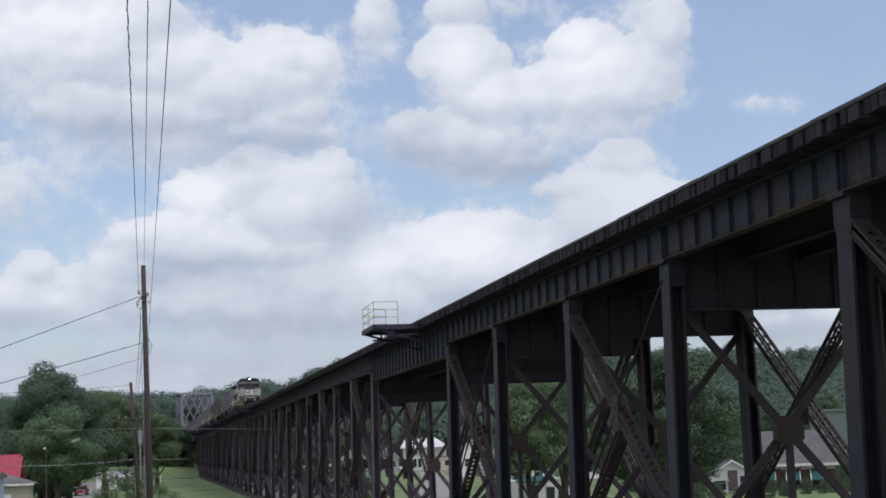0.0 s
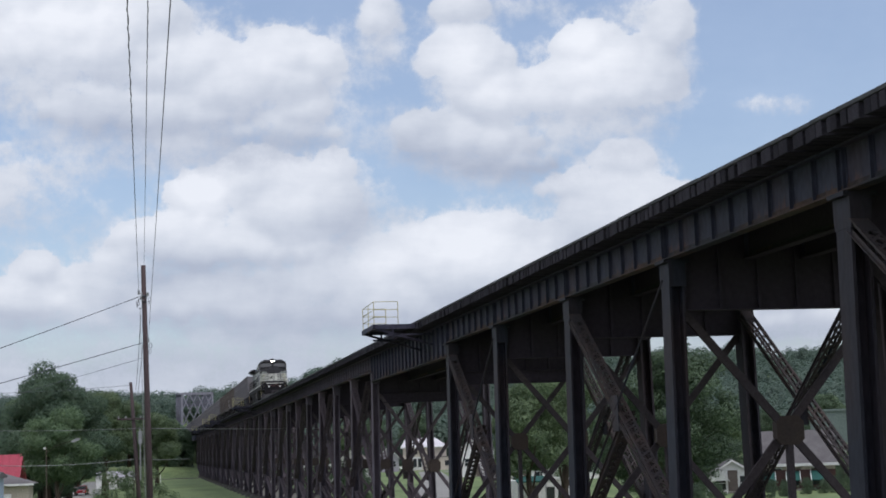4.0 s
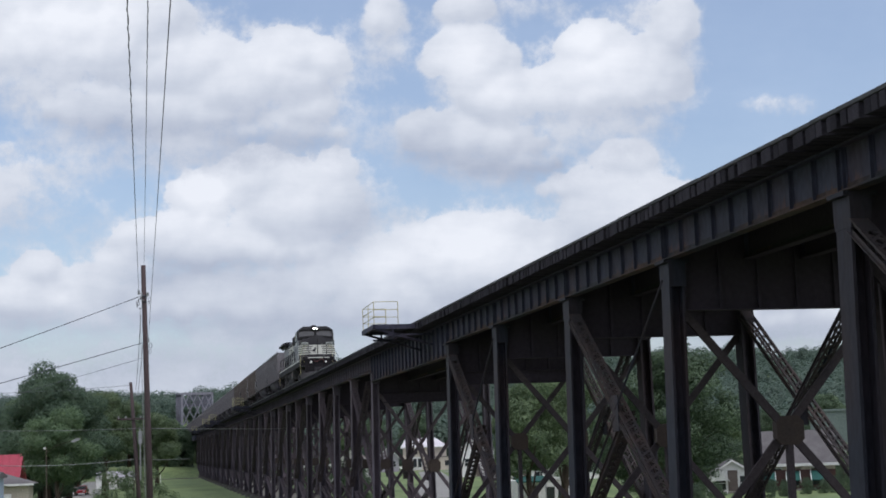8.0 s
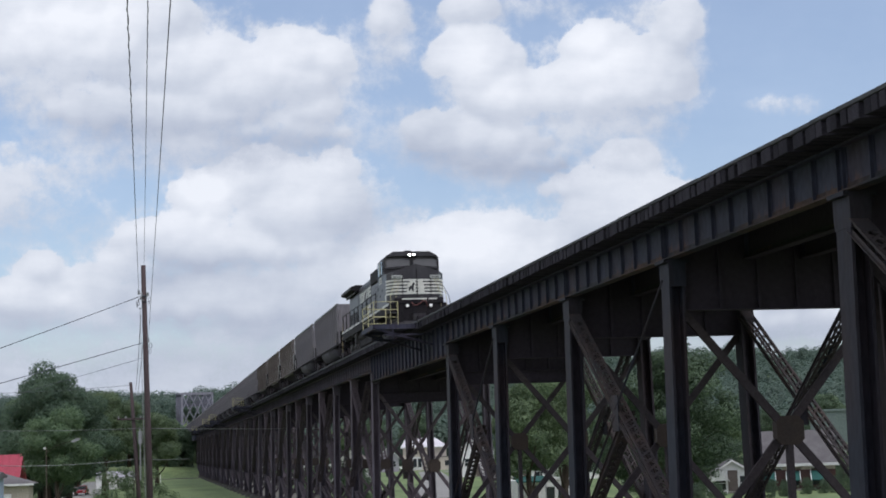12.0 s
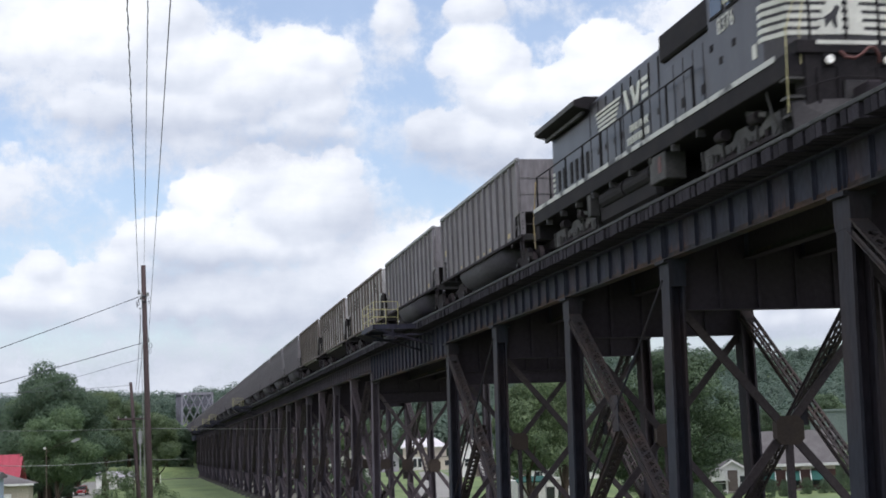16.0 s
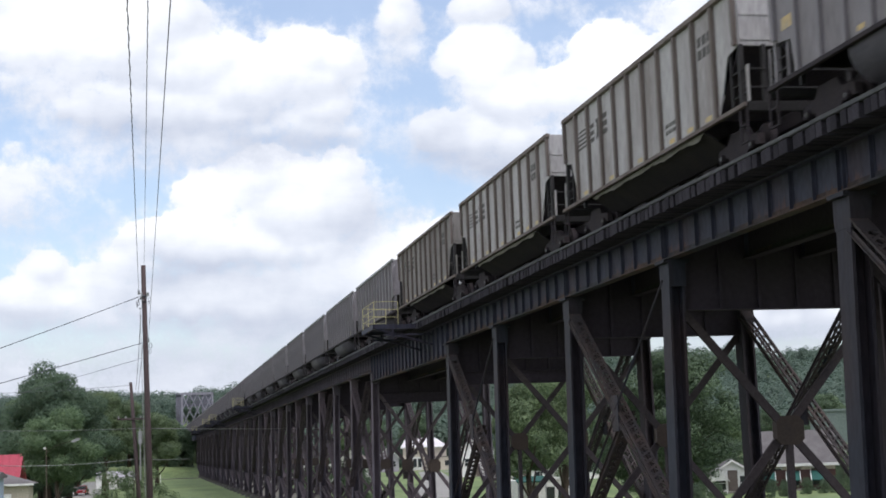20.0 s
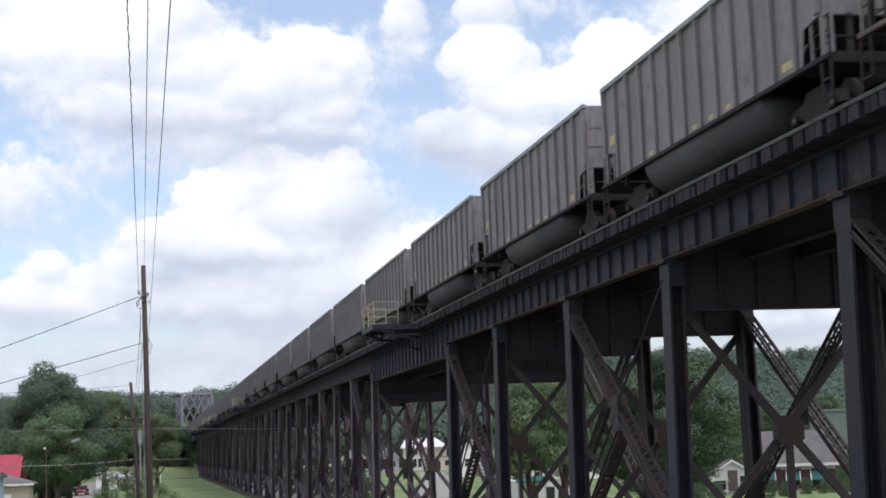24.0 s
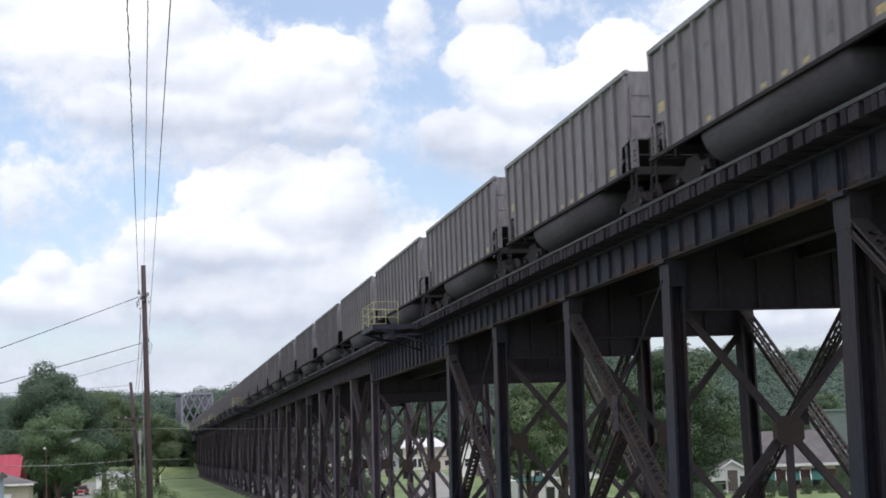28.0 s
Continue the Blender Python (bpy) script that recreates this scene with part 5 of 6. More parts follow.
# tall dark tree, the rounder one before it, and their neighbours
t1 = build_tree("tall dark green tree above the roofs", 18.6, 7.6, 3, LEAF_DARK, 36000, 0.17, 0.14, 38)
t1.matrix_basis = pose(-12.3, 205, 0, 0, 0, 40)
t1.scale = (0.94, 0.94, 0.94)
t2 = build_tree("broad green tree beside the street", 10.3, 4.9, 8, LEAF_MID, 28000, 0.13, 0.40, 32)
t2.matrix_basis = pose(-9.1, 168, 0, 0, 0, 10)
t3 = build_tree("light yellow-green tree at the field edge", 15.5, 6.4, 12, LEAF_LIGHT, 26000, 0.18, 0.32, 30)
t3.matrix_basis = pose(-6.6, 250, 0, 0, 0, 80)
t4 = build_tree("dark green tree near the viaduct", 11.0, 5.2, 15, LEAF_DARK, 20000, 0.18, 0.08, 26)
t4.matrix_basis = pose(5.3, 432, 2.9, 0, 0, 140)
t4.scale = (1.10, 1.10, 1.10)
bush = build_tree("round green shrub by the utility pole", 5.2, 2.8, 21, LEAF_LIGHT, 11000, 0.075, 0.03, 22, "shrub")
bush.matrix_basis = pose(-1.1, 118, 0)
for src, x, y, turn, s in ((t1, -13.3, 209, 1.3, 0.84), (t1, -9.9, 207, 2.7, 0.86), (t1, -20.5, 245, 2.0, 0.72), (t1, -29.0, 300, 1.1, 0.80), (t4, -16.5, 255, 0.7, 1.1), (t3, 1.6, 292, 2.2, 0.85), (t1, -0.6, 442, 3.0, 0.86), (t4, 8.8, 446, 0.3, 0.98),
                           (t1, -22.0, 380, 4.0, 0.85), (t3, -9.0, 350, 5.0, 1.1), (t4, 0.8, 440, 1.9, 1.15), (t1, -36.0, 340, 5.3, 0.85), (t4, 9.5, 470, 2.6, 1.1), (t3, -40.0, 400, 0.4, 1.0), (t4, 7.0, 440, 5.1, 0.95), (t3, -14.0, 330, 1.0, 1.15), (t1, -5.0, 436, 2.0, 0.95), (t3, -22.0, 300, 3.0, 1.05), (t4, -19.0, 228, 2.0, 0.9), (t1, -14.0, 420, 0.5, 1.1)):
    plant(src, x, y, turn, s)
for x, y, k in ((8.5, 440, 0.5), (10.8, 446, 0.6), (12.2, 452, 0.7), (0.5, 436, 0.8), (3.0, 434, 0.6)):
    plant(bush, x, y, k * 5, k, "round green shrub at the far end of the field")
# trees past the viaduct
t5 = build_tree("large dark green tree behind the viaduct", 12.6, 4.3, 31, LEAF_SHADED, 28000, 0.115, 0.30, 38)
t5.matrix_basis = pose(35.2, 103, 0, 0, 0, 0)
t6 = build_tree("bright green tree behind the viaduct", 12.2, 4.2, 37, LEAF_SUNLIT, 24000, 0.12, 0.37, 34)
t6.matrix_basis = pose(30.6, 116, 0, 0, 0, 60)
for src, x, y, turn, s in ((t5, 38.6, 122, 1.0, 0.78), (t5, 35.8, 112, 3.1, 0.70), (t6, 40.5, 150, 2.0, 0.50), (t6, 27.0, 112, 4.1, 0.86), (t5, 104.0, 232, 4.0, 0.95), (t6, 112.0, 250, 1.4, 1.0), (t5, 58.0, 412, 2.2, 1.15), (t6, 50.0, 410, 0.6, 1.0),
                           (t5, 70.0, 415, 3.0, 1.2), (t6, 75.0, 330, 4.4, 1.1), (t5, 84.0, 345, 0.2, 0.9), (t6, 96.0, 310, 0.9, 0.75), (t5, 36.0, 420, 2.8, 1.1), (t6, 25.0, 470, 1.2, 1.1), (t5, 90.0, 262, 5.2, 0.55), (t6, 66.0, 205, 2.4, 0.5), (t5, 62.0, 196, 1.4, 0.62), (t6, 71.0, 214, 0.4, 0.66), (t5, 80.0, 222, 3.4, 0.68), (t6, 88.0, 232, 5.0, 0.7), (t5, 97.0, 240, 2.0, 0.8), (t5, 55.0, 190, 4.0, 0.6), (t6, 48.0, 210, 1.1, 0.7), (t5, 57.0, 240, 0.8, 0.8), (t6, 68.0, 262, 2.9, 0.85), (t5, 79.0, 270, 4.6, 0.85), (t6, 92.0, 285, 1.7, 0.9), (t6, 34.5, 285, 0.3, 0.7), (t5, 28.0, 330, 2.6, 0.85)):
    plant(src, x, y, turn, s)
dark_bush = build_tree("low dark green shrub in front of a house", 4.4, 2.9, 27, LEAF_SHADED, 9000, 0.08, 0.03, 20, "shrub")
dark_bush.matrix_basis = pose(49.0, 141.5, 0)
dark_bush.scale = (0.52, 0.52, 0.52)
# shrubs added to fill the dark places around and behind the houses
for x, y, k in ((78.2, 158, 0.55), (50.2, 137, 0.35), (47.4, 134, 0.45), (81.5, 160, 0.6), (58.4, 147, 0.34), (57.0, 162, 1.3), (60.5, 164, 1.25), (53.8, 160, 1.2), (50.8, 158, 1.1), (63.5, 166, 1.1), (68.5, 163, 0.5), (71.5, 163, 0.55), (74.8, 164, 0.5), (66.0, 160, 0.5), (45.0, 128, 0.36), (58.4, 141.0, 0.30), (60.0, 139.6, 0.34), (61.8, 139.8, 0.30), (63.4, 140.4, 0.36), (65.2, 140.8, 0.34), (67.2, 141.4, 0.40), (69.4, 142.2, 0.44), (56.6, 136.5, 0.26), (54.4, 134.5, 0.22), (59.4, 146.6, 0.30), (60.8, 145.6, 0.22), (66.4, 143.8, 0.40), (68.6, 144.0, 0.42), (71.6, 147.0, 0.50), (74.4, 150.0, 0.55)):
    plant(dark_bush, x, y, k * 7, k)
for k in range(9):   # shrubs added past the far columns to darken the gaps between them
    plant(dark_bush, 22.6 + (k * 7 % 5) * 0.5, 168 + 21 * k, k * 1.3, 0.62 + (k * 3 % 4) * 0.1)
for x, y, k in ((78.0, 168, 0.6), (81.5, 172, 0.7), (44.5, 140, 0.5), (80.0, 178, 0.8), (84.0, 182, 0.9), (77.0, 158, 0.5)):
    plant(bush, x, y, k * 9, k, "garden shrub beside a house")


def hill_woods():
    """The wooded slopes: crowns of leaves over the rising ground."""
    rng = np.random.default_rng(77)
    lobes = []
    for _ in range(3000):
        y = rng.uniform(330, 1010)
        x = rng.uniform(-0.14, 0.52) * y + rng.uniform(-20, 20)
        h = hills(x, y)
        if h < 0.5 or (8 < x < 28 and y < 716):
            continue
        s = rng.uniform(3.2, 6.5)
        lobes.append((x, y, h + s * 0.8 + rng.uniform(0, 3), s, s, s * rng.uniform(0.8, 1.2)))
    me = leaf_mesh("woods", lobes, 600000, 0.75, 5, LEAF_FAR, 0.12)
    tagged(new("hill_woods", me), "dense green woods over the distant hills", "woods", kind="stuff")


hill_woods()

# ---- poles and wires ----
def wire(name, label, p, q, sag, r, mat=WIRE):
    bm = bmesh.new()
    p, q = Vector(p), Vector(q)
    pts = [p.lerp(q, k / 24) - Vector((0, 0, sag * 4 * (k / 24) * (1 - k / 24))) for k in range(25)]
    ob = part(name, add_tube(bm, pts, r, 5), mat)
    return tagged(ob, label, "cable", "overhead cables")


top, low = Vector((-0.10, 62.00, 12.87)), Vector((0.06, 62.00, 3.94))
foot = top + (low - top) * (top.z / (top.z - low.z))
pole = thing("utility_pole", "tall weathered brown wooden utility pole with cables", "utility pole", "utility poles")
part("pole_shaft", tube([foot - Vector((0, 0, 0.4)), foot.lerp(top, 0.5), top], 0.13, 14, [0.135, 0.115, 0.09]), POLE, pole, smooth=True)
def on_pole(u):
    """The place at u of the way down the pole."""
    return top.lerp(low, u)
for u, dx in ((0.124, -0.20), (0.148, -0.13), (0.333, 0.11), (0.133, 0.14)):
    c = on_pole(u)
    part("insulator_bracket", bar(c, c + Vector((dx, -0.1, 0)), 0.05, 0.05, (0, 0, 1)), GALV, pole)
    part("insulator", disc("z", c + Vector((dx, -0.1, 0.05)), 0.045, 0.16, 10), GALV, pole)
part("ground_wire", tube([on_pole(0.182) + Vector((-0.17, -0.1, 0)), on_pole(0.558) + Vector((-0.165, -0.12, 0)), on_pole(1.044) + Vector((-0.17, -0.14, 0))], 0.012, 5), GALV, pole)
part("drip_loop", tube([on_pole(0.146) + Vector((-0.2, -0.1, 0)), on_pole(0.182) + Vector((-0.28, -0.1, 0)), on_pole(0.192) + Vector((-0.16, -0.1, 0)), on_pole(0.170) + Vector((-0.05, -0.13, 0))], 0.014, 5), WIRE, pole)
part("cable_clamp", box(-0.105, 0.105, -0.12, 0.10, -0.03, 0.03, 0.01), WIRE, pole, at=Matrix.Translation(on_pole(0.135)))
part("cable_clamp", box(-0.105, 0.105, -0.12, 0.10, -0.02, 0.02, 0.01), WIRE, pole, at=Matrix.Translation(on_pole(0.158)))
for u, dx, r in ((0.150, 0.20, 0.09), (0.165, 0.17, 0.06), (0.165, -0.24, 0.10), (0.350, 0.19, 0.10), (0.375, 0.16, 0.08)):
    c = on_pole(u) + Vector((dx, -0.12, 0))
    part("cable_coil", tube([c + Vector((math.cos(k * math.tau / 10) * r * 0.6, 0, math.sin(k * math.tau / 10) * r)) for k in range(11)], 0.011, 5), WIRE, pole)

a = on_pole(0.124) + Vector((-0.2, -0.1, 0))
def overhead(label, start, x, r):
    """A cable from the pole, over x at 14 m out, to a far support behind the viewpoint."""
    mid = Vector((x, 14.0, 9.556))
    end = start + (mid - start) * 1.55
    wire("overhead_cable", label, start, end, 0.0, r)
    return start, end
def wrap(start, end, r, turn):
    d = (end - start).normalized()
    s = d.orthogonal().normalized()
    t = d.cross(s)
    n = 1400
    pts = [start.lerp(end, k / n) + (s * math.cos(k * turn) + t * math.sin(k * turn)) * r for k in range(n + 1)]
    tagged(part("cable_wrap", tube(pts, r * 0.75, 4), WIRE), "twisted strand wound round an overhead cable", "cable", "overhead cables")
wrap(*overhead("thick twisted overhead cable running from the pole", a, -0.138, 0.0045), 0.0062, 0.42)
wrap(*overhead("overhead cable running from the pole", on_pole(0.015) + Vector((0.03, -0.1, 0.1)), 0.046, 0.004), 0.0042, 0.55)
overhead("thin overhead cable running from the pole", on_pole(0.328) + Vector((0.11, -0.1, 0)), 0.245, 0.0058)
wire("service_cable", "service cable leaving the pole to the side", on_pole(0.138) + Vector((-0.2, -0.1, 0)), Vector((-8.32, 48.00, 7.37)), 0.02, 0.014)
wire("service_cable", "service cable leaving the pole to the side", on_pole(0.333), Vector((-8.31, 48.00, 6.73)), 0.02, 0.014)
wire("service_cable", "thin service cable leaving the pole to the side", on_pole(0.398), Vector((-7.99, 52.00, 6.60)), 0.02, 0.008)
top2, low2 = Vector((-1.12, 112.00, 10.67)), Vector((-0.71, 112.00, 3.94))
foot2 = top2 + (low2 - top2) * (top2.z / (top2.z - low2.z))
pole2 = thing("utility_pole", "leaning brown wooden utility pole with a crossarm", "utility pole", "utility poles")
part("pole_shaft", tube([foot2 - Vector((0, 0, 0.4)), foot2.lerp(top2, 0.5), top2], 0.13, 12, [0.17, 0.145, 0.11]), POLE, pole2, smooth=True)
arm = Vector((-0.97, 112.00, 8.13))
part("crossarm", box(-1.1, 1.1, -0.2, -0.08, -0.06, 0.06, 0.01), POLE, pole2, at=Matrix.Translation(arm))
for dx in (-1.0, -0.5, 0.5, 1.0):
    part("insulator", disc("z", arm + Vector((dx, -0.14, 0.13)), 0.05, 0.16, 8), GALV, pole2)
part("transformer", disc("z", Vector((-0.56, 112.00, 6.84)) + Vector((0.05, -0.2, 0)), 0.14, 0.9, 12), GALV, pole2, "grey transformer can")
part("conduit", tube([Vector((-0.52, 112.00, 7.42)) + Vector((0, -0.2, 0)), Vector((-0.51, 112.00, 3.94)) + Vector((0, -0.2, 0))], 0.05, 6), GALV, pole2)
wire("service_cable", "cable between the two utility poles", on_pole(0.218) + Vector((-0.15, 0, 0)), Vector((-0.79, 112.00, 10.15)), 0.4, 0.014)
wire("service_cable", "cable between the two utility poles", on_pole(0.340) + Vector((-0.1, 0, 0)), Vector((-0.89, 112.00, 8.21)), 0.3, 0.010)
wire("service_cable", "thin cable from the leaning pole", Vector((-1.21, 112.00, 10.47)), Vector((-10.81, 100.00, 9.66)), 0.1, 0.012)
wire("street_cable", "pale cable strung low across the street", Vector((-11.45, 100.00, 5.46)), Vector((-0.92, 112.00, 5.38)), 0.25, 0.020, WIRE_PALE)
wire("street_cable", "pale cable strung low across the street", Vector((-0.92, 112.00, 5.38)), Vector((3.21, 128.00, 5.25)), 0.05, 0.016, WIRE_PALE)
wire("street_cable", "pale cable strung across the trees", Vector((-12.03, 105.00, 7.60)), Vector((-0.44, 112.00, 7.49)), 0.1, 0.016, WIRE_PALE)
wire("street_cable", "pale cable strung across the trees", Vector((-0.44, 112.00, 7.49)), Vector((23.91, 190.00, 8.16)), 0.1, 0.016, WIRE_PALE)

lamp_head = Vector((-5.21, 120.00, 6.88))
street = thing("street_lamp", "grey street lamp with a cobra head before the trees", "street lamp")
part("lamp_head", prism([(-0.35, 0.0), (-0.2, 0.10), (0.2, 0.16), (0.38, 0.05), (0.2, -0.06), (-0.2, -0.08)], "y", -0.15, 0.15), GALV, street, at=Matrix.Translation(lamp_head) @ pose(0, 0, 0, 0, -15, 0))
part("lamp_arm", tube([lamp_head + Vector((-0.3, 0, -0.02)), lamp_head + Vector((-1.4, 0, -0.35)), lamp_head + Vector((-2.1, 0, -0.8))], 0.02, 6), BARK, street)
base = lamp_head + Vector((-2.1, 0, 0))
part("lamp_post", tube([(base.x, base.y, -0.2), (base.x, base.y, base.z - 0.4)], 0.045, 8), BARK, street)
part("globe", disc("z", Vector((-7.43, 120.00, 6.38)), 0.10, 0.14, 10), TRIM, street)

# ---- houses and vehicles ----
def window(parent, x, y, z, w, h, face):
    """A window on a wall whose outside faces -y (face 'y') or -x (face 'x')."""
    m = Matrix.Translation((x, y, z)) @ (Matrix() if face == "y" else Matrix.Rotation(math.pi / 2, 4, "Z").inverted())
    f = part("window_frame", box(-w / 2 - 0.08, w / 2 + 0.08, -0.06, 0.0, -h / 2 - 0.08, h / 2 + 0.08), TRIM, parent, at=m)
    part("pane", box(-w / 2, w / 2, -0.075, -0.055, 0.03, h / 2), PANE, f)
    part("pane", box(-w / 2, w / 2, -0.075, -0.055, -h / 2, -0.03), PANE, f)


def build_house(label, w, d, wall_h, roof_h, wall, roof, ridge="y", porch=False, category="house"):
    """A gabled house, middle of its front foot at the origin, front towards -y."""
    house = thing("house", label, category)
    part("wall", box(-w / 2, w / 2, 0, d, 0, wall_h), wall, house)
    if ridge == "y":
        part("gable", prism([(-w / 2, wall_h), (w / 2, wall_h), (0, wall_h + roof_h)], "y", 0.0, d), wall, house)
        for s in (-1, 1):
            slab = part("roof", prism([(s * (w / 2 + 0.45), wall_h - 0.45 * roof_h / (w / 2)), (0, wall_h + roof_h), (0, wall_h + roof_h + 0.16), (s * (w / 2 + 0.45), wall_h - 0.45 * roof_h / (w / 2) + 0.16)], "y", -0.4, d + 0.4), roof, house)
            part("barge_board", prism([(s * (w / 2 + 0.45), wall_h - 0.45 * roof_h / (w / 2) - 0.1), (0, wall_h + roof_h - 0.1), (0, wall_h + roof_h + 0.1), (s * (w / 2 + 0.45), wall_h - 0.45 * roof_h / (w / 2) + 0.1)], "y", -0.46, -0.402), TRIM, slab)
    else:
        part("gable", prism([(0, wall_h), (d, wall_h), (d / 2, wall_h + roof_h)], "x", -w / 2, w / 2), wall, house)
        for a, b in ((-0.45, d / 2), (d + 0.45, d / 2)):
            e = wall_h - 0.45 * roof_h / (d / 2)
            slab = part("roof", prism([(a, e), (b, wall_h + roof_h), (b, wall_h + roof_h + 0.16), (a, e + 0.16)], "x", -w / 2 - 0.4, w / 2 + 0.4), roof, house)
        part("fascia", box(-w / 2 - 0.4, w / 2 + 0.4, -0.5, -0.44, wall_h - 0.4, wall_h - 0.12), TRIM, house)
    for k in range(2):
        window(house, -w / 4 + k * w / 2, -0.002, wall_h * 0.55, 0.9, 1.3, "y")
    window(house, -w / 2 - 0.002, d * 0.35, wall_h * 0.55, 0.9, 1.3, "x")
    window(house, -w / 2 - 0.002, d * 0.7, wall_h * 0.55, 0.9, 1.3, "x")
    part("door", box(-0.48, 0.48, -0.05, 0.0, 0.15, 2.2), SHINGLE_BROWN, house)
    part("door_step", box(-0.8, 0.8, -0.9, -0.002, -0.05, 0.14), CONCRETE, house)
    if porch:
        part("porch_roof", prism([(-2.3, 0), (-0.05, 0.75), (-0.05, 0.9), (-2.3, 0.14)], "x", -w / 2, w / 2), roof, house, at=pose(0, 0, wall_h - 0.7))
        for x in (-w / 2 + 0.15, -w / 6, w / 6, w / 2 - 0.15):
            part("porch_post", box(x - 0.07, x + 0.07, -2.2, -2.06, 0, wall_h - 0.72), TRIM, house)
        part("porch_floor", box(-w / 2, w / 2, -2.4, -0.002, -0.05, 0.13), CONCRETE, house)
    return house


def spot(ob, x, y, turn=0.0):
    ob.matrix_basis = pose(x, y, 0, 0, 0, turn)
    return ob


bungalow = spot(build_house("small white gabled bungalow past the viaduct", 4.6, 6.0, 1.75, 1.4, SIDING, SHINGLE, "y"), 56.7, 150, -18)
porch = part("porch_gable", prism([(-1.15, 1.25), (1.15, 1.25), (0, 2.3)], "y", -1.5, -0.01), TRIM, bungalow, at=pose(-1.65, 0, 0))
for k in (-1, 1):
    part("barge_board", prism([(k * 1.3, 1.13), (0, 2.32), (0, 2.44), (k * 1.3, 1.25)], "y", -1.62, -1.502), TRIM, porch)
    part("porch_roof", prism([(k * 1.3, 1.2), (0, 2.4), (0, 2.46), (k * 1.3, 1.27)], "y", -1.5, 0.2), SHINGLE, porch)
    part("porch_post", box(k * 1.0 - 0.06, k * 1.0 + 0.06, -1.46, -1.34, -0.02, 1.25), TRIM, porch)
tan = spot(build_house("tan house with a broad grey roof and green window awnings", 7.6, 9.0, 2.75, 3.0, SIDING_TAN, SHINGLE, "x"), 63.4, 150, -20)
# dark panel stands in for the porch's shade, with its red brick
part("porch_wall", box(-3.8, 3.8, -0.1, -0.06, 0.0, 2.0), PORCH_BRICK, tan, "dark panel for the shaded porch and its red brick")
for x in (-3.4, -1.0, 1.4):
    part("awning", prism([(-1.15, 0.95), (-0.12, 1.80), (-0.12, 1.88), (-1.15, 1.03)], "x", x, x + 1.3), TEAL, tan, "green metal window awning")
    for k in (0, 1):
        part("awning_side", prism([(-1.15, 0.84), (-1.15, 1.06), (-0.12, 1.92), (-0.12, 1.30)], "x", x - 0.06 + k * 1.362, x - 0.002 + k * 1.362), TRIM, tan, "white awning side")
    part("porch_window", box(x + 0.1, x + 1.2, -0.13, -0.102, 0.5, 1.6), PANE, tan)
store = thing("corner_store", "cream stucco building with a pale hipped metal roof", "shop", at=pose(64.6, 372, 0, 0, 0, -8))
part("wall", box(-5.3, 4.9, 0, 9, 0, 5.6), CREAM, store)
bm = bmesh.new()
vs = [bm.verts.new(p) for p in ((-5.9, -0.7, 5.55), (5.5, -0.7, 5.55), (5.5, 9.7, 5.55), (-5.9, 9.7, 5.55), (-4.6, 4.5, 7.75), (2.4, 4.5, 7.75))]
for f in ((0, 1, 5, 4), (1, 2, 5), (2, 3, 4, 5), (3, 0, 4), (3, 2, 1, 0)):
    bm.faces.new([vs[i] for i in f])
part("roof", bm, PALE_ROOF, store, "pale hipped metal roof")
part("fascia", box(-5.92, 5.52, -0.76, -0.71, 5.36, 5.62), TRIM, store)
part("shop_front", box(-4.4, -0.9, -0.06, -0.004, 0.2, 3.3), TRIM, store)
for k in range(3):
    part("shop_window", box(-4.1 + 1.1 * k, -3.3 + 1.1 * k, -0.09, -0.062, 0.9, 2.9), PANE, store)
part("upper_window", box(-3.2, -2.0, -0.04, -0.002, 3.9, 4.9), PANE, store)
part("side_annex", box(0.6, 7.2, -1.6, -0.004, 0, 3.1), CREAM, store)
part("annex_roof", box(0.4, 7.4, -1.8, -0.006, 3.1, 3.3), SHINGLE, store)
for k in range(2):
    part("annex_window", box(1.6 + 2.8 * k, 2.6 + 2.8 * k, -1.64, -1.602, 1.1, 2.3), PANE, store)
spot(build_house("grey house across the gravel lot", 5.0, 8.0, 3.4, 2.4, SIDING_GREY, SHINGLE, "y"), 55.6, 372, -8)
spot(build_house("white gabled house behind the others", 6.5, 8.0, 4.6, 2.6, SIDING, SHINGLE, "y"), 57.8, 280, -10)
spot(build_house("white house among trees", 7.0, 8.0, 3.2, 2.2, SIDING, SHINGLE_BROWN, "y"), 33.0, 262, -10)
shopfront = thing("shopfront", "low white shop with a teal awning under the trees", "shop", at=pose(32.6, 128, 0))
part("wall", box(-2.4, 2.6, 0, 6, 0, 2.45), SIDING, shopfront)
part("parapet", box(-2.5, 2.7, -0.08, 0.2, 2.45, 2.62), TRIM, shopfront)
part("awning", prism([(-1.1, 2.35), (-0.02, 2.75), (-0.02, 2.85), (-1.1, 2.45)], "x", -3.1, -0.6), TEAL, shopfront, "teal cloth awning")
for k in range(3):
    part("shop_window", box(-0.4 + k * 1.0, 0.3 + k * 1.0, -0.04, -0.002, 0.8, 1.9), PANE, shopfront)
    part("window_frame", box(-0.45 + k * 1.0, 0.35 + k * 1.0, -0.06, -0.042, 1.9, 2.0), TRIM, shopfront)
part("door", box(-2.0, -1.1, -0.05, -0.002, 0, 2.05), SHINGLE_BROWN, shopfront)
for x in (-3.0, -0.7):
    part("awning_post", box(x - 0.04, x + 0.04, -1.1, -1.02, 0, 2.36), GALV, shopfront)
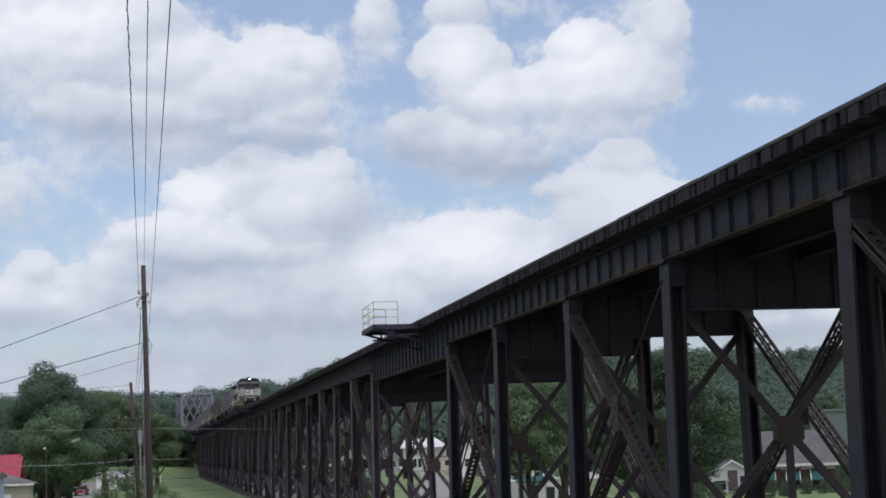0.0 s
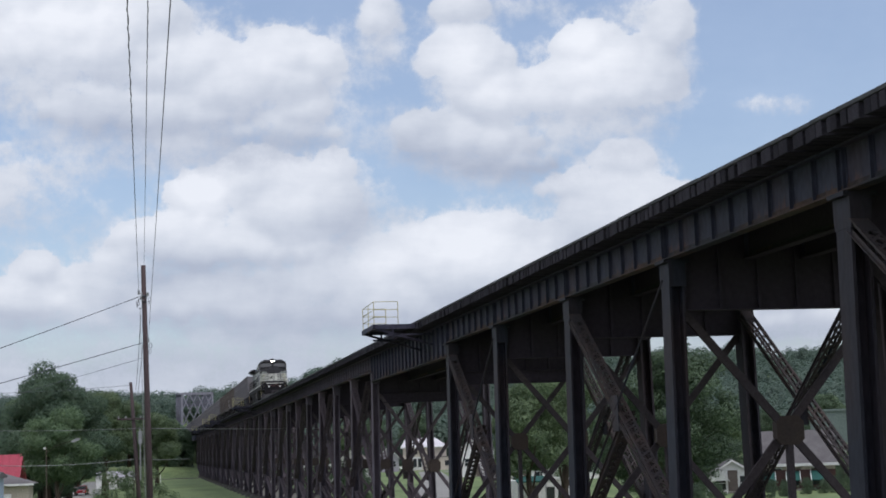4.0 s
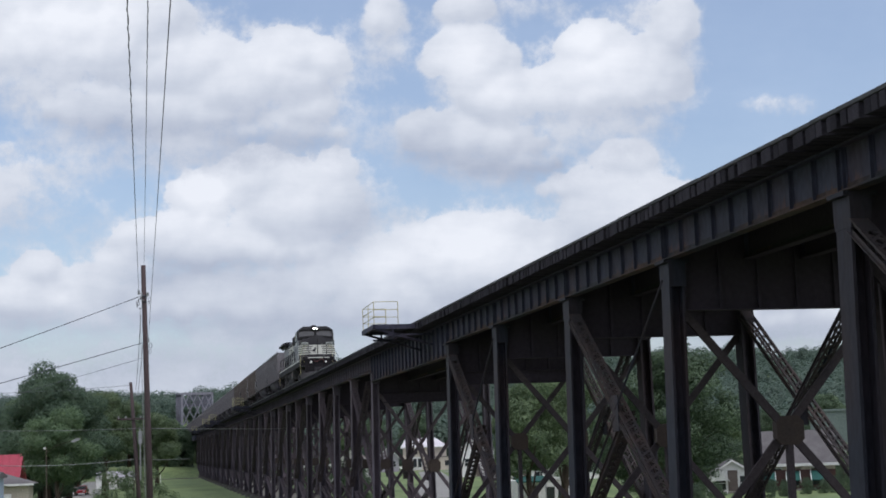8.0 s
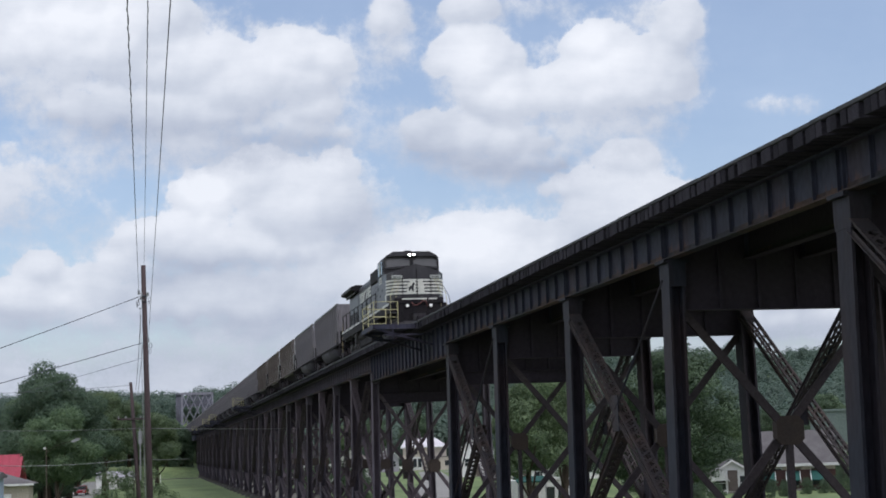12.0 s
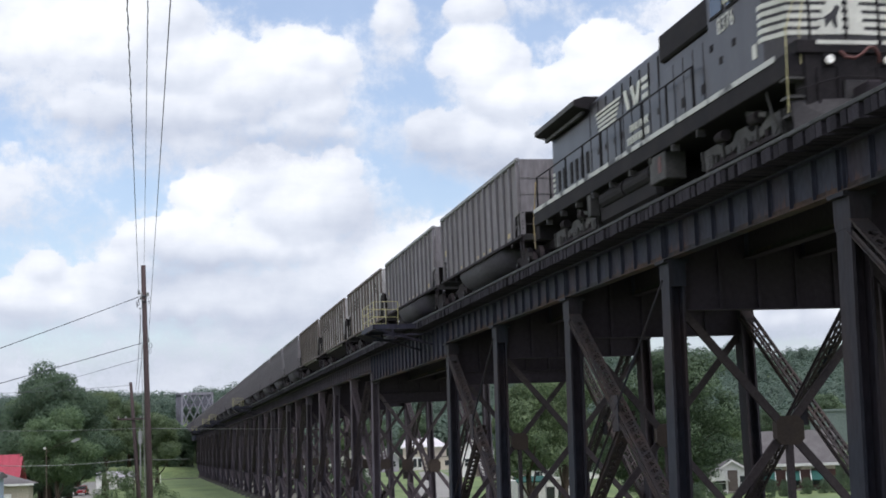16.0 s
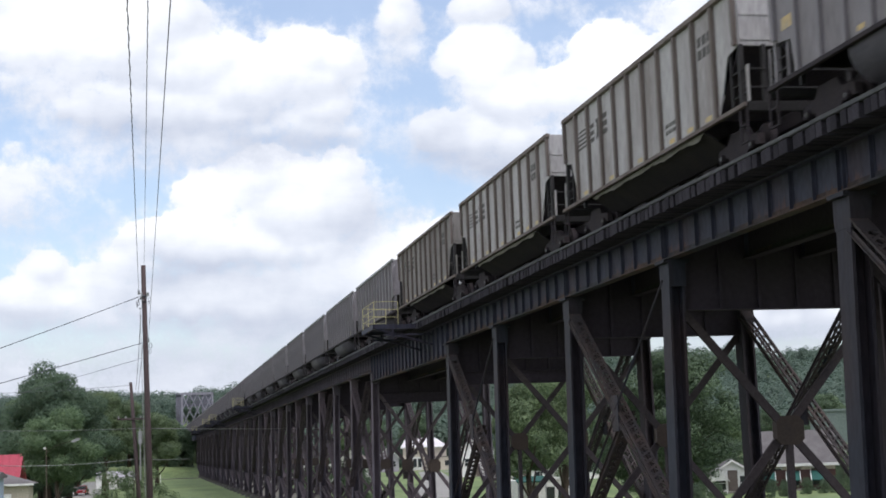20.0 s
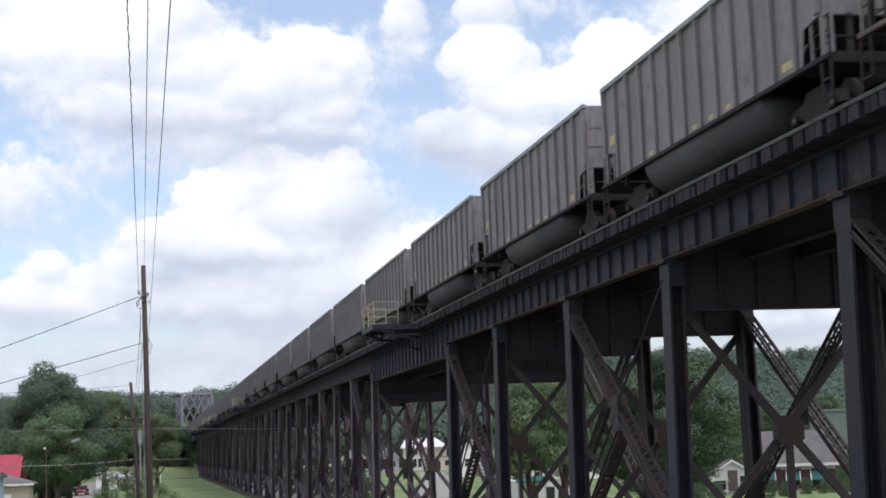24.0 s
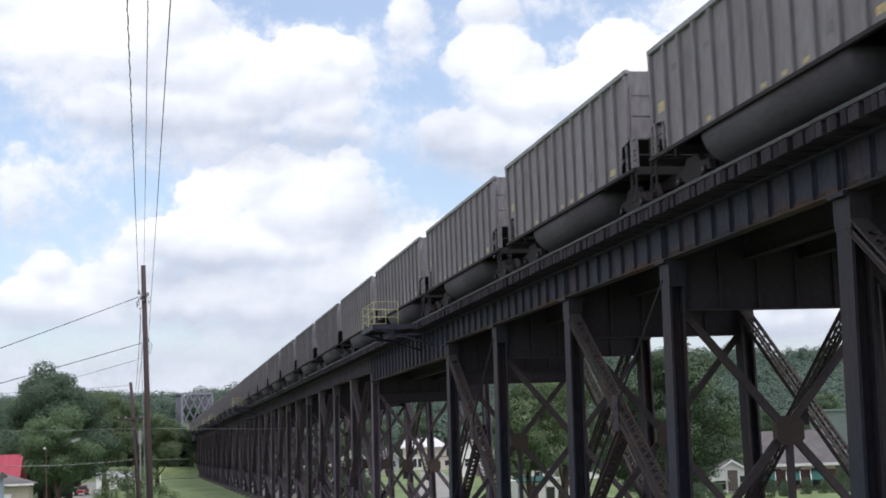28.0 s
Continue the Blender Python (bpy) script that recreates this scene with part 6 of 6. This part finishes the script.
spot(build_house("small house with a white gable", 5.5, 7.0, 2.6, 1.6, SIDING, SHINGLE, "y"), 45.5, 190, -5)
spot(build_house("white house beside the street", 8.0, 7.0, 3.0, 2.1, SIDING, SHINGLE, "x"), 63.0, 232, -15)
spot(build_house("white house beside the far street", 9.0, 8.0, 3.0, 2.1, SIDING, SHINGLE, "x"), 24.5, 300, 0)

shed = thing("warehouse", "large plain grey-green metal warehouse past the viaduct", "warehouse", at=pose(90.0, 190, 0, 0, 0, -20))
part("wall", box(-6, 10, 0, 14, 0, 8.3), SIDING_GREEN, shed)
part("roof", box(-6.2, 10.2, -0.2, 14.2, 8.3, 8.55), SIDING_GREEN, shed)
for k in range(16):
    part("wall_rib", box(-5.9 + k, -5.82 + k, -0.05, -0.002, 0.1, 8.25), SIDING_GREEN, shed)
part("door", box(-3.0, 1.0, -0.08, -0.052, 0, 4.2), TRIM, shed)

shop = thing("red_roof_shop", "low shop with a bright red metal roof behind trees", "shop", at=pose(-19.7, 180, -0.15))
part("wall", box(-9, 5.4, 0, 10, 0, 3.2), SIDING, shop)
part("roof", prism([(-0.9, 3.0), (5, 6.2), (5, 6.45), (-0.9, 3.25)], "x", -9.5, 5.9), RED_ROOF, shop, "bright red metal roof")
part("roof", prism([(10.9, 3.0), (5, 6.2), (5, 6.45), (10.9, 3.25)], "x", -9.5, 5.9), RED_ROOF, shop)
part("fascia", box(-9.5, 5.9, -1.0, -0.9, 2.6, 3.3), RED_ROOF, shop)
for k in range(18):
    part("roof_seam", bar((-9.2 + k * 0.86, -0.9, 3.28), (-9.2 + k * 0.86, 5, 6.48), 0.05, 0.05), RED_ROOF, shop)
for k in range(5):
    part("shop_window", box(-8.2 + k * 2.6, -6.6 + k * 2.6, -0.04, -0.002, 0.8, 2.4), PANE, shop)

garage = thing("garage", "grey garage with a low hipped shingle roof", "garage", at=pose(-14.2, 157, 0.35))
part("wall", box(-4.0, 3.0, 0, 6, -0.4, 3.0), SIDING_TAN, garage)
bm = bmesh.new()
vs = [bm.verts.new(p) for p in ((-4.5, -0.5, 3.0), (3.5, -0.5, 3.0), (3.5, 6.5, 3.0), (-4.5, 6.5, 3.0), (-1.5, 3, 4.05), (0.5, 3, 4.05))]
for f in ((0, 1, 5, 4), (1, 2, 5), (2, 3, 4, 5), (3, 0, 4), (3, 2, 1, 0)):
    bm.faces.new([vs[i] for i in f])
part("roof", bm, SHINGLE, garage)
part("fascia", box(-4.52, 3.52, -0.54, -0.5, 2.86, 3.04), TRIM, garage)
part("door", box(-2.6, 1.4, -0.05, -0.002, -0.3, 2.1), TRIM, garage)
blue = thing("blue_house", "pale blue sided house at the street", "house", at=pose(-9.12, 100, 0))
part("wall", box(-6.0, 0.0, 0, 6, 0, 4.6), BLUE_WALL, blue)
for k in range(22):
    part("clapboard", box(-6.0, 0.02, -0.03, -0.002, 0.1 + 0.2 * k, 0.28 + 0.2 * k), BLUE_WALL, blue)
part("roof", prism([(-0.4, 4.6), (3, 4.9), (6.4, 4.6), (6.4, 4.5), (-0.4, 4.5)], "x", -6.3, 0.2), SHINGLE, blue)
part("window_frame", box(-3.4, -2.2, -0.08, -0.032, 1.8, 3.4), TRIM, blue)
part("pane", box(-3.25, -2.35, -0.10, -0.082, 1.95, 3.25), PANE, blue)


def build_car(label, paint, long=4.7):
    """A saloon car, middle at the origin, nose towards -x."""
    car = thing("saloon_car", label, "car")
    h = long / 2
    lowline = [(-h, 0.35), (-h, 0.62), (-h + 0.15, 0.74), (-0.95, 0.92), (1.35, 0.95), (h - 0.1, 0.9), (h, 0.6), (h, 0.35)]
    part("body", prism(lowline, "y", -0.88, 0.88), paint, car)
    part("cabin", prism([(-0.95, 0.90), (-0.25, 1.40), (0.85, 1.42), (1.6, 0.93)], "y", -0.72, 0.72), PANE, car, "dark glazed cabin")
    part("roof", prism([(-0.28, 1.38), (0.9, 1.40), (0.8, 1.46), (-0.15, 1.46)], "y", -0.7, 0.7), paint, car)
    for x in (-0.6, 0.35, 1.22):
        part("pillar", bar((x + (0.25 if x < 0 else -0.2 if x > 1 else 0), -0.735, 1.40), (x - (0.3 if x < 0 else -0.3 if x > 1 else 0), -0.735, 0.92), 0.08, 0.03), paint, car)
    for x in (-h + 0.85, h - 0.95):
        for y in (-0.8, 0.8):
            wheel = part("wheel", disc("y", (x, y, 0.33), 0.33, 0.2, 18), RUBBER, car)
            part("rim", disc("y", (x, y * 1.02, 0.33), 0.2, 0.2, 12), GALV, wheel)
    for y in (-0.6, 0.6):
        part("headlamp", box(-h - 0.01, -h + 0.06, y - 0.18, y + 0.18, 0.55, 0.68), TRIM, car)
        part("tail_lamp", box(h - 0.05, h + 0.01, y - 0.18, y + 0.18, 0.62, 0.78), CAR_RED, car)
    return car


red_car = build_car("red saloon car parked on the street", CAR_RED)
red_car.matrix_basis = pose(-10.1, 252, 0.04, 0, 0, 86)
WHITE_CARS = [build_car("white saloon car driving along the crossing road", CAR_WHITE, 5.2)]
WHITE_CARS += [copy_thing(WHITE_CARS[0], Matrix()) for _ in range(3)]
for c in WHITE_CARS:
    c["group"] = "white cars on the road"

awning = thing("shop_awning", "teal cloth awning on pale posts past the viaduct", "awning", at=pose(43.0, 178, 0))
part("cloth", prism([(0, 3.4), (1.6, 2.7), (1.6, 2.45), (0, 3.1)], "x", -1.6, 1.6), TEAL, awning)
for x in (-1.5, 1.5):
    part("awning_post", box(x - 0.05, x + 0.05, 1.45, 1.55, 0, 2.7), GALV, awning)
spot(build_house("white house at the end of the side street", 6.5, 6.0, 2.0, 0.9, SIDING, SIDING_GREY, "x"), -5.8, 300, 0)
# added shed, standing in for a pale patch behind the shrub
hut = thing("garden_shed", "small white shed in place of an unidentified pale patch", "shed", at=pose(-7.3, 290, 0))
part("wall", box(-1.8, 1.8, 0, 2.5, 0, 2.0), SIDING, hut)
part("roof", prism([(-2.1, 1.95), (2.1, 1.95), (0, 2.9)], "y", -0.2, 2.7), TRIM, hut)
part("door", box(-0.45, 0.45, -0.04, -0.002, 0, 1.7), SHINGLE_BROWN, hut)
marker = thing("field_marker", "short white marker post on the grass", "post", at=pose(2.5, 335, 0))
part("marker_post", box(-0.07, 0.07, -0.07, 0.07, 0, 1.7), TRIM, marker)

# ---- clouds ----
VEIL = 0.13


def cloud_paint(name, seed):
    m = bpy.data.materials.new(name)
    m.use_nodes = True
    n, l = m.node_tree.nodes, m.node_tree.links
    n.remove(n["Principled BSDF"])
    cover, lit, uv = n.new("ShaderNodeAttribute"), n.new("ShaderNodeAttribute"), n.new("ShaderNodeTexCoord")
    cover.attribute_name, lit.attribute_name = "cover", "lit"
    def fbm(scale, detail, rough=0.55, offset=(0, 0, 0), pull=(1, 1, 1)):
        mp = n.new("ShaderNodeMapping")
        mp.inputs["Location"].default_value, mp.inputs["Scale"].default_value = offset, pull
        l.new(uv.outputs["Object"], mp.inputs[0])
        t = n.new("ShaderNodeTexNoise")
        t.inputs["Scale"].default_value, t.inputs["Detail"].default_value, t.inputs["Roughness"].default_value = scale, detail, rough
        l.new(mp.outputs[0], t.inputs[0])
        return t.outputs[0]
    def math_node(op, a, b, c=None):
        k = n.new("ShaderNodeMath")
        k.operation = op
        for i, v in enumerate((a, b, c)):
            if v is None:
                continue
            if isinstance(v, (int, float)):
                k.inputs[i].default_value = v
            else:
                l.new(v, k.inputs[i])
        return k.outputs[0]
    def span(v, lo, hi, a=0.0, b=1.0, kind="SMOOTHSTEP"):
        k = n.new("ShaderNodeMapRange")
        k.interpolation_type = kind
        l.new(v, k.inputs[0])
        for i, x in enumerate((lo, hi, a, b)):
            k.inputs[i + 1].default_value = x
        return k.outputs[0]
    off = (seed * 911.0, seed * 377.0, 0)
    big = fbm(0.0050, 5, 0.55, off)
    curl = fbm(0.022, 6, 0.60, off)
    edge = math_node("MULTIPLY_ADD", math_node("SUBTRACT", big, 0.5), 0.68, cover.outputs["Fac"])
    edge = math_node("MULTIPLY_ADD", math_node("SUBTRACT", curl, 0.5), 0.66, edge)
    wisp = fbm(0.075, 6, 0.62, off)
    edge = math_node("MULTIPLY_ADD", math_node("SUBTRACT", wisp, 0.5), 0.16, edge)
    width = span(lit.outputs["Fac"], 0.25, 0.75, 0.64, 0.27)
    density = span(math_node("DIVIDE", math_node("SUBTRACT", edge, 0.555), width), -0.5, 0.5)
    alpha = math_node("MULTIPLY_ADD", density, 0.97 - VEIL, VEIL)
    bright = math_node("MULTIPLY_ADD", math_node("SUBTRACT", curl, 0.5), 0.22, lit.outputs["Fac"])
    bright = math_node("MULTIPLY_ADD", math_node("SUBTRACT", big, 0.5), 0.42, bright)
    streak = fbm(0.0035, 5, 0.55, off, (1, 3.5, 1))
    bright = math_node("MULTIPLY_ADD", math_node("SUBTRACT", streak, 0.5), 0.50, bright)
    ramp = n.new("ShaderNodeValToRGB")
    ramp.color_ramp.elements[0].position, ramp.color_ramp.elements[0].color = 0.05, (0.44, 0.48, 0.56, 1)
    ramp.color_ramp.elements[1].position, ramp.color_ramp.elements[1].color = 0.95, (0.95, 0.955, 0.95, 1)
    mid = ramp.color_ramp.elements.new(0.5)
    mid.color = (0.67, 0.70, 0.74, 1)
    l.new(bright, ramp.inputs[0])
    glow, clear, mix = n.new("ShaderNodeEmission"), n.new("ShaderNodeBsdfTransparent"), n.new("ShaderNodeMixShader")
    l.new(ramp.outputs[0], glow.inputs[0])
    l.new(alpha, mix.inputs[0]), l.new(clear.outputs[0], mix.inputs[1]), l.new(glow.outputs[0], mix.inputs[2])
    l.new(mix.outputs[0], n["Material Output"].inputs[0])
    return m


def cloud_bank(name, label, far, puffs, tones, seed, haze):
    """A sheet of cloud far behind everything: heaps (x, y, half width, half height, weight) of round billows, lit from above,
    with grey bases and sunlit crowns (x, y, half width, half height, tone)."""
    rng = np.random.default_rng(seed + 40)
    step = 5.0
    xs, ys = np.arange(-1284, 1317, step), np.arange(-420, 822, step)
    X, Y = np.meshgrid(xs, ys)
    cover, top, weight = np.zeros_like(X), np.zeros_like(X), np.full_like(X, 1e-6)
    extra, height, dome = np.zeros_like(X), np.zeros_like(X), np.zeros_like(X)
    for x, y, w, h, s in puffs:
        u, v = (X - x) / w, (Y - y) / h
        g = np.exp(-(u * u + v * v) * 0.8)
        cover = 1 - (1 - cover) * (1 - min(s, 1.0) * g)
        extra = extra + g * g * max(s - 1.0, 0.0)
        top += g * g * np.clip(v, -1.3, 1.3)
        weight += g * g
        # billows, most of them small and on the upper rim
        for k in range(int(70 + w * h / 90) if s > 0.75 else 0):
            a, q = rng.uniform(0.05, math.pi - 0.05), rng.uniform(0.0, 1.0) ** 0.5
            r = min(w, h, 75) * rng.uniform(0.10, 0.36) * (1.35 - 0.6 * q)
            cx, cy = x + math.cos(a) * w * q * 0.95, y + math.sin(a) * h * q * 0.95
            lift = 0.8 * min(w, h) * math.sqrt(max(0.0, 1 - q * q))
            i0, i1 = max(0, int((cx - r - xs[0]) / step)), min(len(xs), int((cx + r - xs[0]) / step) + 2)
            j0, j1 = max(0, int((cy - r - ys[0]) / step)), min(len(ys), int((cy + r - ys[0]) / step) + 2)
            if i0 >= i1 or j0 >= j1:
                continue
            d = np.maximum(0.0, r * r - (X[j0:j1, i0:i1] - cx) ** 2 - (Y[j0:j1, i0:i1] - cy) ** 2)
            b = np.sqrt(d)
            inside = d > 0
            height[j0:j1, i0:i1] = np.maximum(height[j0:j1, i0:i1], (b + lift) * inside)
            dome[j0:j1, i0:i1] = np.maximum(dome[j0:j1, i0:i1], min(s, 1.0) * np.minimum(1.0, b / (0.6 * r)))
    def soften(f, n):
        for _ in range(n):
            p = np.pad(f, 1, mode="edge")
            f = (p[:-2, 1:-1] + p[2:, 1:-1] + p[1:-1, :-2] + p[1:-1, 2:] + 2 * f) / 6
        return f
    height, dome = soften(height, 4), soften(dome, 2)
    gy, gx = np.gradient(height, step)
    facing = (gx * 0.30 - gy * 0.72 + 0.55) / np.sqrt(1 + gx * gx + gy * gy)
    facing = soften(np.clip(facing, 0.15, 1.0), 3)
    cover = np.maximum(cover * 0.80, np.minimum(cover * 1.4, 1.0) * (0.30 + 0.65 * dome))
    if haze:
        cover = np.maximum(cover, haze * np.clip((-59 - Y) / 170, 0, 1))
    broad = np.clip(top / weight, -1, 1) * np.clip(weight * 3, 0, 1)
    lit = 0.47 + 0.15 * broad + 0.38 * np.clip(weight * 2, 0, 1) * (facing - 0.45) + 0.75 * extra
    for x, y, w, h, tone in tones:
        lit = lit + tone * np.exp(-((X - x) / w) ** 2 - ((Y - y) / h) ** 2)
    if haze:
        lit = lit - 0.20 * np.clip((-40 - Y) / 170, 0, 1)
    bm_verts = np.stack([X / 2800 * far, Y / 2800 * far, np.zeros_like(X)], axis=2).reshape(-1, 3)
    rows, cols = X.shape
    i = (np.arange(rows - 1)[:, None] * cols + np.arange(cols - 1)[None]).ravel()
    me = bpy.data.meshes.new(name)
    me.from_pydata(bm_verts.tolist(), [], np.stack([i, i + 1, i + 1 + cols, i + cols], axis=1).tolist())
    for key, val in (("cover", cover), ("lit", lit)):
        me.attributes.new(key, "FLOAT", "POINT").data.foreach_set("value", val.ravel().astype(np.float32))
    me.materials.append(cloud_paint(name, seed))
    ob = tagged(new(name, me), label, "clouds", kind="structure")
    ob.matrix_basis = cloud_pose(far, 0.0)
    return ob


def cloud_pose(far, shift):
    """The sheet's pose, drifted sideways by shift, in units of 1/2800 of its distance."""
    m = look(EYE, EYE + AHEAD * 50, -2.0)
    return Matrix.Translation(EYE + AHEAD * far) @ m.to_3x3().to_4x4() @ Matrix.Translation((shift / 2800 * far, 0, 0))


HIGH = [(-640, 150, 210, 60, 0.50), (-400, 175, 120, 40, 0.45), (-684, 336, 230, 120, 1.1), (-724, 421, 160, 80, 1.2), (-554, 381, 100, 90, 1), (-484, 301, 150, 80, 1), (-524, 226, 220, 65, 0.9), (-354, 271, 140, 85, 1.1), (-294, 336, 75, 55, 1.2), (-229, 321, 50, 50, 1.1), (-254, 236, 55, 48, 0.9), (-304, 201, 120, 40, 0.8), (-119, 386, 44, 75, 0.92), (31, 316, 88, 78, 1.25), (21, 413, 58, 50, 1.05), (96, 246, 90, 72, 1.2), (-34, 201, 75, 45, 1), (46, 176, 140, 55, 0.95), (116, 141, 90, 40, 0.8), (251, 346, 70, 55, 1.4), (226, 261, 110, 80, 1.15), (331, 271, 95, 100, 1.05), (396, 371, 45, 90, 0.95), (356, 421, 70, 40, 0.7), (136, 433, 130, 30, 0.6), (581, 259, 95, 24, 0.66)]
LOW = [(-110, 100, 60, 75, 0.32), (600, -100, 120, 38, 1.0), (500, -140, 150, 40, 0.9), (690, -128, 90, 40, 1.1), (-700, 80, 150, 60, 0.5), (-425, 84, 78, 54, 1.5), (-494, 9, 108, 50, 1.1), (-324, 111, 110, 60, 1.05), (-334, 161, 50, 25, 0.9), (-244, 41, 110, 110, 1.1), (-199, 131, 40, 50, 1.05), (-192, 36, 48, 84, 1), (-384, -19, 220, 60, 1), (26, 14, 82, 50, 1.25), (-94, -34, 55, 32, 1.15), (-14, -49, 160, 80, 1.1), (96, 1, 110, 60, 0.9), (316, 148, 62, 48, 1.1), (266, 96, 120, 50, 0.82), (330, 96, 70, 55, 0.74), (-719, -44, 50, 40, 1.1), (-654, -99, 60, 40, 1.3), (-764, -109, 90, 55, 1), (-689, 131, 85, 35, 0.7), (-779, 111, 50, 80, 0.75), (-779, 176, 20, 20, 0.6), (-364, -119, 240, 80, 0.95), (-144, -119, 180, 100, 0.95), (116, -79, 220, 110, 0.95), (366, 11, 200, 120, 0.9), (-584, -79, 130, 60, 0.8)]
HIGH_TONES = [(-20, 222, 120, 34, -0.16), (100, 140, 190, 38, -0.28), (-30, 205, 70, 40, -0.10), (-360, 172, 190, 42, -0.22), (-600, 225, 130, 50, -0.18), (-680, 380, 160, 70, 0.10), (-420, 330, 150, 60, 0.08), (20, 320, 80, 70, 0.10), (250, 340, 90, 60, 0.10)]
LOW_TONES = [(560, -150, 160, 25, -0.15), (-470, -46, 160, 26, -0.42), (-190, 20, 60, 80, -0.14), (-250, -108, 160, 40, -0.18), (60, -95, 150, 40, -0.12), (-680, -62, 60, 46, 0.14), (-440, 95, 90, 60, 0.16), (50, 15, 80, 40, 0.12), (-210, 110, 50, 40, 0.08), (-600, -150, 160, 40, -0.12)]
UPPER = cloud_bank("cloud_bank_upper", "white cumulus clouds drifting across blue sky", 3600.0, HIGH, HIGH_TONES, 1, 0.0)
LOWER = cloud_bank("cloud_bank_lower", "grey-bottomed cumulus clouds low over the hills", 4100.0, LOW, LOW_TONES, 2, 0.85)


# ---- what moves ----
def motions():
    times = [0.5 * k for k in range(57)]
    walk(LOCO, [(t, pose(TRACK, train_at(t), RAIL_TOP)) for t in times])
    for k, car in enumerate(CARS):
        walk(car, [(t, pose(TRACK, train_at(t) + FIRST_CAR + CAR_PITCH * k, RAIL_TOP)) for t in times])
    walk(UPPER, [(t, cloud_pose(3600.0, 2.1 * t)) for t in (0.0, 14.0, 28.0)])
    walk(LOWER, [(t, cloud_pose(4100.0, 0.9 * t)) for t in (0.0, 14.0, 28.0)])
    # the cars wait behind the houses, or out of sight along the road, until they drive past
    for car, pass_at, speed, lane, wait in zip(WHITE_CARS, (18.0, 24.90, 25.15, 6.02), (-15.0, -15.0, -15.0, 16.6), (396.2, 396.2, 396.2, 393.4), (60.0, 66.0, 72.0, 54.0)):
        turn = 0 if speed < 0 else 180
        walk(car, [(t, pose(max(-100.0, min(wait, 6.0 + speed * (t - pass_at))), lane, 0.03, 0, 0, turn)) for t in times])


motions()
